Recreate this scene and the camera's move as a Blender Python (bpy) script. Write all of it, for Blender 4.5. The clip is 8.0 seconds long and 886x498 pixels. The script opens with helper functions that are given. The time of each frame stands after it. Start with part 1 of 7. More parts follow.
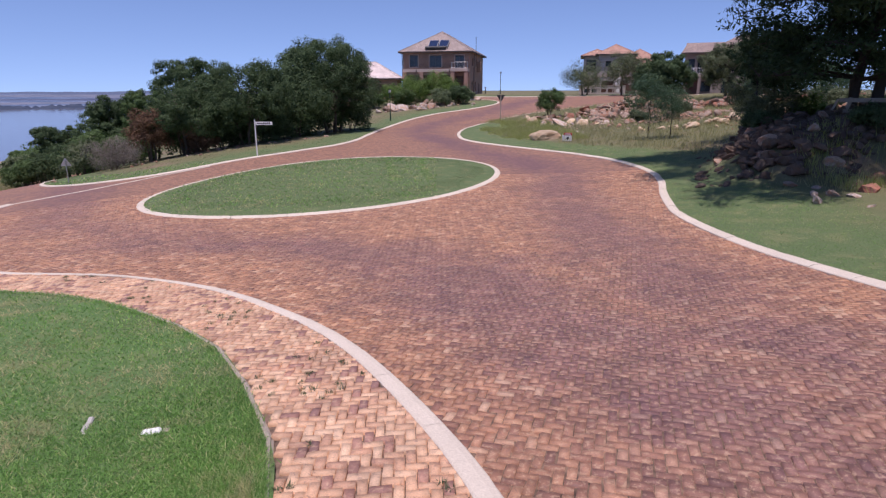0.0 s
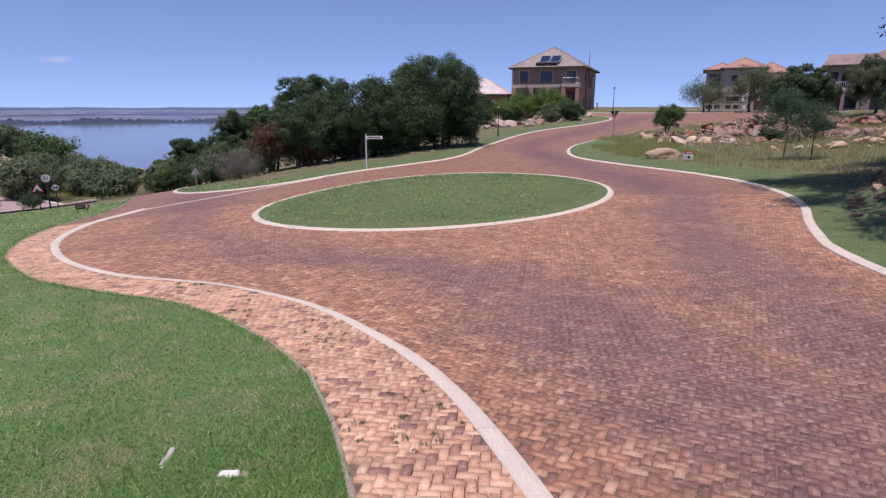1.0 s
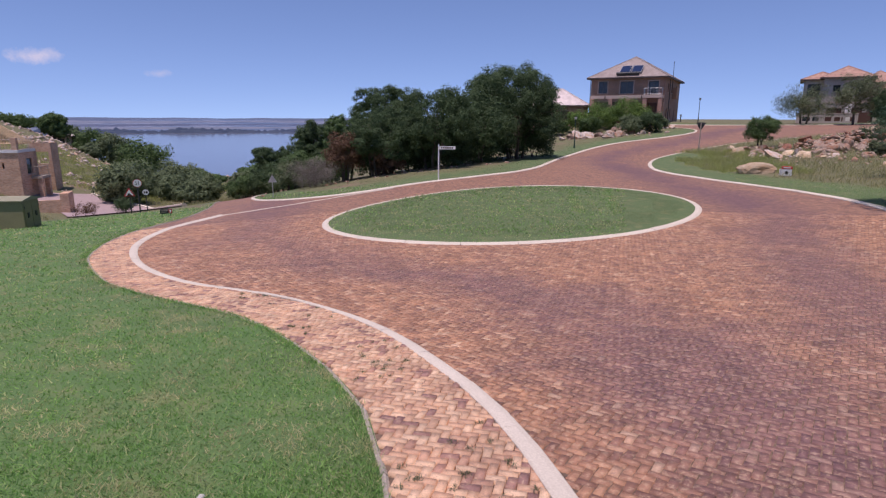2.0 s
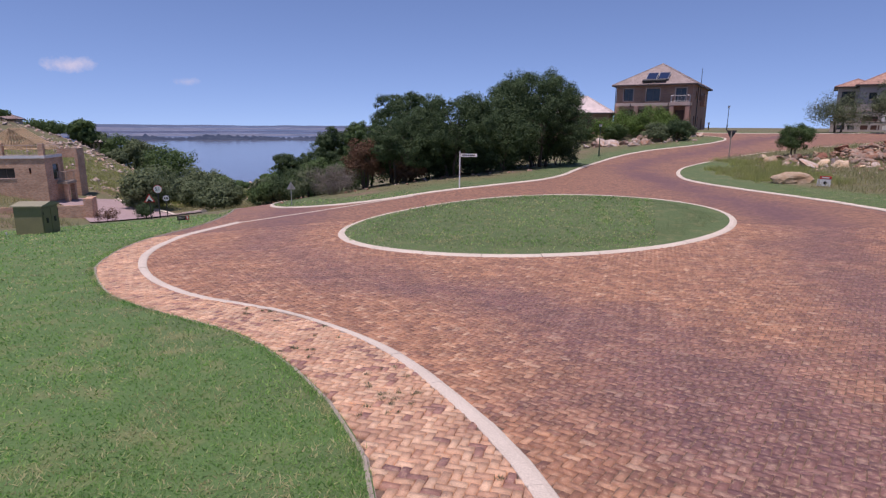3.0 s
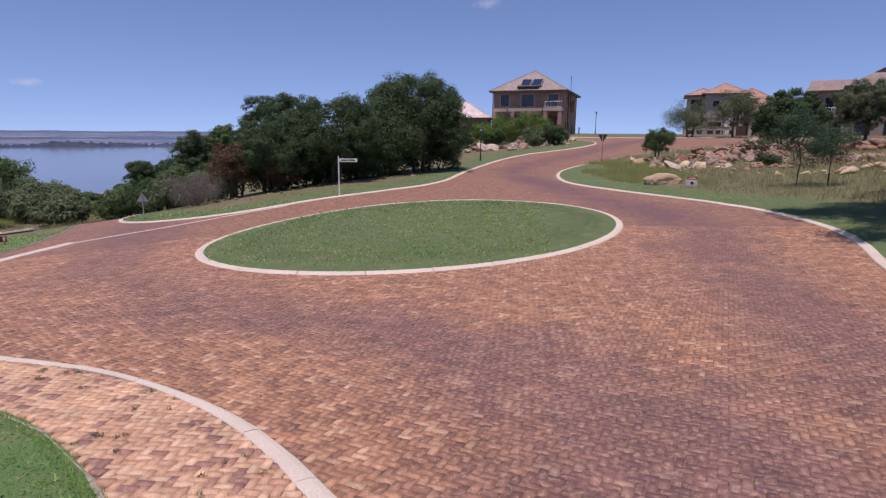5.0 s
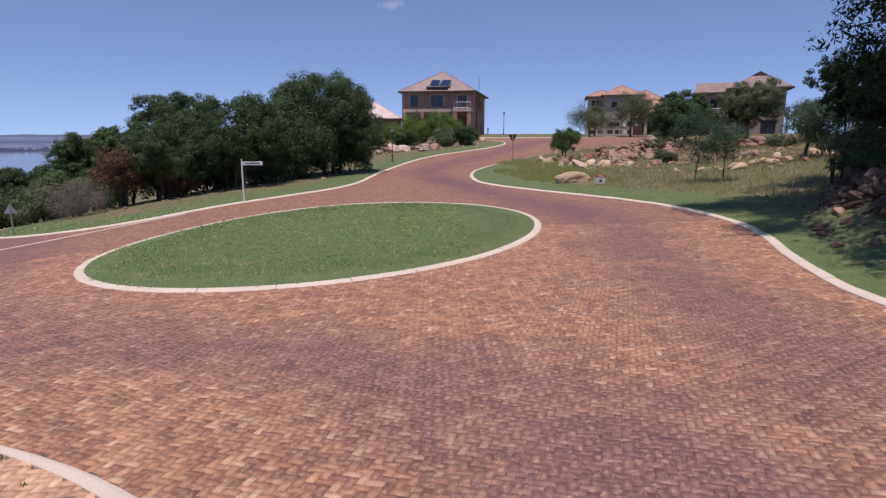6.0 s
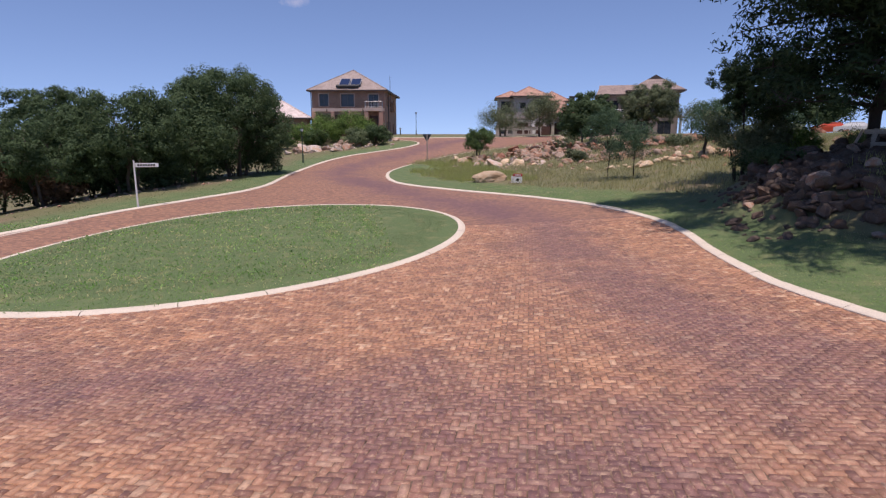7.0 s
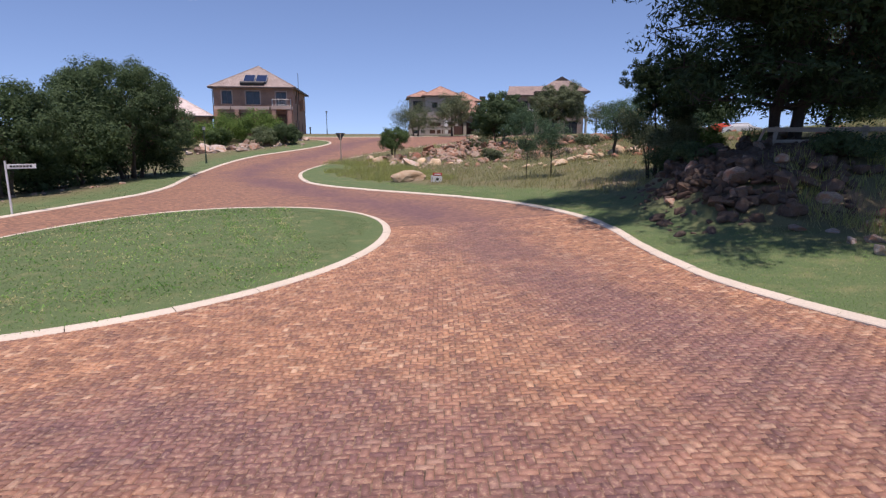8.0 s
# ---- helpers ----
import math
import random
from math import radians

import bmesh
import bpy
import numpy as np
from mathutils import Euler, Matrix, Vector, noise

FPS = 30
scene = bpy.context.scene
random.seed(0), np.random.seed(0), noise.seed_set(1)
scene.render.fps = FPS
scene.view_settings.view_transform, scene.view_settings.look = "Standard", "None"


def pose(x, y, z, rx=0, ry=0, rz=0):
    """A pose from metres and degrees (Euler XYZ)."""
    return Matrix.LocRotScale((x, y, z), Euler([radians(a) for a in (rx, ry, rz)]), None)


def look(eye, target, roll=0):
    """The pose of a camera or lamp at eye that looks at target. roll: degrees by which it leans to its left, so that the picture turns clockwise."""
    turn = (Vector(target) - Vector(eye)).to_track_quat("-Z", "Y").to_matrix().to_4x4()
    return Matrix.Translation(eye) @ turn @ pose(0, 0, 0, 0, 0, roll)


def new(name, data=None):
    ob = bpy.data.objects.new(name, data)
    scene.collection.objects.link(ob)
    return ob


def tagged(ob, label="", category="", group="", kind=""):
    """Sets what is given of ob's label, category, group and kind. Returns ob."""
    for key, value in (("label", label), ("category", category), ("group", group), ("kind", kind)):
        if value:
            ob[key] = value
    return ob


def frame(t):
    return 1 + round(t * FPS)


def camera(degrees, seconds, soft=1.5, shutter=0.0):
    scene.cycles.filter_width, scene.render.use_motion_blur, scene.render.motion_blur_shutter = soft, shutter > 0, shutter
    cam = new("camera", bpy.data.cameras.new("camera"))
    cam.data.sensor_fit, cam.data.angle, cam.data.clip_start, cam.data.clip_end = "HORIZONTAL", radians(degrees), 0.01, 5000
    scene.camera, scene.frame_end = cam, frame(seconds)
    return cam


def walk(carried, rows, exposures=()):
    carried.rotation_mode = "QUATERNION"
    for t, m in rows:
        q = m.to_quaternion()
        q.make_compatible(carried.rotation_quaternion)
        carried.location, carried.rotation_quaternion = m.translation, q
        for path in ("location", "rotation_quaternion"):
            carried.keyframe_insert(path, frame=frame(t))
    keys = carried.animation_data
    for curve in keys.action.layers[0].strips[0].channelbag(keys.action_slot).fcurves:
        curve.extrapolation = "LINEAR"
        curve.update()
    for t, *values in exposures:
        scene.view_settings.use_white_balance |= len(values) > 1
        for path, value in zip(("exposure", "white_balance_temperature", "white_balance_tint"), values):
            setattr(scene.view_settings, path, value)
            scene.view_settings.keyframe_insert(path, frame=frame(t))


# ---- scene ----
cam = camera(76.0, 8.0, soft=1.28)
PATH = [
    (0, (-0.061, -0.369, 3.03), (-0.036, 1.557, 2.492), -0.1),
    (0.5, (-0.153, 0.051, 2.993), (-0.3, 1.979, 2.482), -0.1),
    (1, (-0.26, 0.561, 2.96), (-0.588, 2.473, 2.474), 0.0),
    (1.5, (-0.356, 1.028, 2.926), (-0.824, 2.916, 2.461), 0.1),
    (2, (-0.478, 1.47, 2.879), (-1.047, 3.334, 2.43), 0.2),
    (3.5, (-0.803, 2.927, 2.773), (-1.447, 4.774, 2.358), 0.4),
    (4, (-0.905, 3.512, 2.722), (-1.499, 5.377, 2.315), 0.4),
    (4.5, (-1.074, 4.028, 2.68), (-1.512, 5.937, 2.276), 0.4),
    (5.8, (-1.447, 5.323, 2.588), (-1.442, 7.283, 2.19), 0.1),
    (6, (-1.498, 5.52, 2.58), (-1.446, 7.48, 2.183), 0.0),
    (6.5, (-1.649, 6.066, 2.528), (-1.463, 8.017, 2.131), 0.1),
    (7, (-1.755, 6.588, 2.488), (-1.402, 8.516, 2.093), -0.0),
    (7.5, (-1.933, 7.087, 2.456), (-1.421, 8.98, 2.061), -0.0),
    (8, (-2.012, 7.646, 2.374), (-1.364, 9.497, 1.98), 0.1),
]
walk(cam, [(t, look(eye, target, roll)) for t, eye, target, roll in PATH], exposures=[(0, -0.04, 6330, 30), (2, -0.15, 6400, 31), (4.5, -0.2, 6500, 31), (6, -0.15, 6630, 28), (8, 0.09, 6750, 25)])

# ---- daylight: high summer sun, a little behind the walk, clear sky ----
SUN_WAY = Vector((0.05, 0.22, -0.97)).normalized()
sun = new("sun", bpy.data.lights.new("sun", "SUN"))
sun.data.energy, sun.data.angle, sun.data.color = 4.4, radians(0.53), (1.0, 0.95, 0.88)
sun.matrix_world = look((0, 0, 60), Vector((0, 0, 60)) + SUN_WAY)
world = bpy.data.worlds.new("sky")
scene.world = world
world.use_nodes = True
wn, wl = world.node_tree.nodes, world.node_tree.links
sky = wn.new("ShaderNodeTexSky")
sky.sky_type, sky.sun_disc = "NISHITA", False
sky.sun_elevation = math.asin(-SUN_WAY.z)
sky.sun_rotation = math.atan2(-SUN_WAY.x, -SUN_WAY.y)
sky.altitude, sky.air_density, sky.dust_density, sky.ozone_density = 1500, 0.75, 0.0, 4.0
# thin haze: the sky's pale rim lies a little below the horizon
way, lift_, unit = wn.new("ShaderNodeTexCoord"), wn.new("ShaderNodeVectorMath"), wn.new("ShaderNodeVectorMath")
lift_.operation, unit.operation = "MULTIPLY_ADD", "NORMALIZE"
lift_.inputs[1].default_value, lift_.inputs[2].default_value = (1, 1, 0.85), (0, 0, 0.088)
wl.new(way.outputs["Generated"], lift_.inputs[0])
wl.new(lift_.outputs[0], unit.inputs[0])
wl.new(unit.outputs[0], sky.inputs[0])
tone = wn.new("ShaderNodeMix")
tone.data_type, tone.blend_type = "RGBA", "MULTIPLY"
tone.inputs[0].default_value, tone.inputs[7].default_value = 1.0, (1.0, 1.0, 0.99, 1)
wl.new(sky.outputs[0], tone.inputs[6])
wl.new(tone.outputs[2], wn["Background"].inputs[0])
wn["Background"].inputs[1].default_value = 0.15

# ---- shape of the land: a cubic patch surface, 15 m to a cell, that runs out into plateau, valley and lake ----
HILL = np.array([
    [0.49, -0.81, -2.25, -4.03, -6.21, -8.39, -9.88, -10.27, -9.55, -8.06, -6.28],
    [0.81, -0.3, -1.49, -2.93, -4.76, -6.34, -7.33, -7.23, -6.06, -4.37, -2.66],
    [1.1, 0.15, -0.86, -2.27, -3.77, -3.87, -4.33, -3.9, -2.37, -0.69, 0.58],
    [1.44, 0.66, -0.15, -1.48, -1.4, -0.2, -1.17, -0.92, 0.61, 1.96, 2.63],
    [1.85, 1.17, 0.3, -1.46, -1.72, -0.82, -0.75, 0.26, 1.93, 2.81, 3.06],
    [2.35, 1.73, 0.93, -0.22, -0.47, -0.9, -0.69, 0.49, 1.83, 2.25, 2.52],
    [3.05, 2.74, 2.57, 2.83, 3.03, 1.57, 0.72, 1.16, 1.86, 2.16, 2.4],
    [4.01, 3.96, 4.04, 4.31, 4.18, 3.13, 2.41, 2.37, 2.54, 2.68, 2.75],
    [5.1, 5.24, 5.4, 5.48, 5.19, 4.52, 3.95, 3.62, 3.42, 3.32, 3.24],
])


def smooth(a, b, v):
    u = np.clip((v - a) / (b - a), 0, 1)
    return u * u * (3 - 2 * u)


def weights(u, n):
    i = np.clip(np.floor(u), 0, n - 4).astype(int)
    f = u - i
    return i, ((1 - f) ** 3 / 6, (3 * f ** 3 - 6 * f ** 2 + 4) / 6, (-3 * f ** 3 + 3 * f ** 2 + 3 * f + 1) / 6, f ** 3 / 6)


def bank(x, y):
    """1 on top of the heaped rock bank, 0 away from it."""
    return np.exp(-((x - 16.6 - 0.5 * np.clip(y - 23.4, 0, 9)) / 4.6) ** 6 - ((y - 23.9) / 4.4) ** 6)


def land(x, y):
    """Height of the natural ground at x, y (numbers or arrays)."""
    x, y = np.asarray(x, float), np.asarray(y, float)
    cx, cy = np.clip(x, -45, 45), np.clip(y, -15, 105)
    i, a = weights((cx + 45) / 15, 9)
    j, b = weights((cy + 15) / 15, 11)
    near = sum(a[p] * b[q] * HILL[i + p, j + q] for p in range(4) for q in range(4))
    near = near + 1.5 * bank(x, y)
    out = np.hypot(x - cx, y - cy)
    r, turn = np.hypot(x, y), np.degrees(np.arctan2(-x, y))
    valley = smooth(6, 20, turn) * (1 - smooth(42, 57, turn))
    ridge = 5.0 * np.exp(-((turn - 66) / 13) ** 2) * smooth(70, 190, r)
    left = smooth(-2, 14, turn) * (1 - smooth(100, 130, turn))
    high = 2.6 + ridge - 72 * left * smooth(260, 620, r)
    low = -6 - 0.125 * np.clip(r - 72, 0, 440)
    far = high + (low - high) * valley
    shore = left * (-60 + 13 * smooth(2150, 2500, r) + 34 * smooth(2500, 4200, r) + 6 * np.sin(turn * 0.9 + r * 0.001) * smooth(2600, 3600, r))
    far = np.where(r > 1500, left * shore + (1 - left) * far, far)
    far = far + 3.3 * smooth(74, 100, r) * (1 - smooth(112, 150, r)) * smooth(41, 46.5, turn) * (1 - smooth(50, 55, turn))
    far = far + 3.0 * np.exp(-((x + 65) / 5.5) ** 2 - ((y - 54) / 5.5) ** 2)
    mound = 0.11 * (1 - smooth(0.78, 1.0, island_share(x, y)))
    return near + mound + (far - near) * smooth(0, 60, out)


def ground_z(x, y):
    return float(land(x, y))


# ---- materials ----
def material(name, rough=0.8, metal=0.0):
    m = bpy.data.materials.new(name)
    m.use_nodes = True
    b = m.node_tree.nodes["Principled BSDF"]
    b.inputs["Roughness"].default_value, b.inputs["Metallic"].default_value = rough, metal
    return m, m.node_tree.nodes, m.node_tree.links, b


def noise_node(n, l, scale, detail=4.0, rough=0.55, where=None, dist=0.0):
    t = n.new("ShaderNodeTexNoise")
    t.inputs["Scale"].default_value, t.inputs["Detail"].default_value = scale, detail
    t.inputs["Roughness"].default_value, t.inputs["Distortion"].default_value = rough, dist
    if where is not None:
        l.new(where, t.inputs["Vector"])
    return t.outputs["Fac"]


def ramp(n, l, fac, stops):
    r = n.new("ShaderNodeValToRGB")
    e = r.color_ramp.elements
    while len(e) < len(stops):
        e.new(0.5)
    for k, (p, c) in zip(e, stops):
        k.position = p
        k.color = (*c, 1) if len(c) == 3 else c
    l.new(fac, r.inputs[0])
    return r.outputs[0]


def mix(n, l, fac, a, b, mode="MIX"):
    m = n.new("ShaderNodeMix")
    m.data_type, m.blend_type = "RGBA", mode
    for s, v in ((m.inputs[0], fac), (m.inputs[6], a), (m.inputs[7], b)):
        if isinstance(v, (int, float)):
            s.default_value = v
        elif isinstance(v, tuple):
            s.default_value = (*v, 1)
        else:
            l.new(v, s)
    return m.outputs[2]


def bump(n, l, b, fac, strength, depth):
    k = n.new("ShaderNodeBump")
    k.inputs["Strength"].default_value, k.inputs["Distance"].default_value = strength, depth
    l.new(fac, k.inputs["Height"])
    l.new(k.outputs[0], b.inputs["Normal"])


def place(n):
    return n.new("ShaderNodeNewGeometry").outputs["Position"]


def two_scale(name, dark, light, grain, patch, rough=0.85, metal=0.0, relief=0.3, depth=0.01, local=False):
    """A surface whose colour varies in fine grain and in large patches, with fine relief."""
    m, n, l, b = material(name, rough, metal)
    p = n.new("ShaderNodeTexCoord").outputs["Object"] if local else place(n)
    fine, wide = noise_node(n, l, grain, 5, 0.65, p), noise_node(n, l, patch, 3, 0.55, p)
    c = ramp(n, l, fine, ((0.3, dark), (0.7, light)))
    mid = tuple(0.5 * (u + v) for u, v in zip(dark, light))
    c = mix(n, l, ramp(n, l, wide, ((0.38, (0, 0, 0)), (0.66, (0.65, 0.65, 0.65)))), c, mix(n, l, 0.75, c, tuple(0.82 * u for u in mid)))
    l.new(c, b.inputs["Base Color"])
    bump(n, l, b, fine, relief, depth)
    return m


def leaf_material(name, dark, light, gloss=0.7, thin=0.35, dry=None):
    m, n, l, b = material(name, gloss)
    g = n.new("ShaderNodeNewGeometry")
    wide = noise_node(n, l, 0.7, 2, 0.5, g.outputs["Position"])
    b.inputs["Specular IOR Level"].default_value = 0.2
    c = ramp(n, l, g.outputs["Random Per Island"], ((0.0, dark), (1.0, light)))
    c = mix(n, l, ramp(n, l, wide, ((0.35, (0, 0, 0)), (0.7, (0.6, 0.6, 0.6)))), c, tuple(0.5 * (u + 1.3 * v) for u, v in zip(dark, light)))
    if dry:
        c = mix(n, l, ramp(n, l, noise_node(n, l, 1.1, 4, 0.65, g.outputs["Position"]), ((0.5, (0, 0, 0)), (0.72, (0.85, 0.85, 0.85)))), c, dry)
    l.new(c, b.inputs["Base Color"])
    t = n.new("ShaderNodeBsdfTranslucent")
    l.new(c, t.inputs[0])
    s = n.new("ShaderNodeMixShader")
    s.inputs[0].default_value = thin
    l.new(b.outputs[0], s.inputs[1])
    l.new(t.outputs[0], s.inputs[2])
    l.new(s.outputs[0], n["Material Output"].inputs[0])
    return m


def worn_tracks(n, l, p, own):
    """How far the pavers are darkened by tyres: along the driven lines, broken up by drifts."""
    a = n.new("ShaderNodeAttribute")
    a.attribute_name, a.attribute_type = "worn", "OBJECT" if own else "GEOMETRY"
    s = n.new("ShaderNodeMath")
    s.operation = "ADD"
    l.new(a.outputs["Fac"], s.inputs[0])
    l.new(noise_node(n, l, 0.45, 4, 0.65, p, 0.5), s.inputs[1])
    return ramp(n, l, s.outputs[0], ((0.52, (0, 0, 0)), (1.0, (1, 1, 1))))


def paver_material(name, stops, purple, own):
    """Fired clay pavers: a colour for each piece, worn patches and kiln-dark drifts metres wide."""
    m, n, l, b = material(name, 0.72)
    g = n.new("ShaderNodeNewGeometry")
    pick = n.new("ShaderNodeObjectInfo").outputs["Random"] if own else g.outputs["Random Per Island"]
    p = g.outputs["Position"]
    c = ramp(n, l, pick, stops)
    drift = worn_tracks(n, l, p, own)
    c = mix(n, l, mix(n, l, purple, (0, 0, 0), drift), c, mix(n, l, 0.74, c, (0.145, 0.076, 0.088)))
    wear = noise_node(n, l, 1.9, 4, 0.65, p)
    c = mix(n, l, 0.7, c, mix(n, l, 1.0, c, ramp(n, l, wear, ((0.3, (0.62, 0.61, 0.62)), (0.7, (1.38, 1.34, 1.28)))), "MULTIPLY"))
    scuff = noise_node(n, l, 17, 5, 0.7, p, 0.6)
    c = mix(n, l, ramp(n, l, scuff, ((0.53, (0, 0, 0)), (0.6, (0.42, 0.42, 0.42)))), c, (0.58, 0.4, 0.26))
    c = mix(n, l, ramp(n, l, scuff, ((0.36, (0.5, 0.5, 0.5)), (0.43, (0, 0, 0)))), c, (0.18, 0.105, 0.09))
    fine = noise_node(n, l, 75, 5, 0.8, p)
    c = mix(n, l, 0.5, c, mix(n, l, 1.0, c, ramp(n, l, fine, ((0.3, (0.5, 0.5, 0.5)), (0.7, (1.55, 1.55, 1.55)))), "MULTIPLY"))
    l.new(c, b.inputs["Base Color"])
    bump(n, l, b, fine, 0.5, 0.006)
    return m


ROAD_STOPS = ((0.0, (0.23, 0.113, 0.076)), (0.3, (0.33, 0.164, 0.096)), (0.7, (0.42, 0.215, 0.122)), (0.9, (0.47, 0.255, 0.148)), (1.0, (0.57, 0.37, 0.24)))
WALK_STOPS = ((0.0, (0.24, 0.13, 0.11)), (0.08, (0.36, 0.19, 0.14)), (0.14, (0.5, 0.285, 0.18)), (0.55, (0.58, 0.35, 0.215)), (1.0, (0.68, 0.46, 0.3)))
M_ROAD = paver_material("road_pavers", ROAD_STOPS, 0.9, False)
M_ROAD_OWN = paver_material("road_pavers_single", ROAD_STOPS, 0.9, True)
M_WALK = paver_material("footway_pavers", WALK_STOPS, 0.15, False)
M_WALK_OWN = paver_material("footway_pavers_single", WALK_STOPS, 0.15, True)
M_BED = two_scale("sand_bed", (0.025, 0.016, 0.012), (0.3, 0.2, 0.14), 9.0, 0.6, 0.95)


def far_paving():
    m, n, l, b = material("far_pavers", 0.75)
    p = place(n)
    turn = n.new("ShaderNodeMapping")
    turn.inputs["Rotation"].default_value = (0, 0, radians(19))
    l.new(p, turn.inputs[0])
    k = n.new("ShaderNodeTexBrick")
    for s, v in (("Scale", 1.0), ("Mortar Size", 0.006), ("Brick Width", 0.2), ("Row Height", 0.1), ("Bias", 0.0)):
        k.inputs[s].default_value = v
    k.inputs["Color1"].default_value, k.inputs["Color2"].default_value = (0.16, 0.08, 0.054, 1), (0.36, 0.185, 0.108, 1)
    k.inputs["Mortar"].default_value = (0.22, 0.14, 0.1, 1)
    l.new(turn.outputs[0], k.inputs["Vector"])
    drift = worn_tracks(n, l, p, False)
    c = mix(n, l, drift, k.outputs[0], mix(n, l, 0.74, k.outputs[0], (0.13, 0.068, 0.076)))
    c = mix(n, l, 0.6, c, mix(n, l, 1.0, c, ramp(n, l, noise_node(n, l, 7, 6, 0.75, p), ((0.3, (0.45, 0.45, 0.45)), (0.7, (1.6, 1.6, 1.6)))), "MULTIPLY"))
    l.new(c, b.inputs["Base Color"])
    bump(n, l, b, k.outputs[1], -0.4, 0.01)
    return m


M_FAR_PAVING = far_paving()
M_CONCRETE = two_scale("kerb_concrete", (0.51, 0.44, 0.35), (0.73, 0.645, 0.525), 45, 0.9, 0.9, relief=0.4)
M_STONE_GREY = two_scale("old_grey_concrete", (0.33, 0.31, 0.27), (0.6, 0.57, 0.52), 60, 4.0, 0.95, relief=0.6)
M_CEMENT = two_scale("haunch_cement", (0.27, 0.23, 0.18), (0.5, 0.43, 0.35), 30, 2.0, 0.95, relief=0.6, depth=0.02)


def ground_material():
    """Mown lawn near the paving, rough veld and bare soil further out, plains beyond the lake muted by painted haze."""
    m, n, l, b = material("grass_and_soil", 0.95)
    p = place(n)
    mask = n.new("ShaderNodeAttribute")
    mask.attribute_name = "lawn"
    far = n.new("ShaderNodeAttribute")
    far.attribute_name = "plain"
    fine, mid, wide = noise_node(n, l, 30, 5, 0.7, p), noise_node(n, l, 1.6, 4, 0.6, p), noise_node(n, l, 0.23, 3, 0.6, p)
    lawn = ramp(n, l, fine, ((0.25, (0.06, 0.1, 0.034)), (0.55, (0.1, 0.15, 0.054)), (0.8, (0.165, 0.215, 0.085))))
    home = n.new("ShaderNodeAttribute")
    home.attribute_name = "home"
    lush = ramp(n, l, fine, ((0.25, (0.055, 0.115, 0.03)), (0.55, (0.095, 0.178, 0.05)), (0.8, (0.16, 0.245, 0.078))))
    lawn = mix(n, l, home.outputs["Fac"], lawn, lush)
    dry = ramp(n, l, fine, ((0.25, (0.14, 0.14, 0.055)), (0.75, (0.31, 0.29, 0.14))))
    lawn = mix(n, l, ramp(n, l, mid, ((0.5, (0, 0, 0)), (0.78, (0.75, 0.75, 0.75)))), lawn, dry)
    veld = ramp(n, l, fine, ((0.25, (0.06, 0.065, 0.026)), (0.55, (0.15, 0.145, 0.065)), (0.8, (0.3, 0.27, 0.15))))
    soil = ramp(n, l, fine, ((0.25, (0.12, 0.075, 0.045)), (0.75, (0.3, 0.21, 0.14))))
    veld = mix(n, l, ramp(n, l, wide, ((0.52, (0, 0, 0)), (0.68, (0.8, 0.8, 0.8)))), veld, soil)
    c = mix(n, l, mask.outputs["Fac"], veld, lawn)
    # far plains: the blue of distance haze is mixed into the colour
    fields = ramp(n, l, noise_node(n, l, 0.0045, 4, 0.6, p), ((0.36, (0.07, 0.115, 0.2)), (0.5, (0.1, 0.145, 0.235)), (0.6, (0.17, 0.2, 0.28))))
    c = mix(n, l, far.outputs["Fac"], c, fields)
    l.new(c, b.inputs["Base Color"])
    bump(n, l, b, fine, 0.6, 0.03)
    return m


M_GROUND = ground_material()


# ---- mesh helpers ----
def put(bm, x0, y0, z0, x1, y1, z1, m=None, bevel=0.0):
    """Adds a box, with chamfered edges where a bevel is given."""
    made = bmesh.ops.create_cube(bm, size=1.0, matrix=Matrix.LocRotScale(((x0 + x1) / 2, (y0 + y1) / 2, (z0 + z1) / 2), None, (x1 - x0, y1 - y0, z1 - z0)))
    if bevel:
        es = list({e for v in made["verts"] for e in v.link_edges})
        made = bmesh.ops.bevel(bm, geom=es, offset=bevel, segments=1, affect="EDGES")
    if m is not None:
        bmesh.ops.transform(bm, matrix=m, verts=list({v for v in made["verts"]}))
    return bm


def boxes(*rows, bevel=0.0):
    bm = bmesh.new()
    for r in rows:
        put(bm, *r, bevel=bevel)
    return bm


def tube(bm, points, radii, sides=8, cap=True):
    rings = []
    for k, (p, r) in enumerate(zip(points, radii)):
        p = Vector(p)
        way = Vector(points[min(k + 1, len(points) - 1)]) - Vector(points[max(k - 1, 0)])
        q = way.to_track_quat("Z", "Y")
        rings.append([bm.verts.new(p + q @ Vector((r * math.cos(a), r * math.sin(a), 0))) for a in (2 * math.pi * s / sides for s in range(sides))])
    for a, b in zip(rings, rings[1:]):
        for s in range(sides):
            bm.faces.new((a[s], a[(s + 1) % sides], b[(s + 1) % sides], b[s]))
    if cap:
        bm.faces.new(list(reversed(rings[0])))
        bm.faces.new(rings[-1])
    return bm


def finish(name, bm, mats, smooth_faces=False):
    bmesh.ops.recalc_face_normals(bm, faces=bm.faces)
    me = bpy.data.meshes.new(name)
    bm.to_mesh(me)
    bm.free()
    for m in mats if isinstance(mats, (list, tuple)) else [mats]:
        me.materials.append(m)
    if smooth_faces:
        me.shade_smooth()
    return new(name, me)


def part(name, bm, mat, parent, label="", smooth_faces=False):
    """One mesh object under a thing or a part, in the parent's own space."""
    ob = finish(name, bm, mat, smooth_faces)
    ob.parent = parent
    return tagged(ob, label) if label else ob


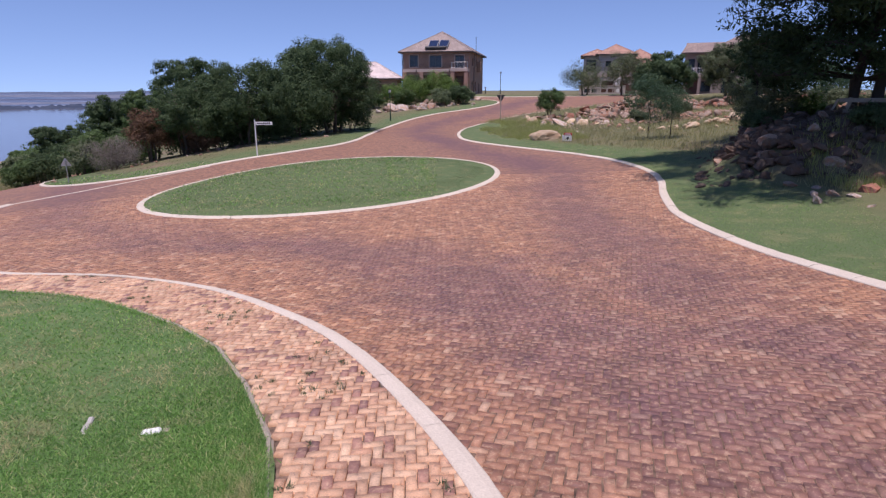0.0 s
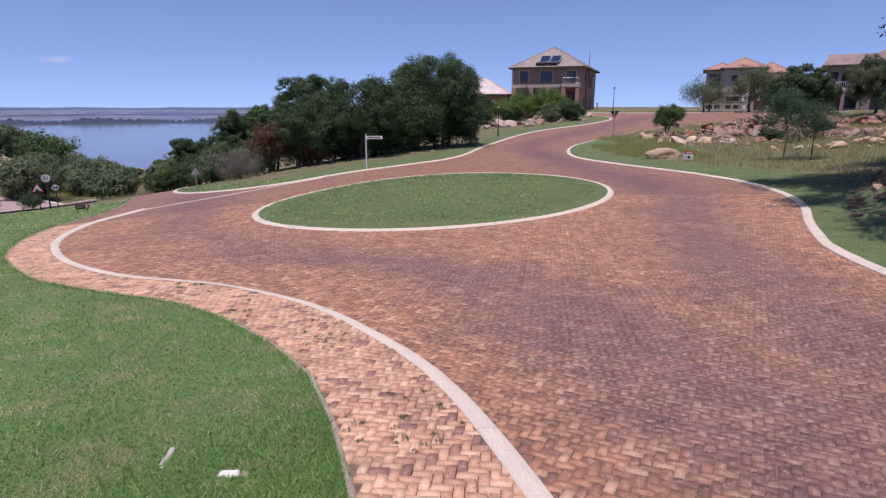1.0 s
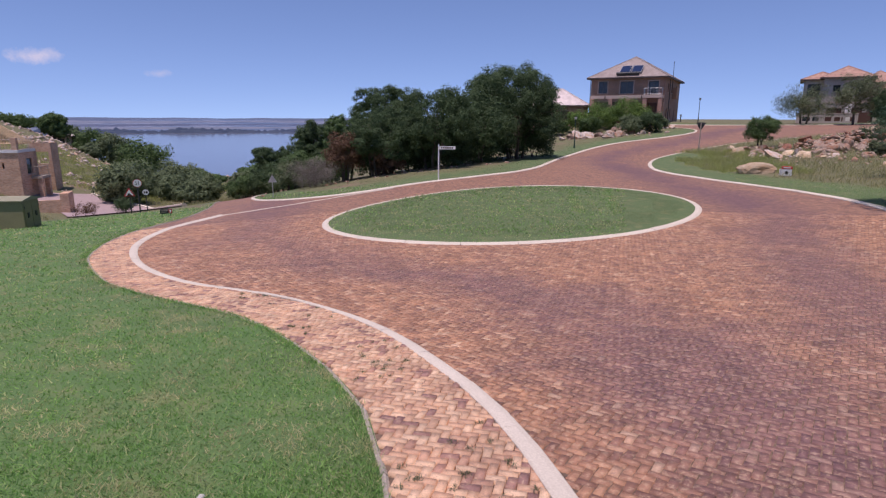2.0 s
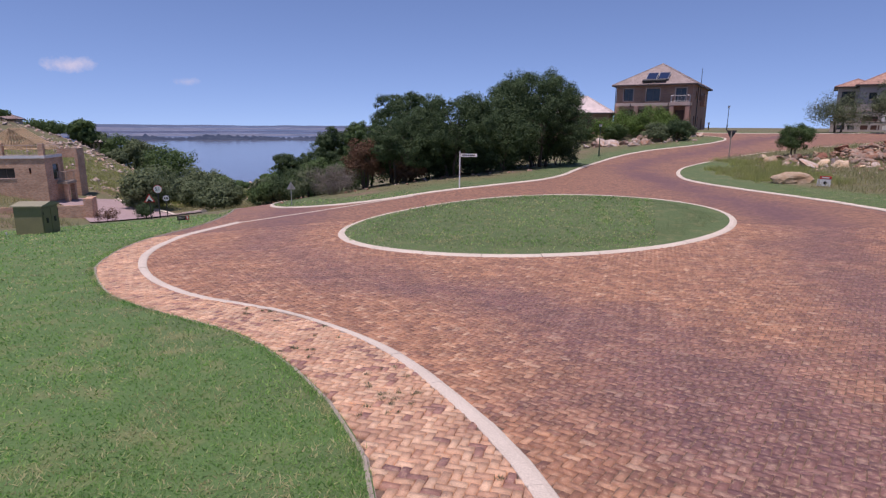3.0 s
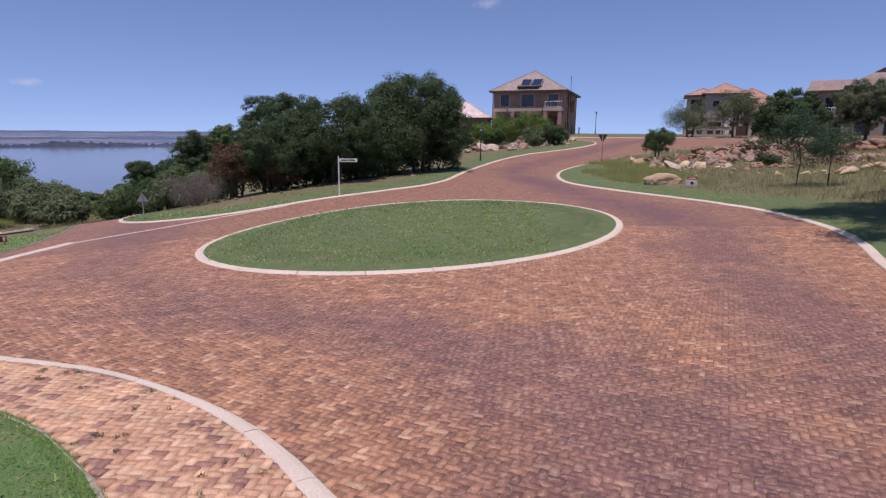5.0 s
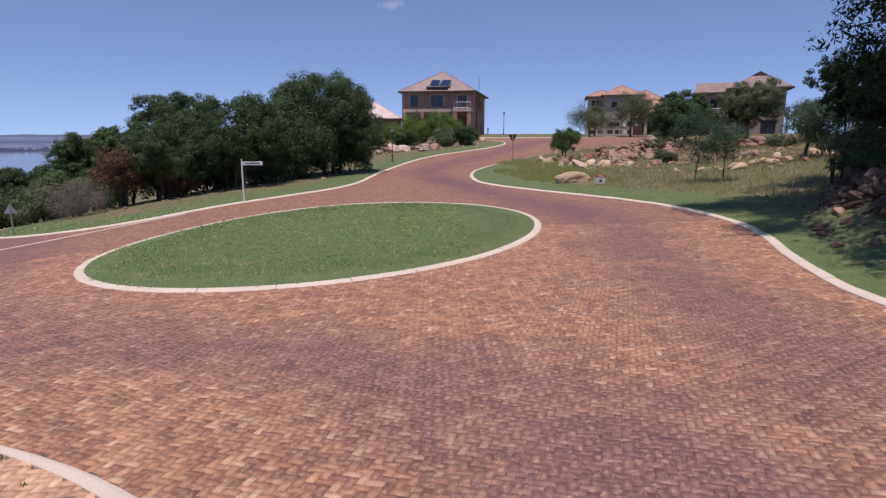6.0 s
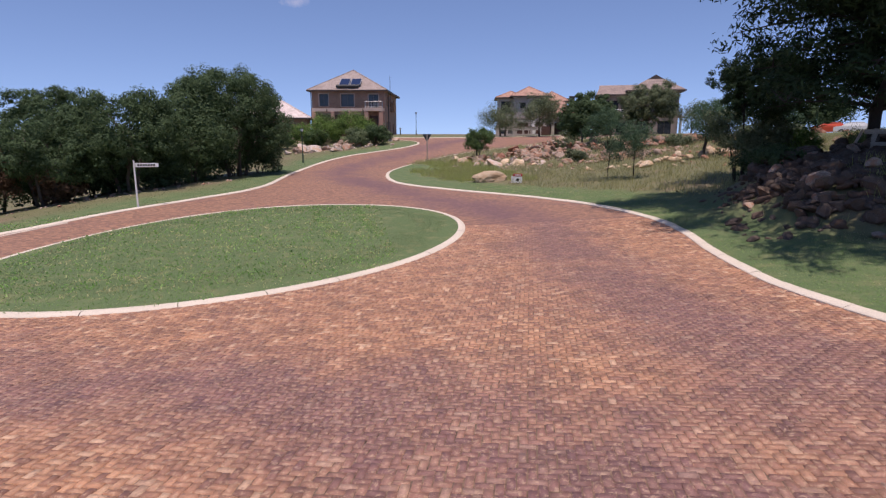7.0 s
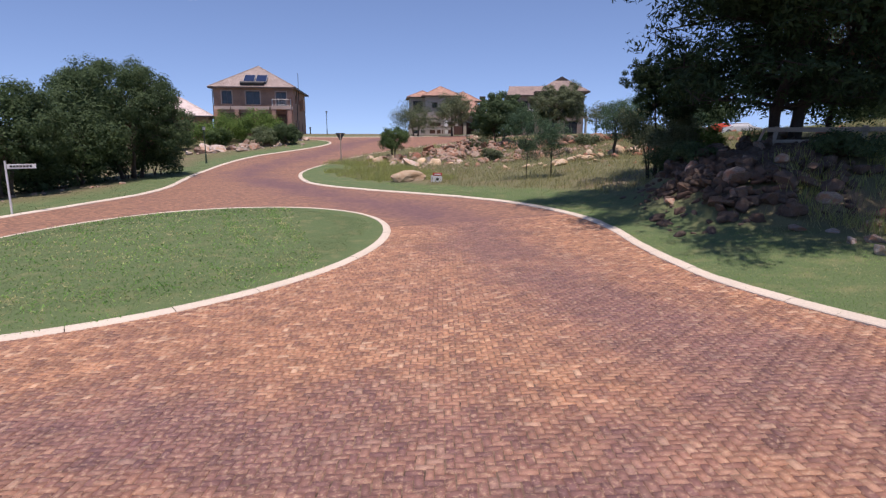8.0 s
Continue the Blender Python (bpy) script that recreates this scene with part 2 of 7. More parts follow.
def thing(name, label, category, m=None, group="", kind=""):
    ob = new(name)
    if m is not None:
        ob.matrix_world = m
    return tagged(ob, label, category, group, kind)


def raw_mesh(name, verts, faces, mats, smooth_faces=False):
    """A mesh from arrays whose faces all have the same number of corners."""
    verts, faces = np.asarray(verts, np.float32), np.asarray(faces, np.int32)
    me = bpy.data.meshes.new(name)
    me.vertices.add(len(verts))
    me.vertices.foreach_set("co", verts.ravel())
    k = faces.shape[1]
    me.loops.add(faces.size)
    me.loops.foreach_set("vertex_index", faces.ravel())
    me.polygons.add(len(faces))
    me.polygons.foreach_set("loop_start", np.arange(0, faces.size, k, dtype=np.int32))
    me.polygons.foreach_set("loop_total", np.full(len(faces), k, np.int32))
    for m in mats if isinstance(mats, (list, tuple)) else [mats]:
        me.materials.append(m)
    me.update(calc_edges=True)
    if smooth_faces:
        me.shade_smooth()
    return me


# ---- lines of the plan ----
def curve_line(points, step):
    """A smooth line through the points, sampled evenly about every step metres."""
    p = [np.array(q, float) for q in points]
    p = [2 * p[0] - p[1]] + p + [2 * p[-1] - p[-2]]
    dense = []
    for a, b, c, d in zip(p, p[1:], p[2:], p[3:]):
        for u in np.linspace(0, 1, 24, endpoint=False):
            dense.append(0.5 * (2 * b + (c - a) * u + (2 * a - 5 * b + 4 * c - d) * u * u + (3 * b - a - 3 * c + d) * u ** 3))
    dense = np.array(dense + [p[-2]])
    s = np.concatenate([[0], np.cumsum(np.hypot(*np.diff(dense, axis=0).T))])
    k = np.linspace(0, s[-1], max(2, int(round(s[-1] / step)) + 1))
    return np.column_stack([np.interp(k, s, dense[:, 0]), np.interp(k, s, dense[:, 1])])


FOOT_KERB = [(1.25, -18), (1.15, -4), (0.95, 0), (0.65, 2.1), (0.3, 3.55), (-0.2, 4.8), (-0.6, 5.65), (-1.15, 6.7), (-1.8, 7.7), (-2.6, 8.65), (-3.9, 9.98), (-5, 10.8), (-6.3, 11.5), (-7.6, 12), (-8.9, 12.25), (-10.2, 12.45), (-11.6, 13), (-13.2, 13.9), (-15, 15.35), (-16.8, 17.3), (-18.4, 19.9), (-19.4, 22.4), (-19.9, 25.9)]
LAWN_EDGE = [(-0.8, -18), (-0.85, -4), (-0.95, 0), (-1.15, 2.1), (-1.42, 3.7), (-1.75, 4.6), (-2.1, 5.3), (-2.6, 6.2), (-3.2, 7.1), (-4.1, 8.05), (-5.1, 8.9), (-6.4, 9.8), (-7.5, 10.35), (-9, 10.75), (-10.7, 11.25), (-12.4, 11.95), (-14.1, 13.1), (-15.9, 14.5), (-17.4, 16.2), (-18.9, 18.3), (-20.4, 21.2), (-22.2, 26.2), (-26, 32.5), (-32, 40.5), (-40, 52), (-47, 66)]
LAKE_SIDE = [(-40, 70), (-36, 58), (-31.6, 47), (-27, 38.6), (-23.4, 34), (-20.6, 32.2), (-18.3, 31.9), (-16.3, 32.6), (-14.7, 34.2), (-12.6, 36.8), (-10.5, 38.8), (-8.9, 40.6), (-7.4, 42.7), (-6.4, 46), (-6.0, 52), (-5.5, 59), (-3.6, 67.8), (-0.8, 73.2), (2.2, 76), (4.9, 78.2), (7.6, 81.3), (9.0, 83.9)]
CREST_NEAR = [(9.0, 83.9), (9.2, 86.5), (7.6, 89), (4, 91.2), (0, 93)]
CREST_FAR = [(1, 97.5), (6, 95.4), (11.6, 95.2), (21.5, 98.2), (30, 100), (42, 104)]
VELD_KERB = [(44, 92), (31.1, 84), (24.4, 79.7), (18.7, 76.4), (12.4, 72), (8.8, 68.2), (6.2, 64.4), (4.3, 61), (2.9, 57.4), (2.25, 54), (2.0, 50), (2.3, 46.6), (3.4, 44.2), (5.1, 41.7), (7.0, 38.9), (8.5, 36.1), (9.5, 33.2), (10.05, 30.2), (10.15, 27.5), (9.95, 25.3), (9.4, 23.1), (8.5, 20.6), (7.85, 18.4), (7.45, 16.8), (7.25, 15), (7.15, 13), (7.15, 11), (7.35, 8.8), (7.7, 6), (8, 2), (8.3, -4), (8.6, -18)]
ISLAND_X, ISLAND_Y, ISLAND_LONG, ISLAND_SHORT, ISLAND_TURN = -4.83, 28.2, 9.34, 6.96, radians(48)


def island_share(x, y):
    """0 in the middle of the roundabout, 1 on the line of its kerb."""
    x, y = np.asarray(x, float) - ISLAND_X, np.asarray(y, float) - ISLAND_Y
    c, s = math.cos(ISLAND_TURN), math.sin(ISLAND_TURN)
    return np.hypot((x * c + y * s) / ISLAND_LONG, (y * c - x * s) / ISLAND_SHORT)


foot_kerb = curve_line(FOOT_KERB, 1.0)
lawn_edge = curve_line(LAWN_EDGE, 0.5)
lake_side, veld_kerb = curve_line(LAKE_SIDE, 1.0), curve_line(VELD_KERB, 1.0)
crest_near, crest_far = curve_line(CREST_NEAR, 1.0), curve_line(CREST_FAR, 1.0)
ring = np.array([(ISLAND_LONG * math.cos(a), ISLAND_SHORT * math.sin(a)) for a in np.linspace(0, 2 * math.pi, 104, endpoint=False)])
ring = ring @ np.array([(math.cos(ISLAND_TURN), math.sin(ISLAND_TURN)), (-math.sin(ISLAND_TURN), math.cos(ISLAND_TURN))]) + np.array((ISLAND_X, ISLAND_Y))
outline = np.vstack([lawn_edge, lake_side[:-1], crest_near, crest_far, veld_kerb])
footway = np.vstack([lawn_edge[lawn_edge[:, 1] < 26.4], foot_kerb[::-1]])


def inside(poly, x, y):
    x, y = np.asarray(x, float), np.asarray(y, float)
    hit = np.zeros(x.shape, bool)
    for (ax, ay), (bx, by) in zip(poly, np.roll(poly, -1, axis=0)):
        cross = (ay > y) != (by > y)
        with np.errstate(divide="ignore", invalid="ignore"):
            hit ^= cross & (x < (bx - ax) * (y - ay) / (by - ay) + ax)
    return hit


def away(line, x, y):
    """Distance from each x, y to an open line."""
    x, y = np.asarray(x, float), np.asarray(y, float)
    best = np.full(x.shape, 1e9)
    for (ax, ay), (bx, by) in zip(line, line[1:]):
        dx, dy = bx - ax, by - ay
        t = np.clip(((x - ax) * dx + (y - ay) * dy) / (dx * dx + dy * dy + 1e-9), 0, 1)
        best = np.minimum(best, np.hypot(x - ax - t * dx, y - ay - t * dy))
    return best


def paved(x, y):
    return inside(outline, x, y) & (island_share(x, y) > 1)


def home_lawn(x, y):
    """1 on the watered lawn beside the footway."""
    wob = 0.8 * np.sin(0.9 * x + 0.4 * y) + 0.5 * np.sin(1.7 * y - 0.8 * x)
    return smooth(-41, -36, x + 0.3 * wob) * (1 - smooth(31.5, 34, y + 0.3 * x + 8 + 0.5 * wob)) * (x < 3)


def lawn_amount(x, y):
    """1 where the grass is mown: the island, the verges and the lawns by the footway; 0 in the veld."""
    x, y = np.asarray(x, float), np.asarray(y, float)
    wob = 0.8 * np.sin(0.9 * x + 0.4 * y) + 0.5 * np.sin(1.7 * y - 0.8 * x)
    right = 1 - smooth(2.2, 5.0, away(veld_kerb[veld_kerb[:, 1] < 60], x, y) + wob)
    near_right = 1 - smooth(3.4, 5.0, away(veld_kerb[veld_kerb[:, 1] < 24], x, y) + 0.4 * wob)
    left = 1 - smooth(2.6, 4.2, away(lake_side[lake_side[:, 1] > 32], x, y) + 0.3 * wob)
    home = home_lawn(x, y)
    isle = island_share(x, y) < 1.03
    crest = (1 - smooth(3, 6, away(crest_far, x, y))) * 0.7
    field = smooth(38, 42, x) * (1 - smooth(50, 56, y)) * 0.9
    return np.maximum.reduce([right, near_right, left, home, isle * 1.0, crest, field]) * (1 - smooth(0.06, 0.3, bank(x, y)))


# ---- ground and paving: one sheet cut along the lines of the plan ----
from mathutils.geometry import delaunay_2d_cdt


def spread(lo, hi, step, reach):
    mid = list(np.arange(lo, hi + 0.01, step))
    g, a = step, []
    while sum(a) < reach:
        g *= 1.22
        a.append(g)
    return np.array([lo - sum(a[:k]) for k in range(len(a), 0, -1)] + mid + [hi + sum(a[:k]) for k in range(1, len(a) + 1)])


gx, gy = spread(-52, 52, 1.4, 4300), spread(-22, 112, 1.4, 4500)
grid = np.stack(np.meshgrid(gx, gy), -1).reshape(-1, 2)
grid = grid[(grid[:, 1] > -400) & (np.abs(grid[:, 0]) < 4600)]
close = (np.abs(grid[:, 0]) < 60) & (grid[:, 1] < 115)
gap = np.full(len(grid), 9.0)
gap[close] = np.minimum.reduce([away(w, grid[close, 0], grid[close, 1]) for w in (np.vstack([outline, outline[:1]]), np.vstack([ring, ring[:1]]))])
grid = grid[gap > 0.45]
pts = [Vector(p) for p in np.vstack([outline, ring, grid])]
no, nr = len(outline), len(ring)
edges = [(k, (k + 1) % no) for k in range(no)] + [(no + k, no + (k + 1) % nr) for k in range(nr)]
cv, _, cf, _, _, _ = delaunay_2d_cdt(pts, edges, [], 0, 1e-5)
cv = np.array([tuple(v) for v in cv])
cf = np.array([f for f in cf if len(f) == 3])
mid = cv[cf].mean(axis=1)
on_road = np.zeros(len(cf), bool)
box = (np.abs(mid[:, 0]) < 60) & (mid[:, 1] < 115)
on_road[box] = paved(mid[box, 0], mid[box, 1])
cz = land(cv[:, 0], cv[:, 1])


def sheet(name, faces, lift):
    used, back = np.unique(faces, return_inverse=True)
    f = back.reshape(faces.shape)
    v = np.column_stack([cv[used], cz[used] + lift])
    a, b, c = v[f[:, 0]], v[f[:, 1]], v[f[:, 2]]
    down = np.cross(b - a, c - a)[:, 2] < 0
    f[down] = f[down][:, ::-1]
    return v, f


v, f = sheet("ground", cf[~on_road], 0.055)
near = (np.abs(v[:, 0]) < 75) & (v[:, 1] < 120)
me = raw_mesh("ground", v, f, M_GROUND, True)
ground = tagged(new("ground", me), "mown green lawn and dry veld falling to a lake", "ground", kind="structure")
lawn = np.zeros(len(v), np.float32)
lawn[near] = lawn_amount(v[near, 0], v[near, 1])
me.attributes.new("lawn", "FLOAT", "POINT").data.foreach_set("value", lawn)
home_ = np.zeros(len(v), np.float32)
home_[near] = home_lawn(v[near, 0], v[near, 1]) * ~inside(outline, v[near, 0], v[near, 1])
me.attributes.new("home", "FLOAT", "POINT").data.foreach_set("value", home_)
rr = np.hypot(v[:, 0], v[:, 1])
me.attributes.new("plain", "FLOAT", "POINT").data.foreach_set("value", smooth(900, 2000, rr).astype(np.float32))

TRACKS = [curve_line(q, 0.5) for q in (
    [(3.6, 0), (2.2, 6), (0.7, 9.7), (-0.7, 12.6), (-3.2, 14.4), (-6.2, 15.4), (-9.3, 16.6), (-12.5, 19), (-15.5, 23), (-18, 28), (-22, 33)],
    [(5.6, 2), (4.6, 8), (4.4, 13), (4.7, 18), (5.3, 23.3), (5.9, 28), (5.5, 32), (3.6, 37), (1.6, 43), (-0.6, 49), (-1.8, 55), (-0.6, 62), (2.4, 68.5), (7.5, 76), (13, 85), (20, 93)])]


def worn(x, y):
    d = np.minimum.reduce([away(q, x, y) for q in TRACKS])
    spot = np.exp(-((x - 0.8) / 2.0) ** 2 - ((y - 10.2) / 2.6) ** 2)
    return (0.5 - 0.1 * smooth(2.5, 6.0, -x)) * np.exp(-(d / 1.7) ** 2) + 0.22 * spot


def laid(x, y):
    """Where each paver is a piece of its own: the apron round the walk of the camera."""
    return (np.abs(x + 4) < 17) & (y > -3.0) & (np.hypot(x + 1, y - 4) < 25.5)


rm = mid[on_road]
fine = laid(rm[:, 0], rm[:, 1]) & (np.hypot(rm[:, 0] + 1, rm[:, 1] - 4) < 24) & (rm[:, 0] > -19.5) & (rm[:, 0] < 11.5)
v, f = sheet("road", cf[on_road], 0.0)
me = raw_mesh("road", v, f, [M_FAR_PAVING, M_BED], True)
me.polygons.foreach_set("material_index", fine.astype(np.int32))
me.attributes.new("worn", "FLOAT", "POINT").data.foreach_set("value", worn(v[:, 0], v[:, 1]).astype(np.float32))
road = tagged(new("road", me), "red and purple clay brick paved street", "road", kind="structure")

M_WATER, _n, _l, _b = material("lake_water", 0.12)
_b.inputs["Base Color"].default_value = (0.14, 0.145, 0.17, 1)
_w = noise_node(_n, _l, 0.35, 4, 0.6, place(_n))
bump(_n, _l, _b, _w, 0.25, 0.25)
lake = tagged(new("lake", raw_mesh("lake", [(-3600, 120, -52), (600, 120, -52), (600, 4000, -52), (-3600, 4000, -52)], [(0, 1, 2, 3)], M_WATER)), "calm blue lake below the hillside", "water", kind="structure")


# ---- kerbs, stone by stone ----
def kerb(name, line, label, mat=None, half=0.145, high=0.075, back=0.065, closed=False, length=1.0, sunk=0.12, joint=0.006, narrow=None):
    """Cast concrete kerb stones about a metre long, with an open joint between them. The road lies on the line's right hand side."""
    owner = thing(name, label, "kerb", kind="structure")
    pts_ = np.vstack([line, line[:1]]) if closed else line
    s = np.concatenate([[0], np.cumsum(np.hypot(*np.diff(pts_, axis=0).T))])
    count = int(round(s[-1] / length))
    rnd = random.Random(len(pts_))
    for k in range(count):
        a, b = s[-1] * k / count + joint, s[-1] * (k + 1) / count - joint
        dz, rings = rnd.uniform(-0.006, 0.006), []
        bm = bmesh.new()
        for u in np.linspace(a, b, 4):
            c = np.array([np.interp(u, s, pts_[:, 0]), np.interp(u, s, pts_[:, 1])])
            e = np.array([np.interp(min(u + 0.3, s[-1]), s, pts_[:, 0]), np.interp(min(u + 0.3, s[-1]), s, pts_[:, 1])])
            d = np.array([np.interp(max(u - 0.3, 0), s, pts_[:, 0]), np.interp(max(u - 0.3, 0), s, pts_[:, 1])])
            w = (e - d) / np.hypot(*(e - d))
            side = np.array([w[1], -w[0]])
            z = ground_z(*c) + dz
            row = []
            for off, up in ((half, -sunk), (half, 0.018), (half - 0.02, 0.036), (0.25 * half, high - 0.006), (-0.3 * half, high), (-half + 0.02, back + 0.006), (-half, back - 0.01), (-half, -sunk)):
                q = c + side * off * (1 if narrow is None else narrow(c[0]))
                row.append(bm.verts.new((q[0], q[1], z + up)))
            rings.append(row)
        m = len(rings[0])
        for p, q in zip(rings, rings[1:]):
            for i in range(m):
                bm.faces.new((p[i], p[(i + 1) % m], q[(i + 1) % m], q[i]))
        bm.faces.new(rings[0])
        bm.faces.new(list(reversed(rings[-1])))
        part("kerb_stone", bm, mat or M_CONCRETE, owner)
    return owner


kerb("footway_kerb", foot_kerb, "pale concrete kerb between brick footway and street", half=0.122, high=0.064, back=0.062, joint=0.002, length=1.4, narrow=lambda x: 1 - 0.36 * math.exp(-((x + 6.8) / 2.3) ** 2))
kerb("roundabout_kerb", ring, "pale concrete ring kerb round the grass roundabout", closed=True, length=2.0, joint=0.009)
kerb("veld_kerb", veld_kerb, "pale concrete kerb along a grass verge")
kerb("lake_side_kerb", lake_side, "pale concrete kerb along the tree-lined verge", length=1.0)
kerb("crest_kerb", np.vstack([crest_near]), "pale concrete kerb at the bend on the crest")
kerb("crest_far_kerb", crest_far, "pale concrete kerb on the crest of the hill")
kerb("lawn_edging", lawn_edge[lawn_edge[:, 1] < 54][::3], "rough narrow cement edging beside the lawn", M_CEMENT, half=0.036, high=0.062, back=0.06, length=1.5)
kerb("street_band", curve_line([(-19.9, 26.0), (-17.9, 29.3), (-15.6, 32.4), (-13.9, 34.6)], 1.0), "flush cement band across the side street", half=0.07, high=0.022, back=0.02)

# ---- materials of buildings and fittings ----
def brick_wall(name, a, b, mortar, scale=1.0):
    m, n, l, bs = material(name, 0.88)
    g = n.new("ShaderNodeNewGeometry")
    co = n.new("ShaderNodeTexCoord").outputs["Object"]
    sep, com = n.new("ShaderNodeSeparateXYZ"), n.new("ShaderNodeCombineXYZ")
    l.new(co, sep.inputs[0])
    add = n.new("ShaderNodeMath")
    l.new(sep.outputs[0], add.inputs[0])
    l.new(sep.outputs[1], add.inputs[1])
    l.new(add.outputs[0], com.inputs[0])
    l.new(sep.outputs[2], com.inputs[1])
    k = n.new("ShaderNodeTexBrick")
    for s, v in (("Scale", scale), ("Mortar Size", 0.012), ("Brick Width", 0.23), ("Row Height", 0.085)):
        k.inputs[s].default_value = v
    k.inputs["Color1"].default_value, k.inputs["Color2"].default_value, k.inputs["Mortar"].default_value = (*a, 1), (*b, 1), (*mortar, 1)
    l.new(com.outputs[0], k.inputs["Vector"])
    wide = noise_node(n, l, 0.9, 4, 0.6, co)
    c = mix(n, l, 0.5, k.outputs[0], mix(n, l, 1.0, k.outputs[0], ramp(n, l, wide, ((0.3, (0.6, 0.6, 0.6)), (0.7, (1.35, 1.35, 1.35)))), "MULTIPLY"))
    l.new(c, bs.inputs["Base Color"])
    bump(n, l, bs, k.outputs[1], -0.5, 0.01)
    return m


def tile_roof(name, a, b):
    m, n, l, bs = material(name, 0.8)
    co = n.new("ShaderNodeTexCoord").outputs["Object"]
    k = n.new("ShaderNodeTexBrick")
    for s, v in (("Scale", 1.0), ("Mortar Size", 0.015), ("Brick Width", 0.32), ("Row Height", 0.34)):
        k.inputs[s].default_value = v
    k.inputs["Color1"].default_value, k.inputs["Color2"].default_value = (*a, 1), (*b, 1)
    k.inputs["Mortar"].default_value = (*[0.6 * u for u in a], 1)
    l.new(co, k.inputs["Vector"])
    wide = noise_node(n, l, 0.6, 4, 0.65, co)
    c = mix(n, l, 0.5, k.outputs[0], mix(n, l, 1.0, k.outputs[0], ramp(n, l, wide, ((0.3, (0.65, 0.65, 0.65)), (0.7, (1.3, 1.3, 1.3)))), "MULTIPLY"))
    l.new(c, bs.inputs["Base Color"])
    bump(n, l, bs, k.outputs[1], -0.6, 0.03)
    return m


M_BRICK = brick_wall("brown_face_brick", (0.3, 0.165, 0.115), (0.4, 0.23, 0.155), (0.28, 0.21, 0.165))
M_RAW_BRICK = brick_wall("raw_orange_brick", (0.46, 0.25, 0.15), (0.66, 0.42, 0.27), (0.5, 0.39, 0.3))
M_PILLAR = two_scale("brown_plaster", (0.34, 0.2, 0.15), (0.45, 0.28, 0.215), 20, 0.8)
M_TAN = two_scale("tan_plaster", (0.42, 0.35, 0.29), (0.55, 0.47, 0.39), 18, 0.5)
M_UMBER = two_scale("umber_plaster", (0.24, 0.19, 0.165), (0.34, 0.275, 0.24), 18, 0.5)
M_GREY_PLASTER = two_scale("grey_plaster", (0.368, 0.322, 0.299), (0.529, 0.471, 0.437), 18, 0.6)
M_BAND = two_scale("cast_band", (0.42, 0.33, 0.28), (0.55, 0.44, 0.38), 20, 0.8)
M_ROOF_FAWN = tile_roof("fawn_roof_tiles", (0.29, 0.23, 0.2), (0.365, 0.295, 0.26))
M_ROOF_RED = tile_roof("terracotta_roof_tiles", (0.36, 0.195, 0.14), (0.46, 0.28, 0.205))
M_ROOF_BROWN = tile_roof("brown_roof_tiles", (0.24, 0.18, 0.155), (0.32, 0.24, 0.205))
M_ROOF_PALE = tile_roof("pale_roof_tiles", (0.6, 0.5, 0.45), (0.7, 0.6, 0.55))
M_FASCIA = two_scale("dark_fascia", (0.05, 0.035, 0.03), (0.09, 0.065, 0.055), 20, 1.0, 0.6)
M_FRAME = two_scale("bronze_frame", (0.06, 0.05, 0.045), (0.1, 0.085, 0.075), 30, 2.0, 0.5, 0.4)
M_WHITE = two_scale("white_paint", (0.68, 0.68, 0.66), (0.82, 0.82, 0.8), 25, 2.0, 0.55, relief=0.1)
M_STEEL = two_scale("galvanised_steel", (0.32, 0.33, 0.33), (0.5, 0.5, 0.5), 40, 3.0, 0.45, 0.7, relief=0.1)
M_DARK_STEEL = two_scale("dark_painted_steel", (0.035, 0.035, 0.036), (0.07, 0.07, 0.068), 40, 3.0, 0.5, 0.2, relief=0.1)
M_GREEN_STEEL = two_scale("dark_green_steel", (0.03, 0.06, 0.035), (0.05, 0.09, 0.055), 40, 3.0, 0.5, 0.1, relief=0.1)
M_OLIVE = two_scale("olive_cabinet_paint", (0.19, 0.17, 0.085), (0.26, 0.235, 0.12), 30, 1.5, 0.6, relief=0.15)
M_OLIVE_TOP = two_scale("faded_cabinet_lid", (0.25, 0.24, 0.15), (0.34, 0.32, 0.21), 30, 1.5, 0.7, relief=0.15)
M_TIMBER = two_scale("pine_timber", (0.42, 0.29, 0.16), (0.58, 0.43, 0.26), 35, 2.0, 0.75)
M_OLD_TIMBER = two_scale("weathered_timber", (0.26, 0.215, 0.175), (0.46, 0.4, 0.33), 30, 2.0, 0.9, relief=0.5)
M_RED = two_scale("red_sign_paint", (0.5, 0.03, 0.025), (0.6, 0.05, 0.04), 30, 2.0, 0.5, relief=0.05)
M_BLACK = two_scale("black_sign_paint", (0.015, 0.015, 0.016), (0.03, 0.03, 0.03), 30, 2.0, 0.5, relief=0.05)
M_SOLAR, _n, _l, _b = material("solar_glass", 0.12)
_b.inputs["Base Color"].default_value = (0.018, 0.03, 0.075, 1)
M_PANE, _n, _l, _b = material("window_glass", 0.06)
_l.new(ramp(_n, _l, noise_node(_n, _l, 1.5, 2, 0.5, place(_n)), ((0.3, (0.02, 0.024, 0.03)), (0.7, (0.05, 0.056, 0.066)))), _b.inputs["Base Color"])
M_DARK_DOOR = two_scale("dark_timber_door", (0.07, 0.032, 0.025), (0.13, 0.058, 0.044), 22, 1.0, 0.6)


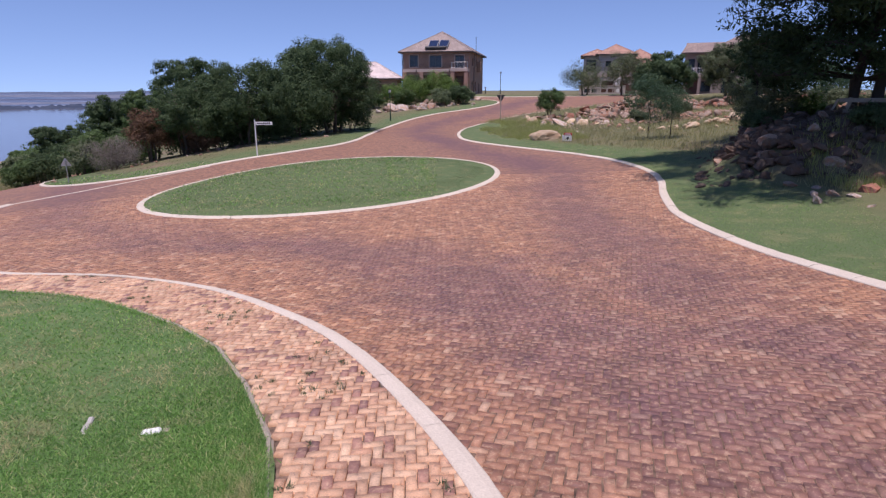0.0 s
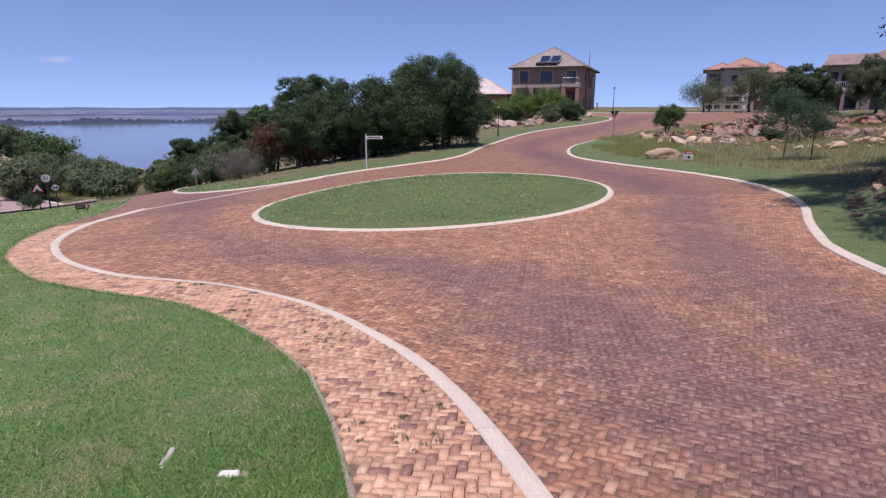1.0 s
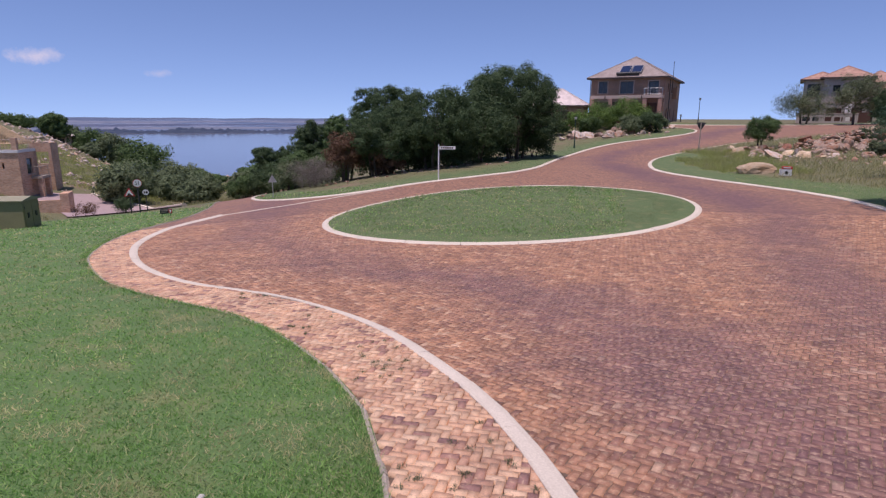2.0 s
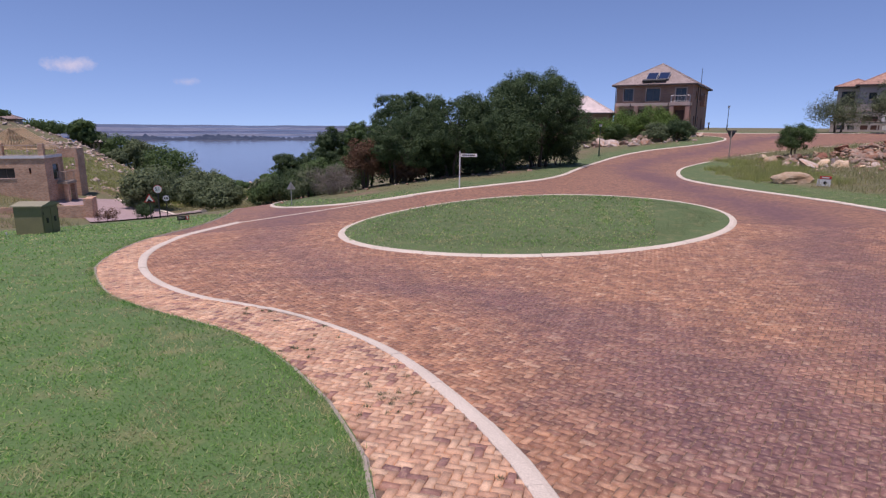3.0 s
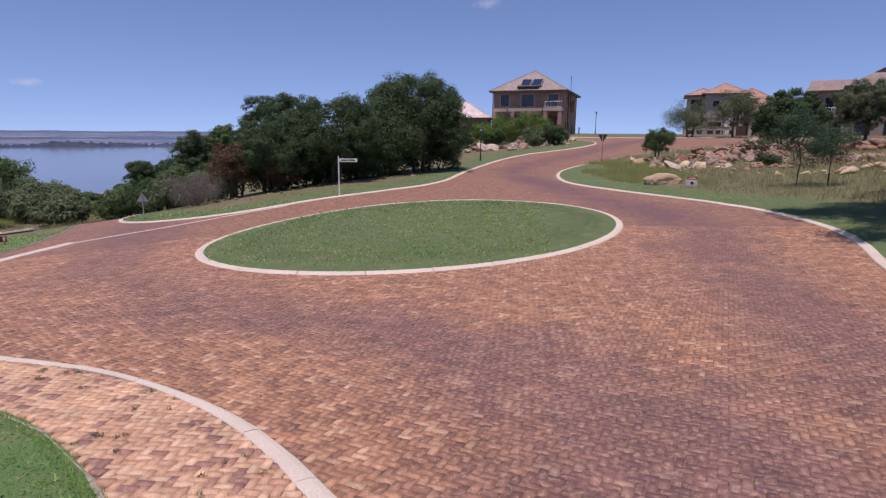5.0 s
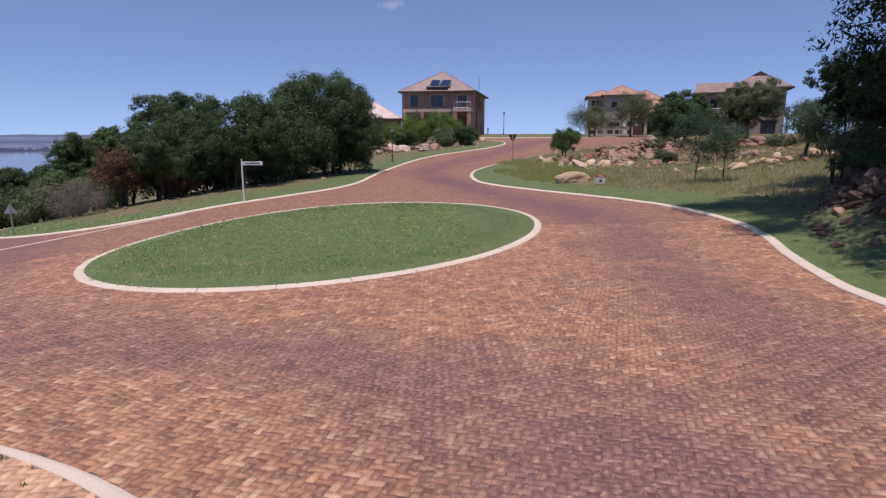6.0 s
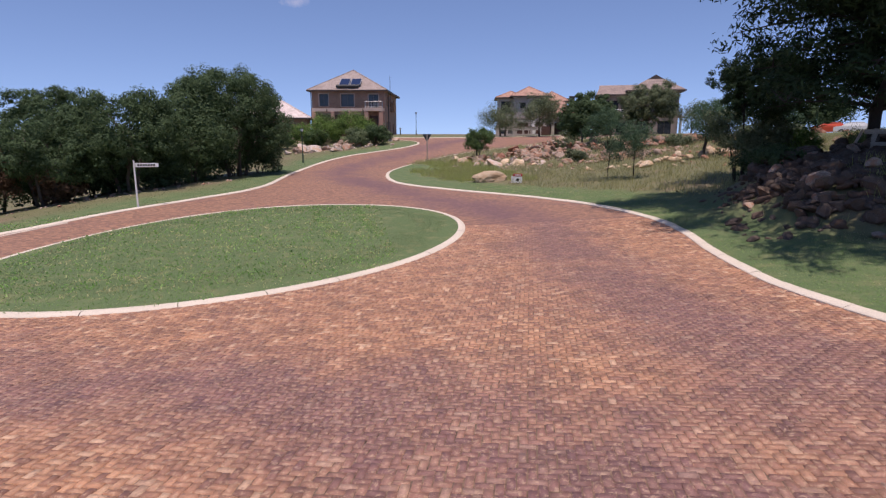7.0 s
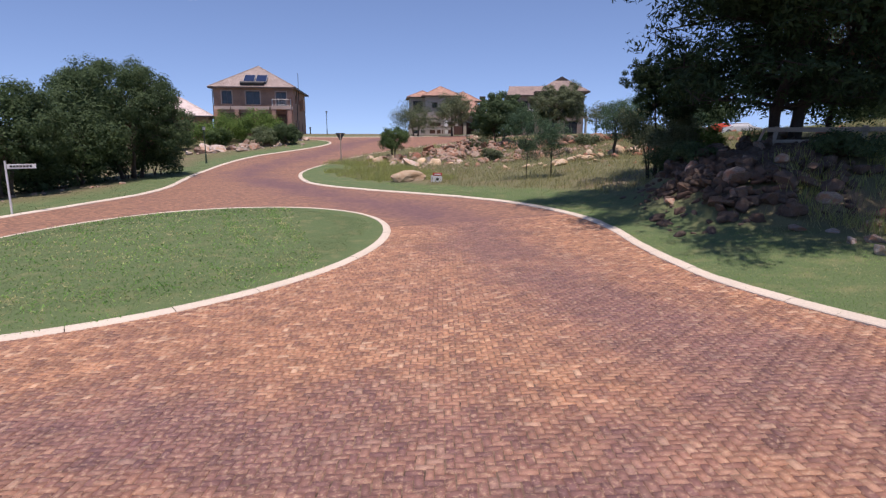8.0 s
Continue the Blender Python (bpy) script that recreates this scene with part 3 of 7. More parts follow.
# ---- building parts ----
def wall_mesh(width, tall, thick, holes):
    """A wall in the x-z plane from the origin, its face at y = 0, with openings (x0, z0, x1, z1) right through."""
    xs = sorted({0, width, *[v for h in holes for v in (h[0], h[2])]})
    zs = sorted({0, tall, *[v for h in holes for v in (h[1], h[3])]})
    bm, solid = bmesh.new(), {}
    for i in range(len(xs) - 1):
        for j in range(len(zs) - 1):
            x, z = (xs[i] + xs[i + 1]) / 2, (zs[j] + zs[j + 1]) / 2
            solid[i, j] = not any(h[0] < x < h[2] and h[1] < z < h[3] for h in holes)
    for (i, j), s in solid.items():
        if not s:
            continue
        a, b, c, d = xs[i], xs[i + 1], zs[j], zs[j + 1]
        for y in (0, thick):
            bm.faces.new([bm.verts.new(p) for p in ((a, y, c), (b, y, c), (b, y, d), (a, y, d))])
        for (p, q), (u, w) in (((i - 1, j), ((a, c), (a, d))), ((i + 1, j), ((b, c), (b, d))), ((i, j - 1), ((a, c), (b, c))), ((i, j + 1), ((a, d), (b, d)))):
            if not solid.get((p, q), False):
                bm.faces.new([bm.verts.new(k) for k in ((u[0], 0, u[1]), (w[0], 0, w[1]), (w[0], thick, w[1]), (u[0], thick, u[1]))])
    bmesh.ops.remove_doubles(bm, verts=bm.verts, dist=0.001)
    return bm


def turned(bm, m):
    bmesh.ops.transform(bm, matrix=m, verts=bm.verts)
    return bm


def add_wall(owner, m, width, tall, holes, mat, thick=0.25, fill="window", frame_mat=None, label=""):
    """A wall under its building, at the pose m, and in each opening a window (frame, panes) or a door."""
    w = part("wall", turned(wall_mesh(width, tall, thick, [h[:4] for h in holes]), m), mat, owner, label)
    for h in holes:
        x0, z0, x1, z1 = h[:4]
        kind = h[4] if len(h) > 4 else fill
        fm = frame_mat or M_FRAME
        if kind == "open":
            continue
        if kind == "window":
            fr = boxes((x0, 0.08, z0, x0 + 0.07, 0.16, z1), (x1 - 0.07, 0.08, z0, x1, 0.16, z1), (x0 + 0.07, 0.08, z0, x1 - 0.07, 0.16, z0 + 0.07), (x0 + 0.07, 0.08, z1 - 0.07, x1 - 0.07, 0.16, z1))
            n = max(1, int(round((x1 - x0) / 0.9)))
            for k in range(1, n):
                x = x0 + (x1 - x0) * k / n
                put(fr, x - 0.03, 0.085, z0 + 0.07, x + 0.03, 0.155, z1 - 0.07)
            win = part("window", turned(fr, m), fm, owner)
            for k in range(n):
                a, b = x0 + (x1 - x0) * k / n, x0 + (x1 - x0) * (k + 1) / n
                part("pane", turned(boxes((a + 0.03, 0.11, z0 + 0.06, b - 0.03, 0.13, z1 - 0.06)), m), M_PANE, win)
            part("sill", turned(boxes((x0 - 0.08, -0.06, z0 - 0.09, x1 + 0.08, 0.1, z0 - 0.003), bevel=0.01), m), M_BAND, win)
        else:
            d = part("door", turned(boxes((x0 + 0.02, 0.12, z0 + 0.01, x1 - 0.02, 0.17, z1 - 0.02), bevel=0.01), m), M_DARK_DOOR, owner)
            rows = bmesh.new()
            n = 4 if x1 - x0 > 1.6 else 2
            for k in range(n):
                a = z0 + 0.1 + (z1 - z0 - 0.2) * k / n
                put(rows, x0 + 0.12, 0.095, a + 0.05, x1 - 0.12, 0.12, a + (z1 - z0 - 0.2) / n - 0.05)
            part("door_panel", turned(rows, m), M_DARK_DOOR, d)
    return w


def add_hip(owner, x0, y0, x1, y1, z, rise, mat, over=0.6, fascia=True, ridge_y=None, name="roof"):
    """A hipped roof over the rectangle, with its eaves, fascia and ridge caps."""
    x0, y0, x1, y1 = x0 - over, y0 - over, x1 + over, y1 + over
    w, d = x1 - x0, y1 - y0
    h = min(w, d) / 2
    if w >= d:
        a, b = (x0 + h * 0.98, (y0 + y1) / 2, z + rise), (x1 - h * 0.98, (y0 + y1) / 2, z + rise)
    else:
        a, b = ((x0 + x1) / 2, y0 + h * 0.98, z + rise), ((x0 + x1) / 2, y1 - h * 0.98, z + rise)
    bm = bmesh.new()
    low = [bm.verts.new(p) for p in ((x0, y0, z), (x1, y0, z), (x1, y1, z), (x0, y1, z))]
    r = [bm.verts.new(a), bm.verts.new(b)]
    if w >= d:
        for f in ((low[0], low[1], r[1], r[0]), (low[1], low[2], r[1]), (low[2], low[3], r[0], r[1]), (low[3], low[0], r[0])):
            bm.faces.new(f)
    else:
        for f in ((low[0], low[1], r[0]), (low[1], low[2], r[1], r[0]), (low[2], low[3], r[1]), (low[3], low[0], r[0], r[1])):
            bm.faces.new(f)
    bm.faces.new(list(reversed(low)))
    roof = part(name, bm, mat, owner)
    if fascia:
        t = 0.04
        part("fascia", boxes((x0 - t, y0 - t, z - 0.2, x1 + t, y0, z + 0.03), (x0 - t, y1, z - 0.2, x1 + t, y1 + t, z + 0.03), (x0 - t, y0, z - 0.2, x0, y1, z + 0.03), (x1, y0, z - 0.2, x1 + t, y1, z + 0.03)), M_FASCIA, roof)
    caps = bmesh.new()
    ends = (a, b)
    for k, c in enumerate(((x0, y0, z), (x1, y0, z), (x1, y1, z), (x0, y1, z))):
        e = ends[0 if (k in (0, 3) if w >= d else k in (0, 1)) else 1]
        tube(caps, [c, e], [0.09, 0.09], 6)
    tube(caps, [a, (b[0] + 0.001, b[1], b[2])], [0.1, 0.1], 6)
    part("ridge_cap", caps, mat, roof)
    return roof


def railing(owner, pts_, z, high=1.0, gap=0.14, mat=None, solid=False, name="railing"):
    mat = mat or M_WHITE
    bm = bmesh.new()
    for (ax, ay), (bx, by) in zip(pts_, pts_[1:]):
        tube(bm, [(ax, ay, z + high), (bx, by, z + high)], [0.035, 0.035], 6)
        tube(bm, [(ax, ay, z + 0.12), (bx, by, z + 0.12)], [0.025, 0.025], 6)
        n = max(2, int(math.hypot(bx - ax, by - ay) / gap))
        for k in range(n + 1):
            x, y = ax + (bx - ax) * k / n, ay + (by - ay) * k / n
            tube(bm, [(x, y, z), (x, y, z + high)], [0.014 if k % 6 else 0.04] * 2, 5)
    return part(name, bm, mat, owner)


# ---- the brown brick house on the crest ----
def brick_house():
    W, D, E = 11.3, 17.0, 7.25
    h = thing("house", "two-storey brown brick house with hipped fawn tiled roof", "house", pose(-5.45, 99.8, 2.0, 0, 0, -12))
    up = 4.55
    holes = [(0.75, 0.0, 2.9, 3.55, "door"), (3.35, 0.0, 5.6, 3.55, "door"), (6.0, 0, 8.1, 3.55, "door"), (9.0, 0.0, 10.3, 3.4, "door"),
             (1.2, 4.86, 2.6, 6.7), (4.6, 4.8, 6.6, 6.65), (8.9, up + 0.03, 10.4, 6.6)]
    add_wall(h, pose(0, 0, 0), W, E, holes, M_BRICK, frame_mat=M_FRAME)
    for x0, z0, x1, z1 in ((1.2, 4.86, 2.6, 6.7), (4.6, 4.8, 6.6, 6.65), (8.9, up + 0.1, 10.4, 6.6)):
        part("surround", boxes((x0 - 0.14, -0.05, z0, x0 - 0.004, -0.003, z1 + 0.14), (x1 + 0.004, -0.05, z0, x1 + 0.14, -0.003, z1 + 0.14), (x0 - 0.003, -0.05, z1 + 0.004, x1 + 0.003, -0.003, z1 + 0.14)), M_BAND, h)
    side = [(3, up + 0.5, 4.0, up + 1.9), (7, up + 0.5, 8.2, up + 1.9), (12, up + 0.5, 13.4, up + 1.9), (2.6, 0.9, 3.6, 2.6), (6.6, 0.9, 7.4, 2.6), (11, 0.1, 12, 2.3, "door")]
    add_wall(h, pose(W, 0.25, 0, 0, 0, 90), D - 0.5, E, side, M_BRICK)
    add_wall(h, pose(0, D - 0.25, 0, 0, 0, -90), D - 0.5, E, [(4, up + 0.6, 5.5, up + 2.0)], M_BRICK)
    add_wall(h, pose(W, D, 0, 0, 0, 180), W, E, [(3, up + 0.6, 5, up + 2.0)], M_BRICK)
    part("plinth", boxes((-0.1, -0.1, -1.6, W + 0.1, D + 0.1, -0.004)), M_BRICK, h)
    part("floor_slab", boxes((0.26, 0.26, up - 0.28, W - 0.26, D - 0.26, up)), M_BAND, h)
    part("string_course", boxes((-0.04, -0.14, up - 0.52, W + 0.04, -0.055, up - 0.04), bevel=0.015), M_BAND, h, "pale cast concrete band")
    for x in (0.0, 2.93, 5.63, 8.2, 10.4):
        part("pilaster", boxes((x, -0.3, 0, x + 0.6, -0.004, up - 0.53), bevel=0.015), M_PILLAR, h, "brown plastered pillar")
    for x in (2.35, 8.0):
        part("wall_lamp", tube(bmesh.new(), [(x, -0.2, up - 0.55), (x, -0.2, up - 0.1)], [0.09, 0.07], 8), M_FASCIA, h)
    b = part("balcony", boxes((8.35, -1.1, up - 0.5, 11.2, -0.15, up), bevel=0.02), M_BAND, h, "pale cast concrete balcony slab")
    railing(b, [(8.45, -0.1), (8.45, -1.02), (11.1, -1.02), (11.1, -0.1)], up, 0.95, 0.16, M_STEEL)
    for x in (8.35, 10.6):
        part("pillar", boxes((x, -1.05, -0.5, x + 0.6, -0.5, up - 0.51), bevel=0.02), M_PILLAR, h, "brown plastered pillar")
    rise = 3.55
    add_hip(h, 0, 0, W, D, E, rise, M_ROOF_FAWN)
    run = (W + 1.2) / 2
    pitch = math.degrees(math.atan2(rise, run * 0.98))
    m = pose(W * 0.5 - 0.6, -0.6, E, pitch)
    for k in range(2):
        x = -0.75 + 1.75 * k
        fr = bmesh.new()
        put(fr, x, 1.0, 0.3, x + 1.6, 3.2, 0.36, bevel=0.01)
        p = part("solar_panel", turned(fr, m ), M_STEEL, h, "dark blue solar collector in a silver frame")
        part("collector_glass", turned(boxes((x + 0.08, 1.08, 0.364, x + 1.52, 3.12, 0.38)), m), M_SOLAR, p)
        for sx, sy in ((0.1, 2.9), (1.44, 2.9), (0.1, 1.05), (1.44, 1.05)):
            part("collector_stay", turned(boxes((x + sx, sy, 0.02, x + sx + 0.06, sy + 0.06, 0.3)), m), M_STEEL, p)
        part("geyser_tank", turned(tube(bmesh.new(), [(x - 0.35, 0.62, 0.3), (x + 1.35, 0.62, 0.3)], [0.25, 0.25], 12), m), M_DARK_STEEL, p)
    part("aerial", tube(bmesh.new(), [(W + 0.3, 5.5, E - 1.2), (W + 0.3, 5.5, E + 2.6)], [0.05, 0.035], 6), M_DARK_STEEL, h)
    part("downpipe", tube(bmesh.new(), [(W + 0.07, 4.9, 0.1), (W + 0.07, 4.9, E - 0.2)], [0.06, 0.06], 6), M_DARK_STEEL, h)
    part("downpipe", tube(bmesh.new(), [(-0.08, -0.1, 0.1), (-0.08, -0.1, E - 0.2)], [0.06, 0.06], 6), M_DARK_STEEL, h)
    part("step", boxes((8.2, -2.0, -1.2, 11.2, -1.07, -0.15), (8.2, -2.6, -1.4, 11.2, -2.003, -0.33)), M_BAND, h)
    part("meter_box", boxes((W + 0.02, 8.5, 4.2, W + 0.75, 10.2, 5.9), bevel=0.03), M_BRICK, h)
    return h


def garage_block():
    g = thing("garage", "low brick garage with pale hipped tiled roof", "garage", pose(-17.6, 96.0, 1.75, 0, 0, -2))
    W, D, E = 11.4, 8, 3.2
    add_wall(g, pose(0, 0, 0), W, E, [(3.0, 0, 5.6, 2.3, "door"), (6.6, 0, 9.2, 2.3, "door")], M_BRICK)
    add_wall(g, pose(W, 0.25, 0, 0, 0, 90), D - 0.5, E, [(2, 1, 3.2, 2.2)], M_BRICK)
    add_wall(g, pose(0, D - 0.25, 0, 0, 0, -90), D - 0.5, E, [], M_BRICK)
    add_wall(g, pose(W, D, 0, 0, 0, 180), W, E, [], M_BRICK)
    part("plinth", boxes((-0.1, -0.1, -1.5, W + 0.1, D + 0.1, -0.004)), M_BRICK, g)
    add_hip(g, 0, 0, W, D, E, 2.7, M_ROOF_PALE)


def plaster_house():
    h = thing("house", "two-storey grey plastered house with terracotta hipped roofs", "house", pose(28.2, 111.3, 2.2, 0, 0, -14))
    E = 7.3
    add_wall(h, pose(2.4, 0, 0), 6.2, E, [(1.3, 5.1, 2.3, 6.1), (4.4, 5.0, 5.6, 6.3), (0.8, 0.3, 2.9, 2.5, "door"), (3.7, 0.0, 5.6, 2.6, "door")], M_GREY_PLASTER)
    add_wall(h, pose(8.6, 0.25, 0, 0, 0, 90), 9.5, E, [(2, 4.8, 3.2, 6.2)], M_GREY_PLASTER)
    add_wall(h, pose(2.4, 9.75, 0, 0, 0, -90), 9.5, E, [(5.6, 4.2, 8.2, 6.4)], M_GREY_PLASTER)
    add_wall(h, pose(8.6, 10, 0, 0, 0, 180), 6.2, E, [], M_GREY_PLASTER)
    part("left_wing", boxes((-0.3, 1.4, 0, 2.396, 8.5, 7.1)), M_GREY_PLASTER, h)
    add_wall(h, pose(-0.3, 1.1, 0), 2.65, 7.1, [(0.5, 4.2, 2.3, 6.4), (0.4, 0.3, 2.1, 2.4)], M_GREY_PLASTER)
    part("string_course", boxes((2.36, -0.06, 3.2, 8.64, -0.003, 3.5)), M_BAND, h)
    add_hip(h, 2.4, 0, 8.6, 10, E, 1.9, M_ROOF_RED)
    add_hip(h, -0.3, 1.2, 4.5, 8.5, 7.12, 1.3, M_ROOF_RED)
    add_wall(h, pose(8.6, 2.6, 0), 4.0, 6.5, [(0.8, 0, 3.4, 2.6, "door")], M_GREY_PLASTER)
    add_wall(h, pose(12.6, 2.85, 0, 0, 0, 90), 6.5, 6.5, [], M_GREY_PLASTER)
    add_hip(h, 7.4, 2.6, 12.6, 9.6, 6.52, 1.9, M_ROOF_RED)
    add_hip(h, 9.2, -2.2, 13.0, 2.3, 4.1, 2.5, M_ROOF_RED, over=0.35, name="porch_roof")
    for x in (9.3, 12.2):
        part("porch_pillar", boxes((x, -2.1, 0, x + 0.55, -1.6, 3.9), bevel=0.02), M_TAN, h)
    part("porch_beam", boxes((9.2, -2.15, 3.3, 13.0, -1.55, 3.9)), M_GREY_PLASTER, h)
    part("plinth", boxes((-0.4, -2.3, -2, 13.2, 10.1, -0.004)), M_GREY_PLASTER, h)
    part("chimney", boxes((13.6, 5.5, 3, 14.5, 6.3, 7.4), (13.5, 5.4, 7.4, 14.6, 6.4, 7.6)), M_FASCIA, h)
    part("gate", boxes((5.3, -2.5, 0, 9.0, -2.4, 1.8)), M_DARK_DOOR, h)
    part("yard_pillar", boxes((5.6, -2.7, 0, 6.4, -2.1, 3.1), bevel=0.02), M_WHITE, h)
    y = thing("yard_wall", "low grey plastered yard wall with openings", "wall", pose(26.6, 108.3, 2.3, 0, 0, -14), kind="structure")
    part("wall_panel", wall_mesh(8.2, 1.5, 0.22, [(0.8 + 1.45 * k, 0.35, 1.9 + 1.45 * k, 1.0) for k in range(5)]), M_GREY_PLASTER, y)
    part("coping", boxes((-0.05, -0.05, 1.503, 8.25, 0.27, 1.6), bevel=0.01), M_BAND, y)


def gable_roof(owner, x0, x1, y0, y1, z, rise, ends, mat, along_x):
    """A pitched roof with a small upright gablet over hipped ends; ends are how far the ridge stops short of the eaves."""
    bm = bmesh.new()
    g, e = 0.28 * rise, ends
    if along_x:
        c = (y0 + y1) / 2
        low = [(x0, y0, z), (x1, y0, z), (x1, y1, z), (x0, y1, z)]
        top = [(x0 + e, c, z + rise), (x1 - e, c, z + rise)]
        k = g / rise * (y1 - y0) / 2
        gab = [(x0 + e, c - k, z + rise - g), (x0 + e, c + k, z + rise - g), (x1 - e, c + k, z + rise - g), (x1 - e, c - k, z + rise - g)]
    else:
        c = (x0 + x1) / 2
        low = [(x1, y0, z), (x1, y1, z), (x0, y1, z), (x0, y0, z)]
        top = [(c, y0 + e, z + rise), (c, y1 - e, z + rise)]
        k = g / rise * (x1 - x0) / 2
        gab = [(c + k, y0 + e, z + rise - g), (c - k, y0 + e, z + rise - g), (c - k, y1 - e, z + rise - g), (c + k, y1 - e, z + rise - g)]
    a, b, c_, d = [bm.verts.new(p) for p in low]
    r, q = [bm.verts.new(p) for p in top]
    g0, g1, g2, g3 = [bm.verts.new(p) for p in gab]
    for f in ((a, b, g3, q, r, g0), (c_, d, g1, r, q, g2), (d, a, g0, g1), (b, c_, g2, g3), (a, d, c_, b)):
        bm.faces.new(f)
    roof = part("roof", bm, mat, owner)
    for tri in ((gab[0], gab[1], top[0]), (gab[2], gab[3], top[1])):
        gb = bmesh.new()
        gb.faces.new([gb.verts.new(p) for p in tri])
        part("gablet", gb, M_FASCIA, roof, "dark louvred gablet")
    t = 0.04
    part("fascia", boxes((x0 - t, y0 - t, z - 0.2, x1 + t, y0, z + 0.03), (x0 - t, y1, z - 0.2, x1 + t, y1 + t, z + 0.03), (x0 - t, y0, z - 0.2, x0, y1, z + 0.03), (x1, y0, z - 0.2, x1 + t, y1, z + 0.03)), M_FASCIA, roof)
    return roof


def gabled_house():
    h = thing("house", "two-storey brown plastered house with gabled tile roof", "house", pose(38.8, 94.2, 2.2, 0, 0, -24))
    x0, x1, x2, E = 0.9, 5.5, 12.6, 6.5
    add_wall(h, pose(x0, 0, 0), x1 - x0, E, [(0.5, 3.5, 1.5, 5.6), (1.9, 3.4, 2.9, 5.6), (3.3, 3.4, 4.3, 5.6), (0.5, 0, 2.2, 2.4, "door"), (2.7, 0.6, 4.1, 2.2)], M_UMBER)
    add_wall(h, pose(x0, 7.75, 0, 0, 0, -90), 7.5, E, [(3, 3.6, 4.5, 5.2)], M_UMBER)
    add_wall(h, pose(x2, 8, 0, 0, 0, 180), x2 - x0, E, [], M_UMBER)
    gable_roof(h, x0 - 0.6, x1 + 3.0, -0.7, 8.6, E, 1.75, 0.5, M_ROOF_BROWN, True)
    b = part("balcony", boxes((x0, -1.5, 2.9, x1 - 0.004, -0.004, 3.15), bevel=0.02), M_BAND, h)
    railing(b, [(x0 + 0.05, -0.05), (x0 + 0.05, -1.42), (x1 - 0.1, -1.42)], 3.15, 1.0, 0.22, M_WHITE)
    for x in (x0 + 0.1, x0 + 2.2, x1 - 0.5):
        part("pillar", boxes((x, -1.45, -0.5, x + 0.4, -1.05, 2.896), bevel=0.02), M_UMBER, h)
    add_wall(h, pose(x1, -1.2, 0), x2 - x1, 7.0, [(1, 3.6, 2.6, 5.8), (4, 3.6, 6, 5.8), (1, 0.3, 2.8, 2.4), (4.2, 0.2, 6.2, 2.4)], M_UMBER)
    add_wall(h, pose(x2, -0.95, 0, 0, 0, 90), 8.7, 7.0, [(2.5, 3.8, 4.5, 5.8)], M_UMBER)
    add_wall(h, pose(x1, 7.75, 0, 0, 0, -90), 8.7, 7.0, [], M_UMBER)
    gable_roof(h, x1 - 0.7, x2 + 0.8, -1.9, 8.6, 7.0, 2.4, 1.6, M_ROOF_BROWN, False)
    part("plinth", boxes((x0 - 0.2, -1.6, -2.5, x2 + 0.2, 8.2, -0.004)), M_UMBER, h)
    railing(h, [(x2 + 0.05, 0), (x2 + 0.75, 0), (x2 + 0.75, 5)], 3.2, 1.0, 0.25, M_DARK_STEEL, name="side_balcony_rail")
    part("side_balcony", boxes((x2 + 0.004, -0.2, 2.9, x2 + 0.85, 5.2, 3.2)), M_BAND, h)
    part("side_post", boxes((x2 + 0.45, -0.1, -1.5, x2 + 0.8, 0.25, 2.896)), M_WHITE, h)


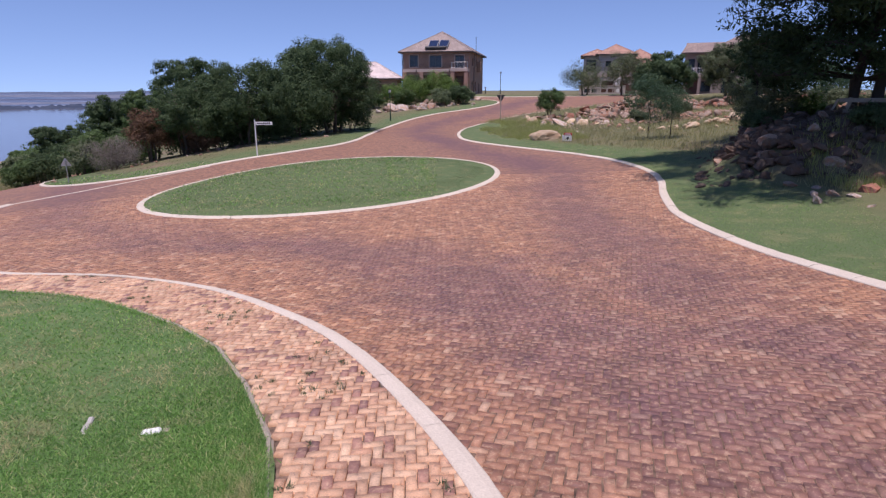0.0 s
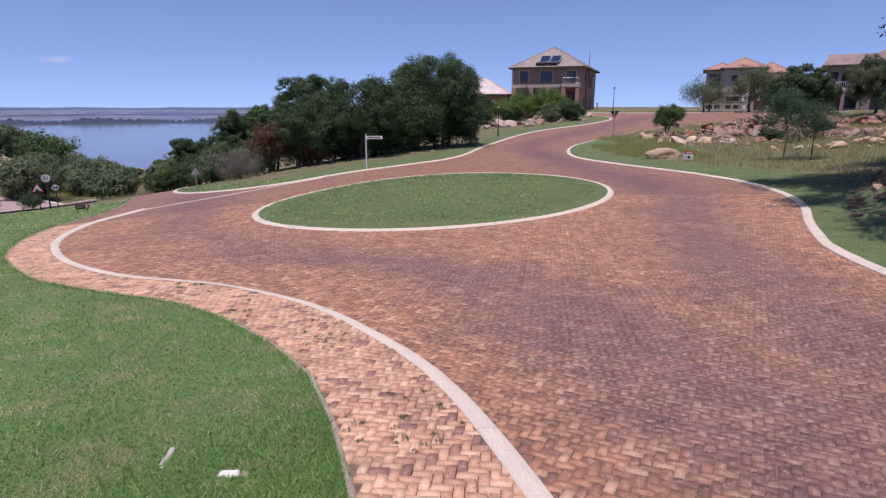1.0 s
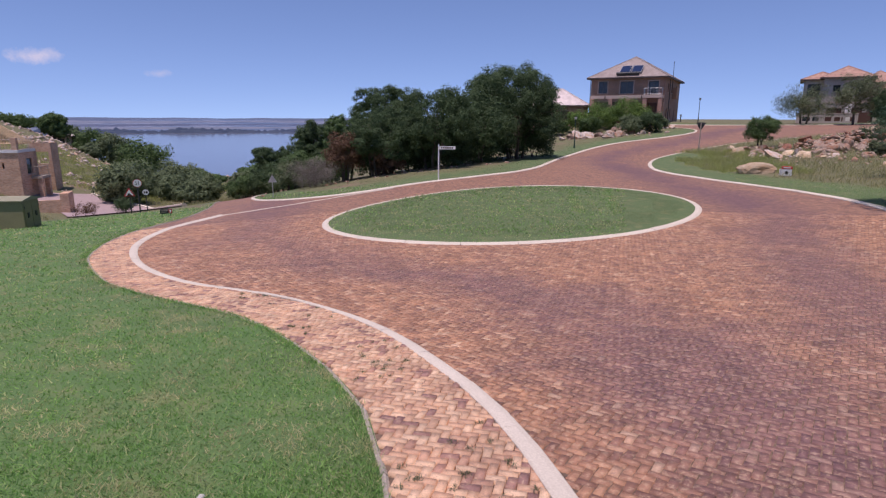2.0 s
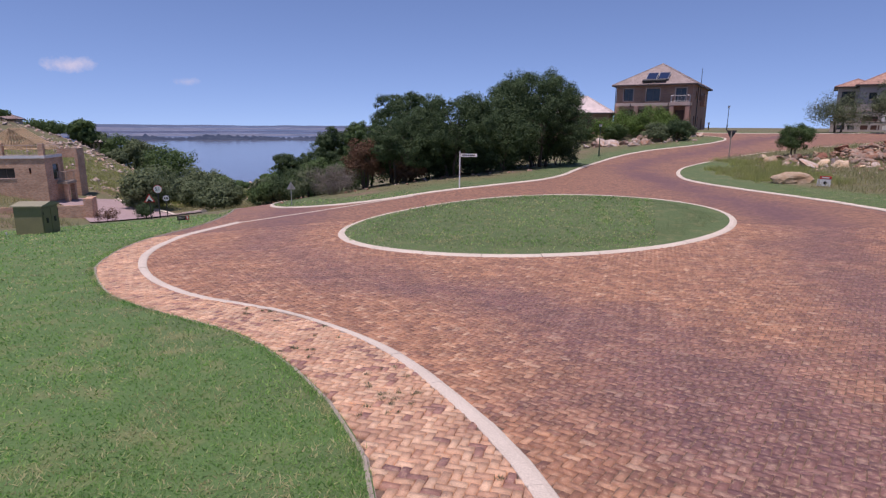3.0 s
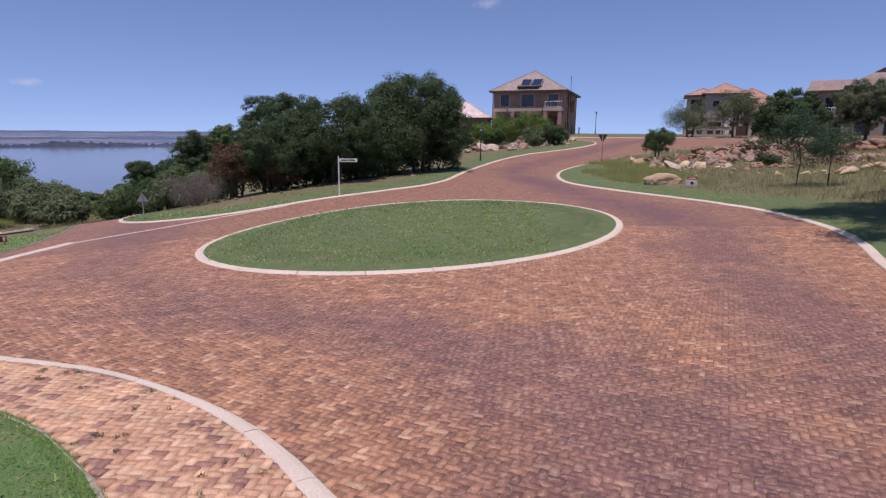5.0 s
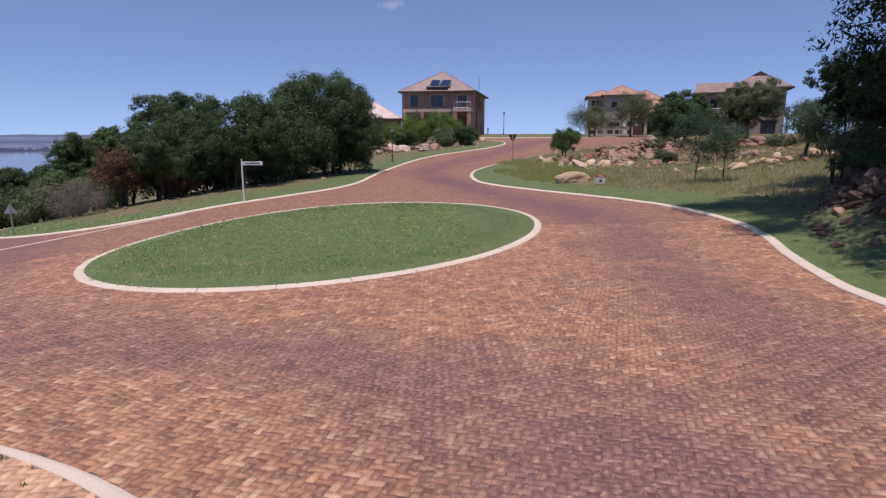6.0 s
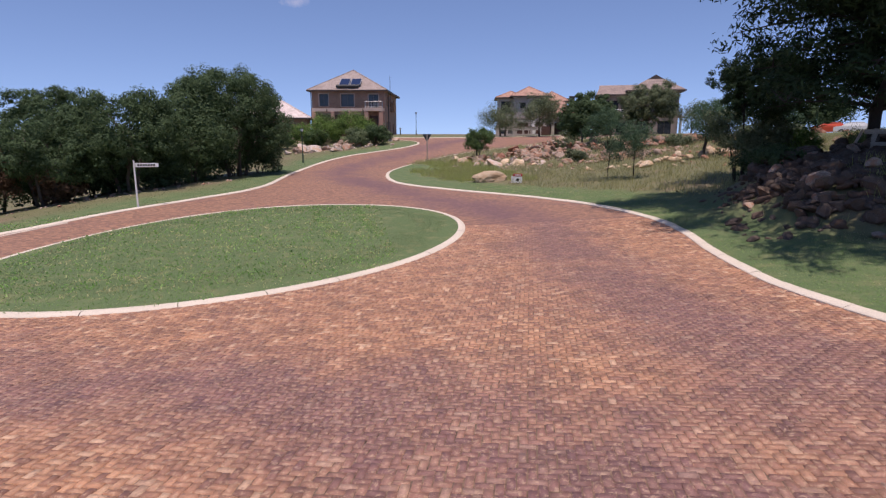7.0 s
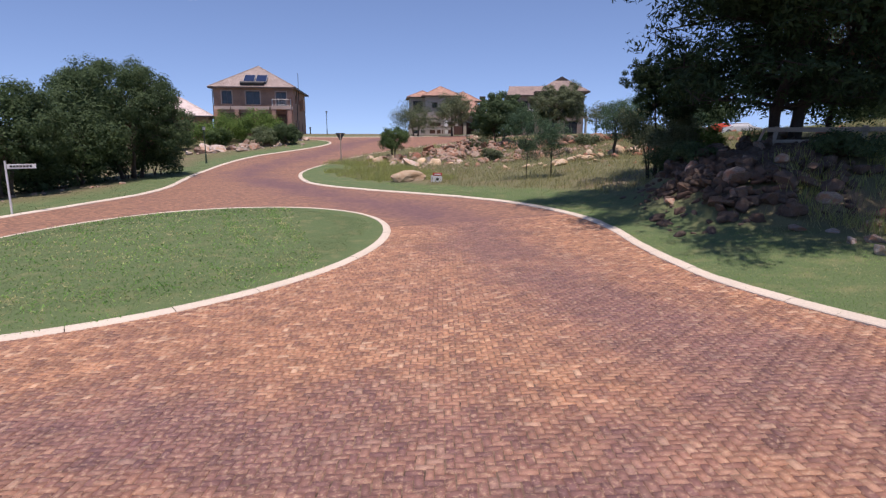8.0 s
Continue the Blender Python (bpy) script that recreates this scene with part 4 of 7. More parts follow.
def raw_house():
    """The half-built brick house on the slope: flat roof deck with rails, open timber trusses."""
    h = thing("unfinished_house", "half-built orange brick house with bare roof trusses", "house", pose(-68.6, 37.4, -7.4, 0, 0, 31))
    W, D, E = 12.5, 3.9, 6.75
    add_wall(h, pose(0, 0, 0), W, E, [(8.2, 4.8, 9.7, 5.8), (1.5, 3.6, 3.2, 4.7), (11.0, 5.2, 11.2, 5.8, "open")], M_RAW_BRICK)
    add_wall(h, pose(W, 0.25, 0, 0, 0, 90), D - 0.5, E, [(1.4, 4.5, 2.7, 6.1), (3.0, 0, 4.0, 2.2, "open")], M_RAW_BRICK)
    add_wall(h, pose(0, D - 0.25, 0, 0, 0, -90), D - 0.5, E, [], M_RAW_BRICK)
    add_wall(h, pose(W, D, 0, 0, 0, 180), W, E, [], M_RAW_BRICK)
    part("roof_deck", boxes((0, 0, E + 0.003, W, D, E + 0.22)), M_CEMENT, h)
    part("plinth", boxes((0, 0, -2.5, W, D, -0.004)), M_RAW_BRICK, h)
    railing(h, [(0.1, 0.1), (W - 0.1, 0.1), (W - 0.1, D - 0.1)], E + 0.22, 1.1, 0.45, M_BAND, name="deck_rail")
    part("deck_edge", boxes((-0.06, -0.1, E + 0.02, W + 0.06, -0.003, E + 0.3), (W + 0.003, -0.003, E + 0.02, W + 0.1, D, E + 0.3)), M_WHITE, h, "white plastered deck edge")
    for x in (0.0, 4.2, 8.4, W - 0.45):
        part("parapet_pillar", boxes((x, 0, E + 0.224, x + 0.45, 0.45, E + 1.5)), M_RAW_BRICK, h)
    for k in range(6):
        bm = bmesh.new()
        y = 0.6 + 0.55 * k
        a, b, t = (6.4, y, E + 0.9), (12.6, y, E + 0.9), (9.5, y, E + 3.0)
        for p, q in ((a, b), (a, t), (b, t), ((9.5, y, E + 0.9), t), ((7.9, y, E + 0.9), (7.9, y, E + 1.9)), ((11.1, y, E + 0.9), (11.1, y, E + 1.9)), ((7.9, y, E + 1.9), (9.5, y, E + 0.9)), ((11.1, y, E + 1.9), (9.5, y, E + 0.9)), ((8.7, y, E + 0.9), t), ((10.3, y, E + 0.9), t)):
            tube(bm, [p, q], [0.055, 0.055], 4)
        part("roof_truss", bm, M_TIMBER, h, "bare pine roof truss")
    bx = part("far_wing", wall_mesh(2.0, 6.9, 0.25, [(0.3, 4.6, 1.7, 5.9)]), M_RAW_BRICK, h)
    bx.location = (W - 1.6, D + 3.1, 0.6)
    sw = part("far_wing_side", turned(wall_mesh(1.7, 6.9, 0.25, []), pose(0, 0, 0, 0, 0, 90)), M_RAW_BRICK, h)
    sw.location = (W + 0.4, D + 3.36, 0.6)
    part("terrace_slab", boxes((W + 0.004, 2.2, 3.95, W + 1.0, D + 0.6, 4.2)), M_CEMENT, h)
    railing(h, [(W + 0.1, 2.3), (W + 0.92, 2.3), (W + 0.92, D + 0.5)], 4.2, 1.05, 0.3, M_OLD_TIMBER, name="terrace_rail")
    for y in (2.3, D + 0.1):
        part("terrace_pillar", boxes((W + 0.5, y, -2.0, W + 0.95, y + 0.45, 3.946)), M_RAW_BRICK, h)
    w = thing("boundary_wall", "low orange brick boundary wall with end pillar", "wall", pose(-52.6, 36.9, -6.2, 0, 0, 39), kind="structure")
    part("wall_panel", boxes((-5, 0, -1, 5.2, 0.25, 1.75)), M_RAW_BRICK, w)
    part("end_pillar", boxes((5.204, -0.15, -1, 5.9, 1.8, 2.35), bevel=0.02), M_RAW_BRICK, w)


brick_house()
garage_block()
plaster_house()
gabled_house()
raw_house()


# ---- street furniture ----
def post_at(name, label, x, y, category, turn=0, lean=0, group=""):
    return thing(name, label, category, pose(x, y, ground_z(x, y) + 0.04, lean, 0, turn), group)


def disc(r, thick, sides=24, y=0.0, z=0.0):
    bm = bmesh.new()
    tube(bm, [(0, y, z), (0, y - thick, z)], [r, r], sides)
    return bm


def triangle(r, thick, y=0.0, z=0.0, down=False):
    bm = bmesh.new()
    s = -1 if down else 1
    a = [(r * math.sin(2 * math.pi * k / 3), s * r * math.cos(2 * math.pi * k / 3)) for k in range(3)]
    f, b = [bm.verts.new((x, y - thick, z + h)) for x, h in a], [bm.verts.new((x, y, z + h)) for x, h in a]
    bm.faces.new(f)
    bm.faces.new(list(reversed(b)))
    for k in range(3):
        bm.faces.new((f[k], f[(k + 1) % 3], b[(k + 1) % 3], b[k]))
    bmesh.ops.bevel(bm, geom=[e for e in bm.edges if abs(e.verts[0].co.y - e.verts[1].co.y) > 1e-4], offset=0.06 * r, segments=3, affect="EDGES")
    return bm


def text_part(words, size, m, mat, owner, name="lettering"):
    cu = bpy.data.curves.new(name, "FONT")
    cu.body, cu.size, cu.align_x, cu.align_y, cu.extrude = words, size, "CENTER", "CENTER", 0.002
    tmp = new("tmp_text", cu)
    me = bpy.data.meshes.new_from_object(tmp.evaluated_get(bpy.context.evaluated_depsgraph_get()))
    bpy.data.objects.remove(tmp)
    me.materials.clear()
    me.materials.append(mat)
    me.name = name
    ob = new(name, me)
    ob.parent = owner
    ob.matrix_local = m
    return ob


def signs():
    s = post_at("speed_sign", "round white speed sign with red rim and black figures", -34.4, 35.0, "road sign", 44)
    part("post", tube(bmesh.new(), [(0, 0, -0.3), (0, 0, 2.5)], [0.05, 0.05], 10), M_DARK_STEEL, s)
    p = part("rim", disc(0.3, 0.02, 32, -0.05, 2.2), M_RED, s, "red rim")
    part("face", disc(0.27, 0.008, 32, -0.0705, 2.2), M_WHITE, s)
    text_part("51", 0.36, pose(0, -0.084, 2.2, 90), M_BLACK, s)
    s = post_at("lesser_sign", "small round white sign with red rim", -35.3, 36.6, "road sign", 44)
    part("post", tube(bmesh.new(), [(0, 0, -0.3), (0, 0, 1.75)], [0.035, 0.035], 10), M_DARK_STEEL, s)
    part("rim", disc(0.25, 0.02, 28, -0.04, 1.5), M_DARK_STEEL, s)
    part("face", disc(0.22, 0.008, 28, -0.0605, 1.5), M_WHITE, s)
    part("bar", boxes((-0.14, -0.08, 1.42, -0.04, -0.0725, 1.58), (0.02, -0.08, 1.42, 0.14, -0.0725, 1.58)), M_BLACK, s)
    s = post_at("warning_sign", "triangular white warning sign with red border", -33.9, 33.7, "road sign", 44)
    part("post", tube(bmesh.new(), [(0, 0, -0.3), (0, 0, 1.75)], [0.035, 0.035], 10), M_DARK_STEEL, s)
    part("border", triangle(0.42, 0.02, -0.04, 1.5), M_RED, s)
    part("face", triangle(0.3, 0.008, -0.0605, 1.5), M_WHITE, s)
    part("symbol", boxes((-0.16, -0.08, 1.34, 0.16, -0.0725, 1.39), (-0.11, -0.08, 1.39, 0.03, -0.0725, 1.5), (0.04, -0.08, 1.39, 0.1, -0.0725, 1.44)), M_BLACK, s)
    s = post_at("warning_sign", "triangular sign seen from its bare steel back", -22.2, 34.0, "road sign", 205)
    part("post", tube(bmesh.new(), [(0, 0, -0.3), (0, 0, 1.4)], [0.03, 0.03], 10), M_STEEL, s)
    part("plate", triangle(0.34, 0.015, -0.035, 1.2), M_STEEL, s)
    part("face", triangle(0.31, 0.006, -0.0505, 1.2), M_WHITE, s)
    s = post_at("direction_board", "small black direction board with white arrow", -24.6, 27.1, "sign", 42)
    for x in (-0.22, 0.22):
        part("leg", tube(bmesh.new(), [(x, 0, -0.2), (x, 0, 0.25)], [0.02, 0.02], 8), M_DARK_STEEL, s)
    part("board", boxes((-0.31, -0.04, 0.16, 0.31, -0.01, 0.42), bevel=0.006), M_BLACK, s)
    part("arrow_panel", boxes((0.13, -0.052, 0.18, 0.29, -0.042, 0.4)), M_RED, s)
    ar = bmesh.new()
    for f in (((-0.025, 0.2), (0.025, 0.2), (0.025, 0.31), (-0.025, 0.31)), ((-0.07, 0.31), (0.07, 0.31), (0, 0.39))):
        ar.faces.new([ar.verts.new((0.21 + a, -0.056, b)) for a, b in f])
    part("arrow", ar, M_WHITE, s)
    part("bar", boxes((-0.26, -0.05, 0.32, 0.08, -0.042, 0.35), (-0.26, -0.05, 0.24, 0.02, -0.042, 0.27)), M_CEMENT, s)
    s = post_at("street_name_sign", "white street name blade on slim white post", -11.9, 37.8, "street sign", 8, -1.5)
    part("post", tube(bmesh.new(), [(0, 0, -0.3), (0, 0, 2.35)], [0.045, 0.04], 10), M_WHITE, s)
    b = part("name_blade", boxes((0.05, -0.02, 2.02, 1.12, 0.02, 2.22), bevel=0.006), M_WHITE, s)
    part("bar", boxes(*[(0.16 + 0.12 * k, -0.027, 2.08, 0.25 + 0.12 * k, -0.022, 2.17) for k in range(7)]), M_BLACK, b)
    part("cap", tube(bmesh.new(), [(0, 0, 2.35), (0, 0, 2.38)], [0.05, 0.05], 10), M_STEEL, s)
    s = post_at("yield_sign", "yield sign seen from its dark steel back", 7.25, 64.8, "road sign", 176)
    part("post", tube(bmesh.new(), [(0, 0, -0.3), (0, 0, 2.8)], [0.055, 0.055], 10), M_OLD_TIMBER, s)
    part("plate", triangle(0.55, 0.02, -0.06, 2.56, True), M_DARK_STEEL, s)
    part("face", triangle(0.52, 0.006, -0.0805, 2.56, True), M_WHITE, s)
    part("brace", boxes((-0.3, -0.058, 2.6, 0.3, -0.02, 2.64)), M_DARK_STEEL, s)
    s = post_at("estate_board", "small white notice board with red top", 9.87, 42.7, "sign board", -22)
    for x in (-0.2, 0.2):
        part("leg", tube(bmesh.new(), [(x, 0.05, -0.25), (x, 0.05, 0.3)], [0.018, 0.018], 8), M_STEEL, s)
    part("panel", boxes((-0.29, -0.02, 0.08, 0.29, 0.02, 0.5), bevel=0.006), M_WHITE, s)
    part("panel", turned(boxes((-0.24, -0.02, 0.08, 0.24, 0.02, 0.5), bevel=0.006), pose(-0.33, 0.23, 0, 0, 0, 70)), M_WHITE, s)
    part("header", boxes((-0.3, -0.03, 0.503, 0.3, 0.03, 0.68), bevel=0.006), M_RED, s)
    part("mark", disc(0.1, 0.008, 20, -0.022, 0.28), M_BLACK, s)
    part("bar", boxes((-0.2, -0.04, 0.56, 0.2, -0.031, 0.62)), M_WHITE, s)


def lamp_post(x, y, high, mat, label):
    s = post_at("street_lamp", label, x, y, "street lamp")
    part("pole", tube(bmesh.new(), [(0, 0, -0.3), (0, 0, 0.9), (0, 0, 0.95), (0, 0, high - 0.4)], [0.09, 0.08, 0.05, 0.045], 10), mat, s)
    part("lantern", tube(bmesh.new(), [(0, 0, high - 0.4), (0, 0, high - 0.35), (0, 0, high - 0.08), (0, 0, high - 0.02), (0, 0, high)], [0.05, 0.11, 0.15, 0.2, 0.04], 10), mat, s)
    part("lens", tube(bmesh.new(), [(0, 0, high - 0.345), (0, 0, high - 0.09)], [0.12, 0.156], 10), M_WHITE, s)


signs()
lamp_post(11.8, 106.5, 3.9, M_DARK_STEEL, "dark steel street lamp on the crest")
lamp_post(9.2, 108, 1.2, M_DARK_STEEL, "short dark bollard lamp on the crest")
lamp_post(-5.4, 69.0, 3.6, M_GREEN_STEEL, "slim green lamp post on the verge")


def cabinet():
    x, y = -31.75, 24.05
    s = thing("electrical_cabinet", "olive green steel electrical kiosk with pale sloping lid", "utility box", pose(x, y, ground_z(x, y) - 0.02, 0, 0, 26))
    part("base", boxes((-0.72, -0.85, -0.5, 0.72, 0.85, 0.06)), M_CEMENT, s)
    part("body", boxes((-0.7, -0.8, 0.063, 0.7, 0.8, 1.62), bevel=0.02), M_OLIVE, s)
    lid = bmesh.new()
    v = [lid.verts.new(p) for p in ((-0.79, -0.9, 1.623), (0.79, -0.9, 1.623), (0.79, 0.9, 1.623), (-0.79, 0.9, 1.623), (-0.79, -0.9, 1.68), (0.79, -0.9, 1.68), (0.79, 0.9, 1.68), (-0.79, 0.9, 1.68), (-0.79, 0, 1.84), (0.79, 0, 1.84))]
    for f in ((0, 3, 2, 1), (0, 1, 5, 4), (2, 3, 7, 6), (4, 5, 9, 8), (6, 7, 8, 9), (0, 4, 8, 7, 3), (1, 2, 6, 9, 5)):
        lid.faces.new([v[k] for k in f])
    part("lid", lid, M_OLIVE_TOP, s)
    for k in (-1, 1):
        d = part("door", boxes((0.703, -0.74 if k < 0 else 0.02, 0.15, 0.73, -0.02 if k < 0 else 0.74, 1.5), bevel=0.008), M_OLIVE, s)
        part("handle", boxes((0.732, -0.5 if k < 0 else 0.26, 0.7, 0.77, -0.34 if k < 0 else 0.42, 0.98), bevel=0.008), M_BLACK, d)
        part("hinge", boxes((0.732, -0.73 if k < 0 else 0.69, 1.2, 0.745, -0.69 if k < 0 else 0.73, 1.34)), M_BLACK, d)
    w = post_at("survey_peg", "short white painted peg beside the kiosk", -32.6, 22.9, "peg")
    part("stake", boxes((-0.03, -0.03, -0.1, 0.03, 0.03, 0.18), bevel=0.006), M_WHITE, w)


cabinet()


def fence():
    f = thing("fence", "weathered three-rail timber fence leaning at its end", "fence", pose(0, 0, 0))
    a, b, n = Vector((17.8, 25.1, 0)), Vector((28.6, 17.6, 0)), 4
    posts = []
    for k in range(n + 1):
        p = a.lerp(b, k / n)
        z = 1.3 + 0.02 * k
        posts.append(Vector((p.x, p.y, z)))
        lean = 0.22 if k == 0 else 0.02
        bm = boxes((-0.08, -0.06, -0.6, 0.08, 0.06, 1.45), bevel=0.012)
        part("post", turned(bm, pose(p.x, p.y, z, 0, math.degrees(lean), -36)), M_OLD_TIMBER, f)
    for k in range(n):
        for h, w in ((0.4, 0.07), (0.85, 0.07), (1.3, 0.09)):
            p, q = posts[k], posts[k + 1]
            bm = bmesh.new()
            d = (q - p)
            m = Matrix.Translation((p + q) / 2 + Vector((-0.05, -0.08, h))) @ d.to_track_quat("X", "Z").to_matrix().to_4x4()
            put(bm, -d.length / 2 - 0.1, -0.025, -w, d.length / 2 + 0.1, 0.025, w, bevel=0.008)
            part("rail", turned(bm, m), M_OLD_TIMBER, f)
    bm = boxes((-0.045, -0.035, -0.6, 0.045, 0.035, 0.75), bevel=0.01)
    part("brace", turned(bm, pose(17.8 - 0.35, 25.3, 1.95, 0, 20, -36)), M_OLD_TIMBER, f)


fence()


def parked_car(x, y, turn, paint, label):
    c = thing("car", label, "car", pose(x, y, ground_z(x, y) + 0.05, 0, 0, turn))
    prof = [(-2.2, 0.35), (-2.2, 0.85), (-1.9, 0.95), (-1.45, 1.0), (-0.8, 1.42), (0.6, 1.45), (1.3, 1.0), (2.1, 0.85), (2.25, 0.6), (2.25, 0.35)]
    bm = bmesh.new()
    for s in (-0.85, 0.85):
        bm.faces.new([bm.verts.new((px, s * (0.86 if pz > 1.1 else 1.0), pz)) for px, pz in prof])
    bm.verts.ensure_lookup_table()
    n = len(prof)
    for k in range(n):
        bm.faces.new([bm.verts[i] for i in (k, (k + 1) % n, n + (k + 1) % n, n + k)])
    part("body", bm, paint, c)
    part("side_glass", boxes((-1.0, -0.76, 1.05, 0.7, -0.752, 1.36), (-1.0, 0.752, 1.05, 0.7, 0.76, 1.36)), M_PANE, c)
    for px in (-1.4, 1.4):
        for s in (-0.85, 0.85):
            w = part("wheel", tube(bmesh.new(), [(px, s - 0.1, 0.32), (px, s + 0.1, 0.32)], [0.32, 0.32], 16), M_BLACK, c)
            part("rim", tube(bmesh.new(), [(px, s - 0.11, 0.32), (px, s + 0.11, 0.32)], [0.19, 0.19], 12), M_STEEL, w)


M_ORANGE = two_scale("orange_red_car_paint", (0.5, 0.07, 0.03), (0.62, 0.1, 0.045), 30, 2.0, 0.3, relief=0.03)
parked_car(57.4, 64.0, -44, M_WHITE, "white saloon car parked on the far drive")
parked_car(56.6, 66.4, -38, M_ORANGE, "orange-red car parked beside a white one")

# ---- the lower drive by the half-built house ----
M_DRIVE = two_scale("pink_drive_pavers", (0.3, 0.21, 0.2), (0.46, 0.35, 0.33), 9, 0.4, 0.9)
low = curve_line([(-37.5, 37.2), (-42, 40.5), (-49, 45), (-55, 47.8), (-60, 49)], 1.0)
lower = []
for k, (x, y) in enumerate(low):
    d = low[min(k + 1, len(low) - 1)] - low[max(k - 1, 0)]
    d = d / np.hypot(*d)
    s = np.array([-d[1], d[0]])
    lower += [(*(low[k] + s * 4.0 * o), ground_z(*(low[k] + s * 4.0 * o)) + 0.16) for o in (-1, -0.5, 0, 0.5, 1)]
faces = [(5 * k + j, 5 * k + j + 1, 5 * k + j + 6, 5 * k + j + 5) for k in range(len(low) - 1) for j in range(4)]
tagged(new("drive", raw_mesh("drive", lower, faces, M_DRIVE, True)), "pinkish brick paved lower drive", "road", kind="structure")
kerb("drive_kerb", np.array([lower[5 * k][:2] for k in range(len(low))]), "pale concrete kerb of the lower drive", half=0.25, high=0.32, back=0.3)

# ---- trees and shrubs ----
M_BARK = two_scale("grey_bark", (0.07, 0.055, 0.045), (0.16, 0.13, 0.1), 25, 2.0, 0.95, relief=0.8, depth=0.02)
M_BARK_DARK = two_scale("dark_bark", (0.03, 0.024, 0.02), (0.075, 0.06, 0.05), 25, 2.0, 0.95, relief=0.8, depth=0.02)
L_DARK = leaf_material("dark_green_leaves", (0.042, 0.072, 0.034), (0.108, 0.165, 0.072), thin=0.42)
L_MID = leaf_material("green_leaves", (0.058, 0.104, 0.036), (0.135, 0.208, 0.078), thin=0.42)
L_BRIGHT = leaf_material("fresh_green_leaves", (0.077, 0.14, 0.0308), (0.182, 0.28, 0.07))
L_OLIVE = leaf_material("olive_grey_leaves", (0.088, 0.115, 0.06), (0.2, 0.235, 0.13), thin=0.42)
L_SAGE = leaf_material("sage_green_leaves", (0.085, 0.12, 0.06), (0.2, 0.25, 0.13), thin=0.42)
L_GREY = leaf_material("grey_dry_twigs", (0.156, 0.138, 0.114), (0.312, 0.276, 0.24))
L_BROWN = leaf_material("brown_dead_leaves", (0.0975, 0.0585, 0.0364), (0.208, 0.124, 0.0754))
L_PINE = leaf_material("blackish_needles", (0.018, 0.037, 0.018), (0.06, 0.1, 0.042), thin=0.22)
L_BLUE = leaf_material("blue_green_feather_leaves", (0.042, 0.0868, 0.049), (0.105, 0.175, 0.098))


def leaves(rng, centres, radii, n, size, slim=0.45, hollow=0.55, tuft=None):
    """Corner points and faces of n small leaves, gathered in tufts over the outer part of each lobe of a crown."""
    centres, radii = np.array(centres), np.array(radii)
    share = radii[:, 0] * radii[:, 1]
    tuft = tuft or (0.4 if len(centres) > 24 else 0.58)
    m = max(len(centres) * 10, n // 90)
    lobe = rng.choice(len(centres), m, p=share / share.sum())
    d = rng.normal(size=(m, 3)) + np.array((0, 0, 0.25))
    d /= np.linalg.norm(d, axis=1)[:, None]
    mid_ = centres[lobe] + d * radii[lobe] * (hollow + (1 - hollow) * rng.random(m) ** 0.5)[:, None]
    reach = radii[lobe].mean(axis=1) * tuft * rng.uniform(0.7, 1.35, m)
    pick = rng.choice(m, n, p=reach ** 2 / (reach ** 2).sum())
    e = rng.normal(size=(n, 3))
    e /= np.linalg.norm(e, axis=1)[:, None]
    ragged = 1 + 0.06 * np.clip(rng.normal(size=n), -2, 2.4) * (rng.random(n) < 0.5)
    c = mid_[pick] + e * (reach[pick] * (0.3 + 0.7 * rng.random(n) ** 0.5) * ragged)[:, None] * np.array((1, 1, 0.8))
    face = e * 0.85 + d[pick] * 0.4 + rng.normal(size=(n, 3)) * 0.3 + np.array((0, 0, 0.2))
    face /= np.linalg.norm(face, axis=1)[:, None]
    t = np.cross(face, rng.normal(size=(n, 3)))
    t /= np.linalg.norm(t, axis=1)[:, None]
    b = np.cross(face, t)
    s = size * rng.uniform(0.6, 1.4, n)[:, None]
    v = np.stack([c - t * s, c + b * s * slim - face * s * 0.1, c + t * s, c - b * s * slim - face * s * 0.1], 1).reshape(-1, 3)
    return v, np.arange(4 * n).reshape(-1, 4)


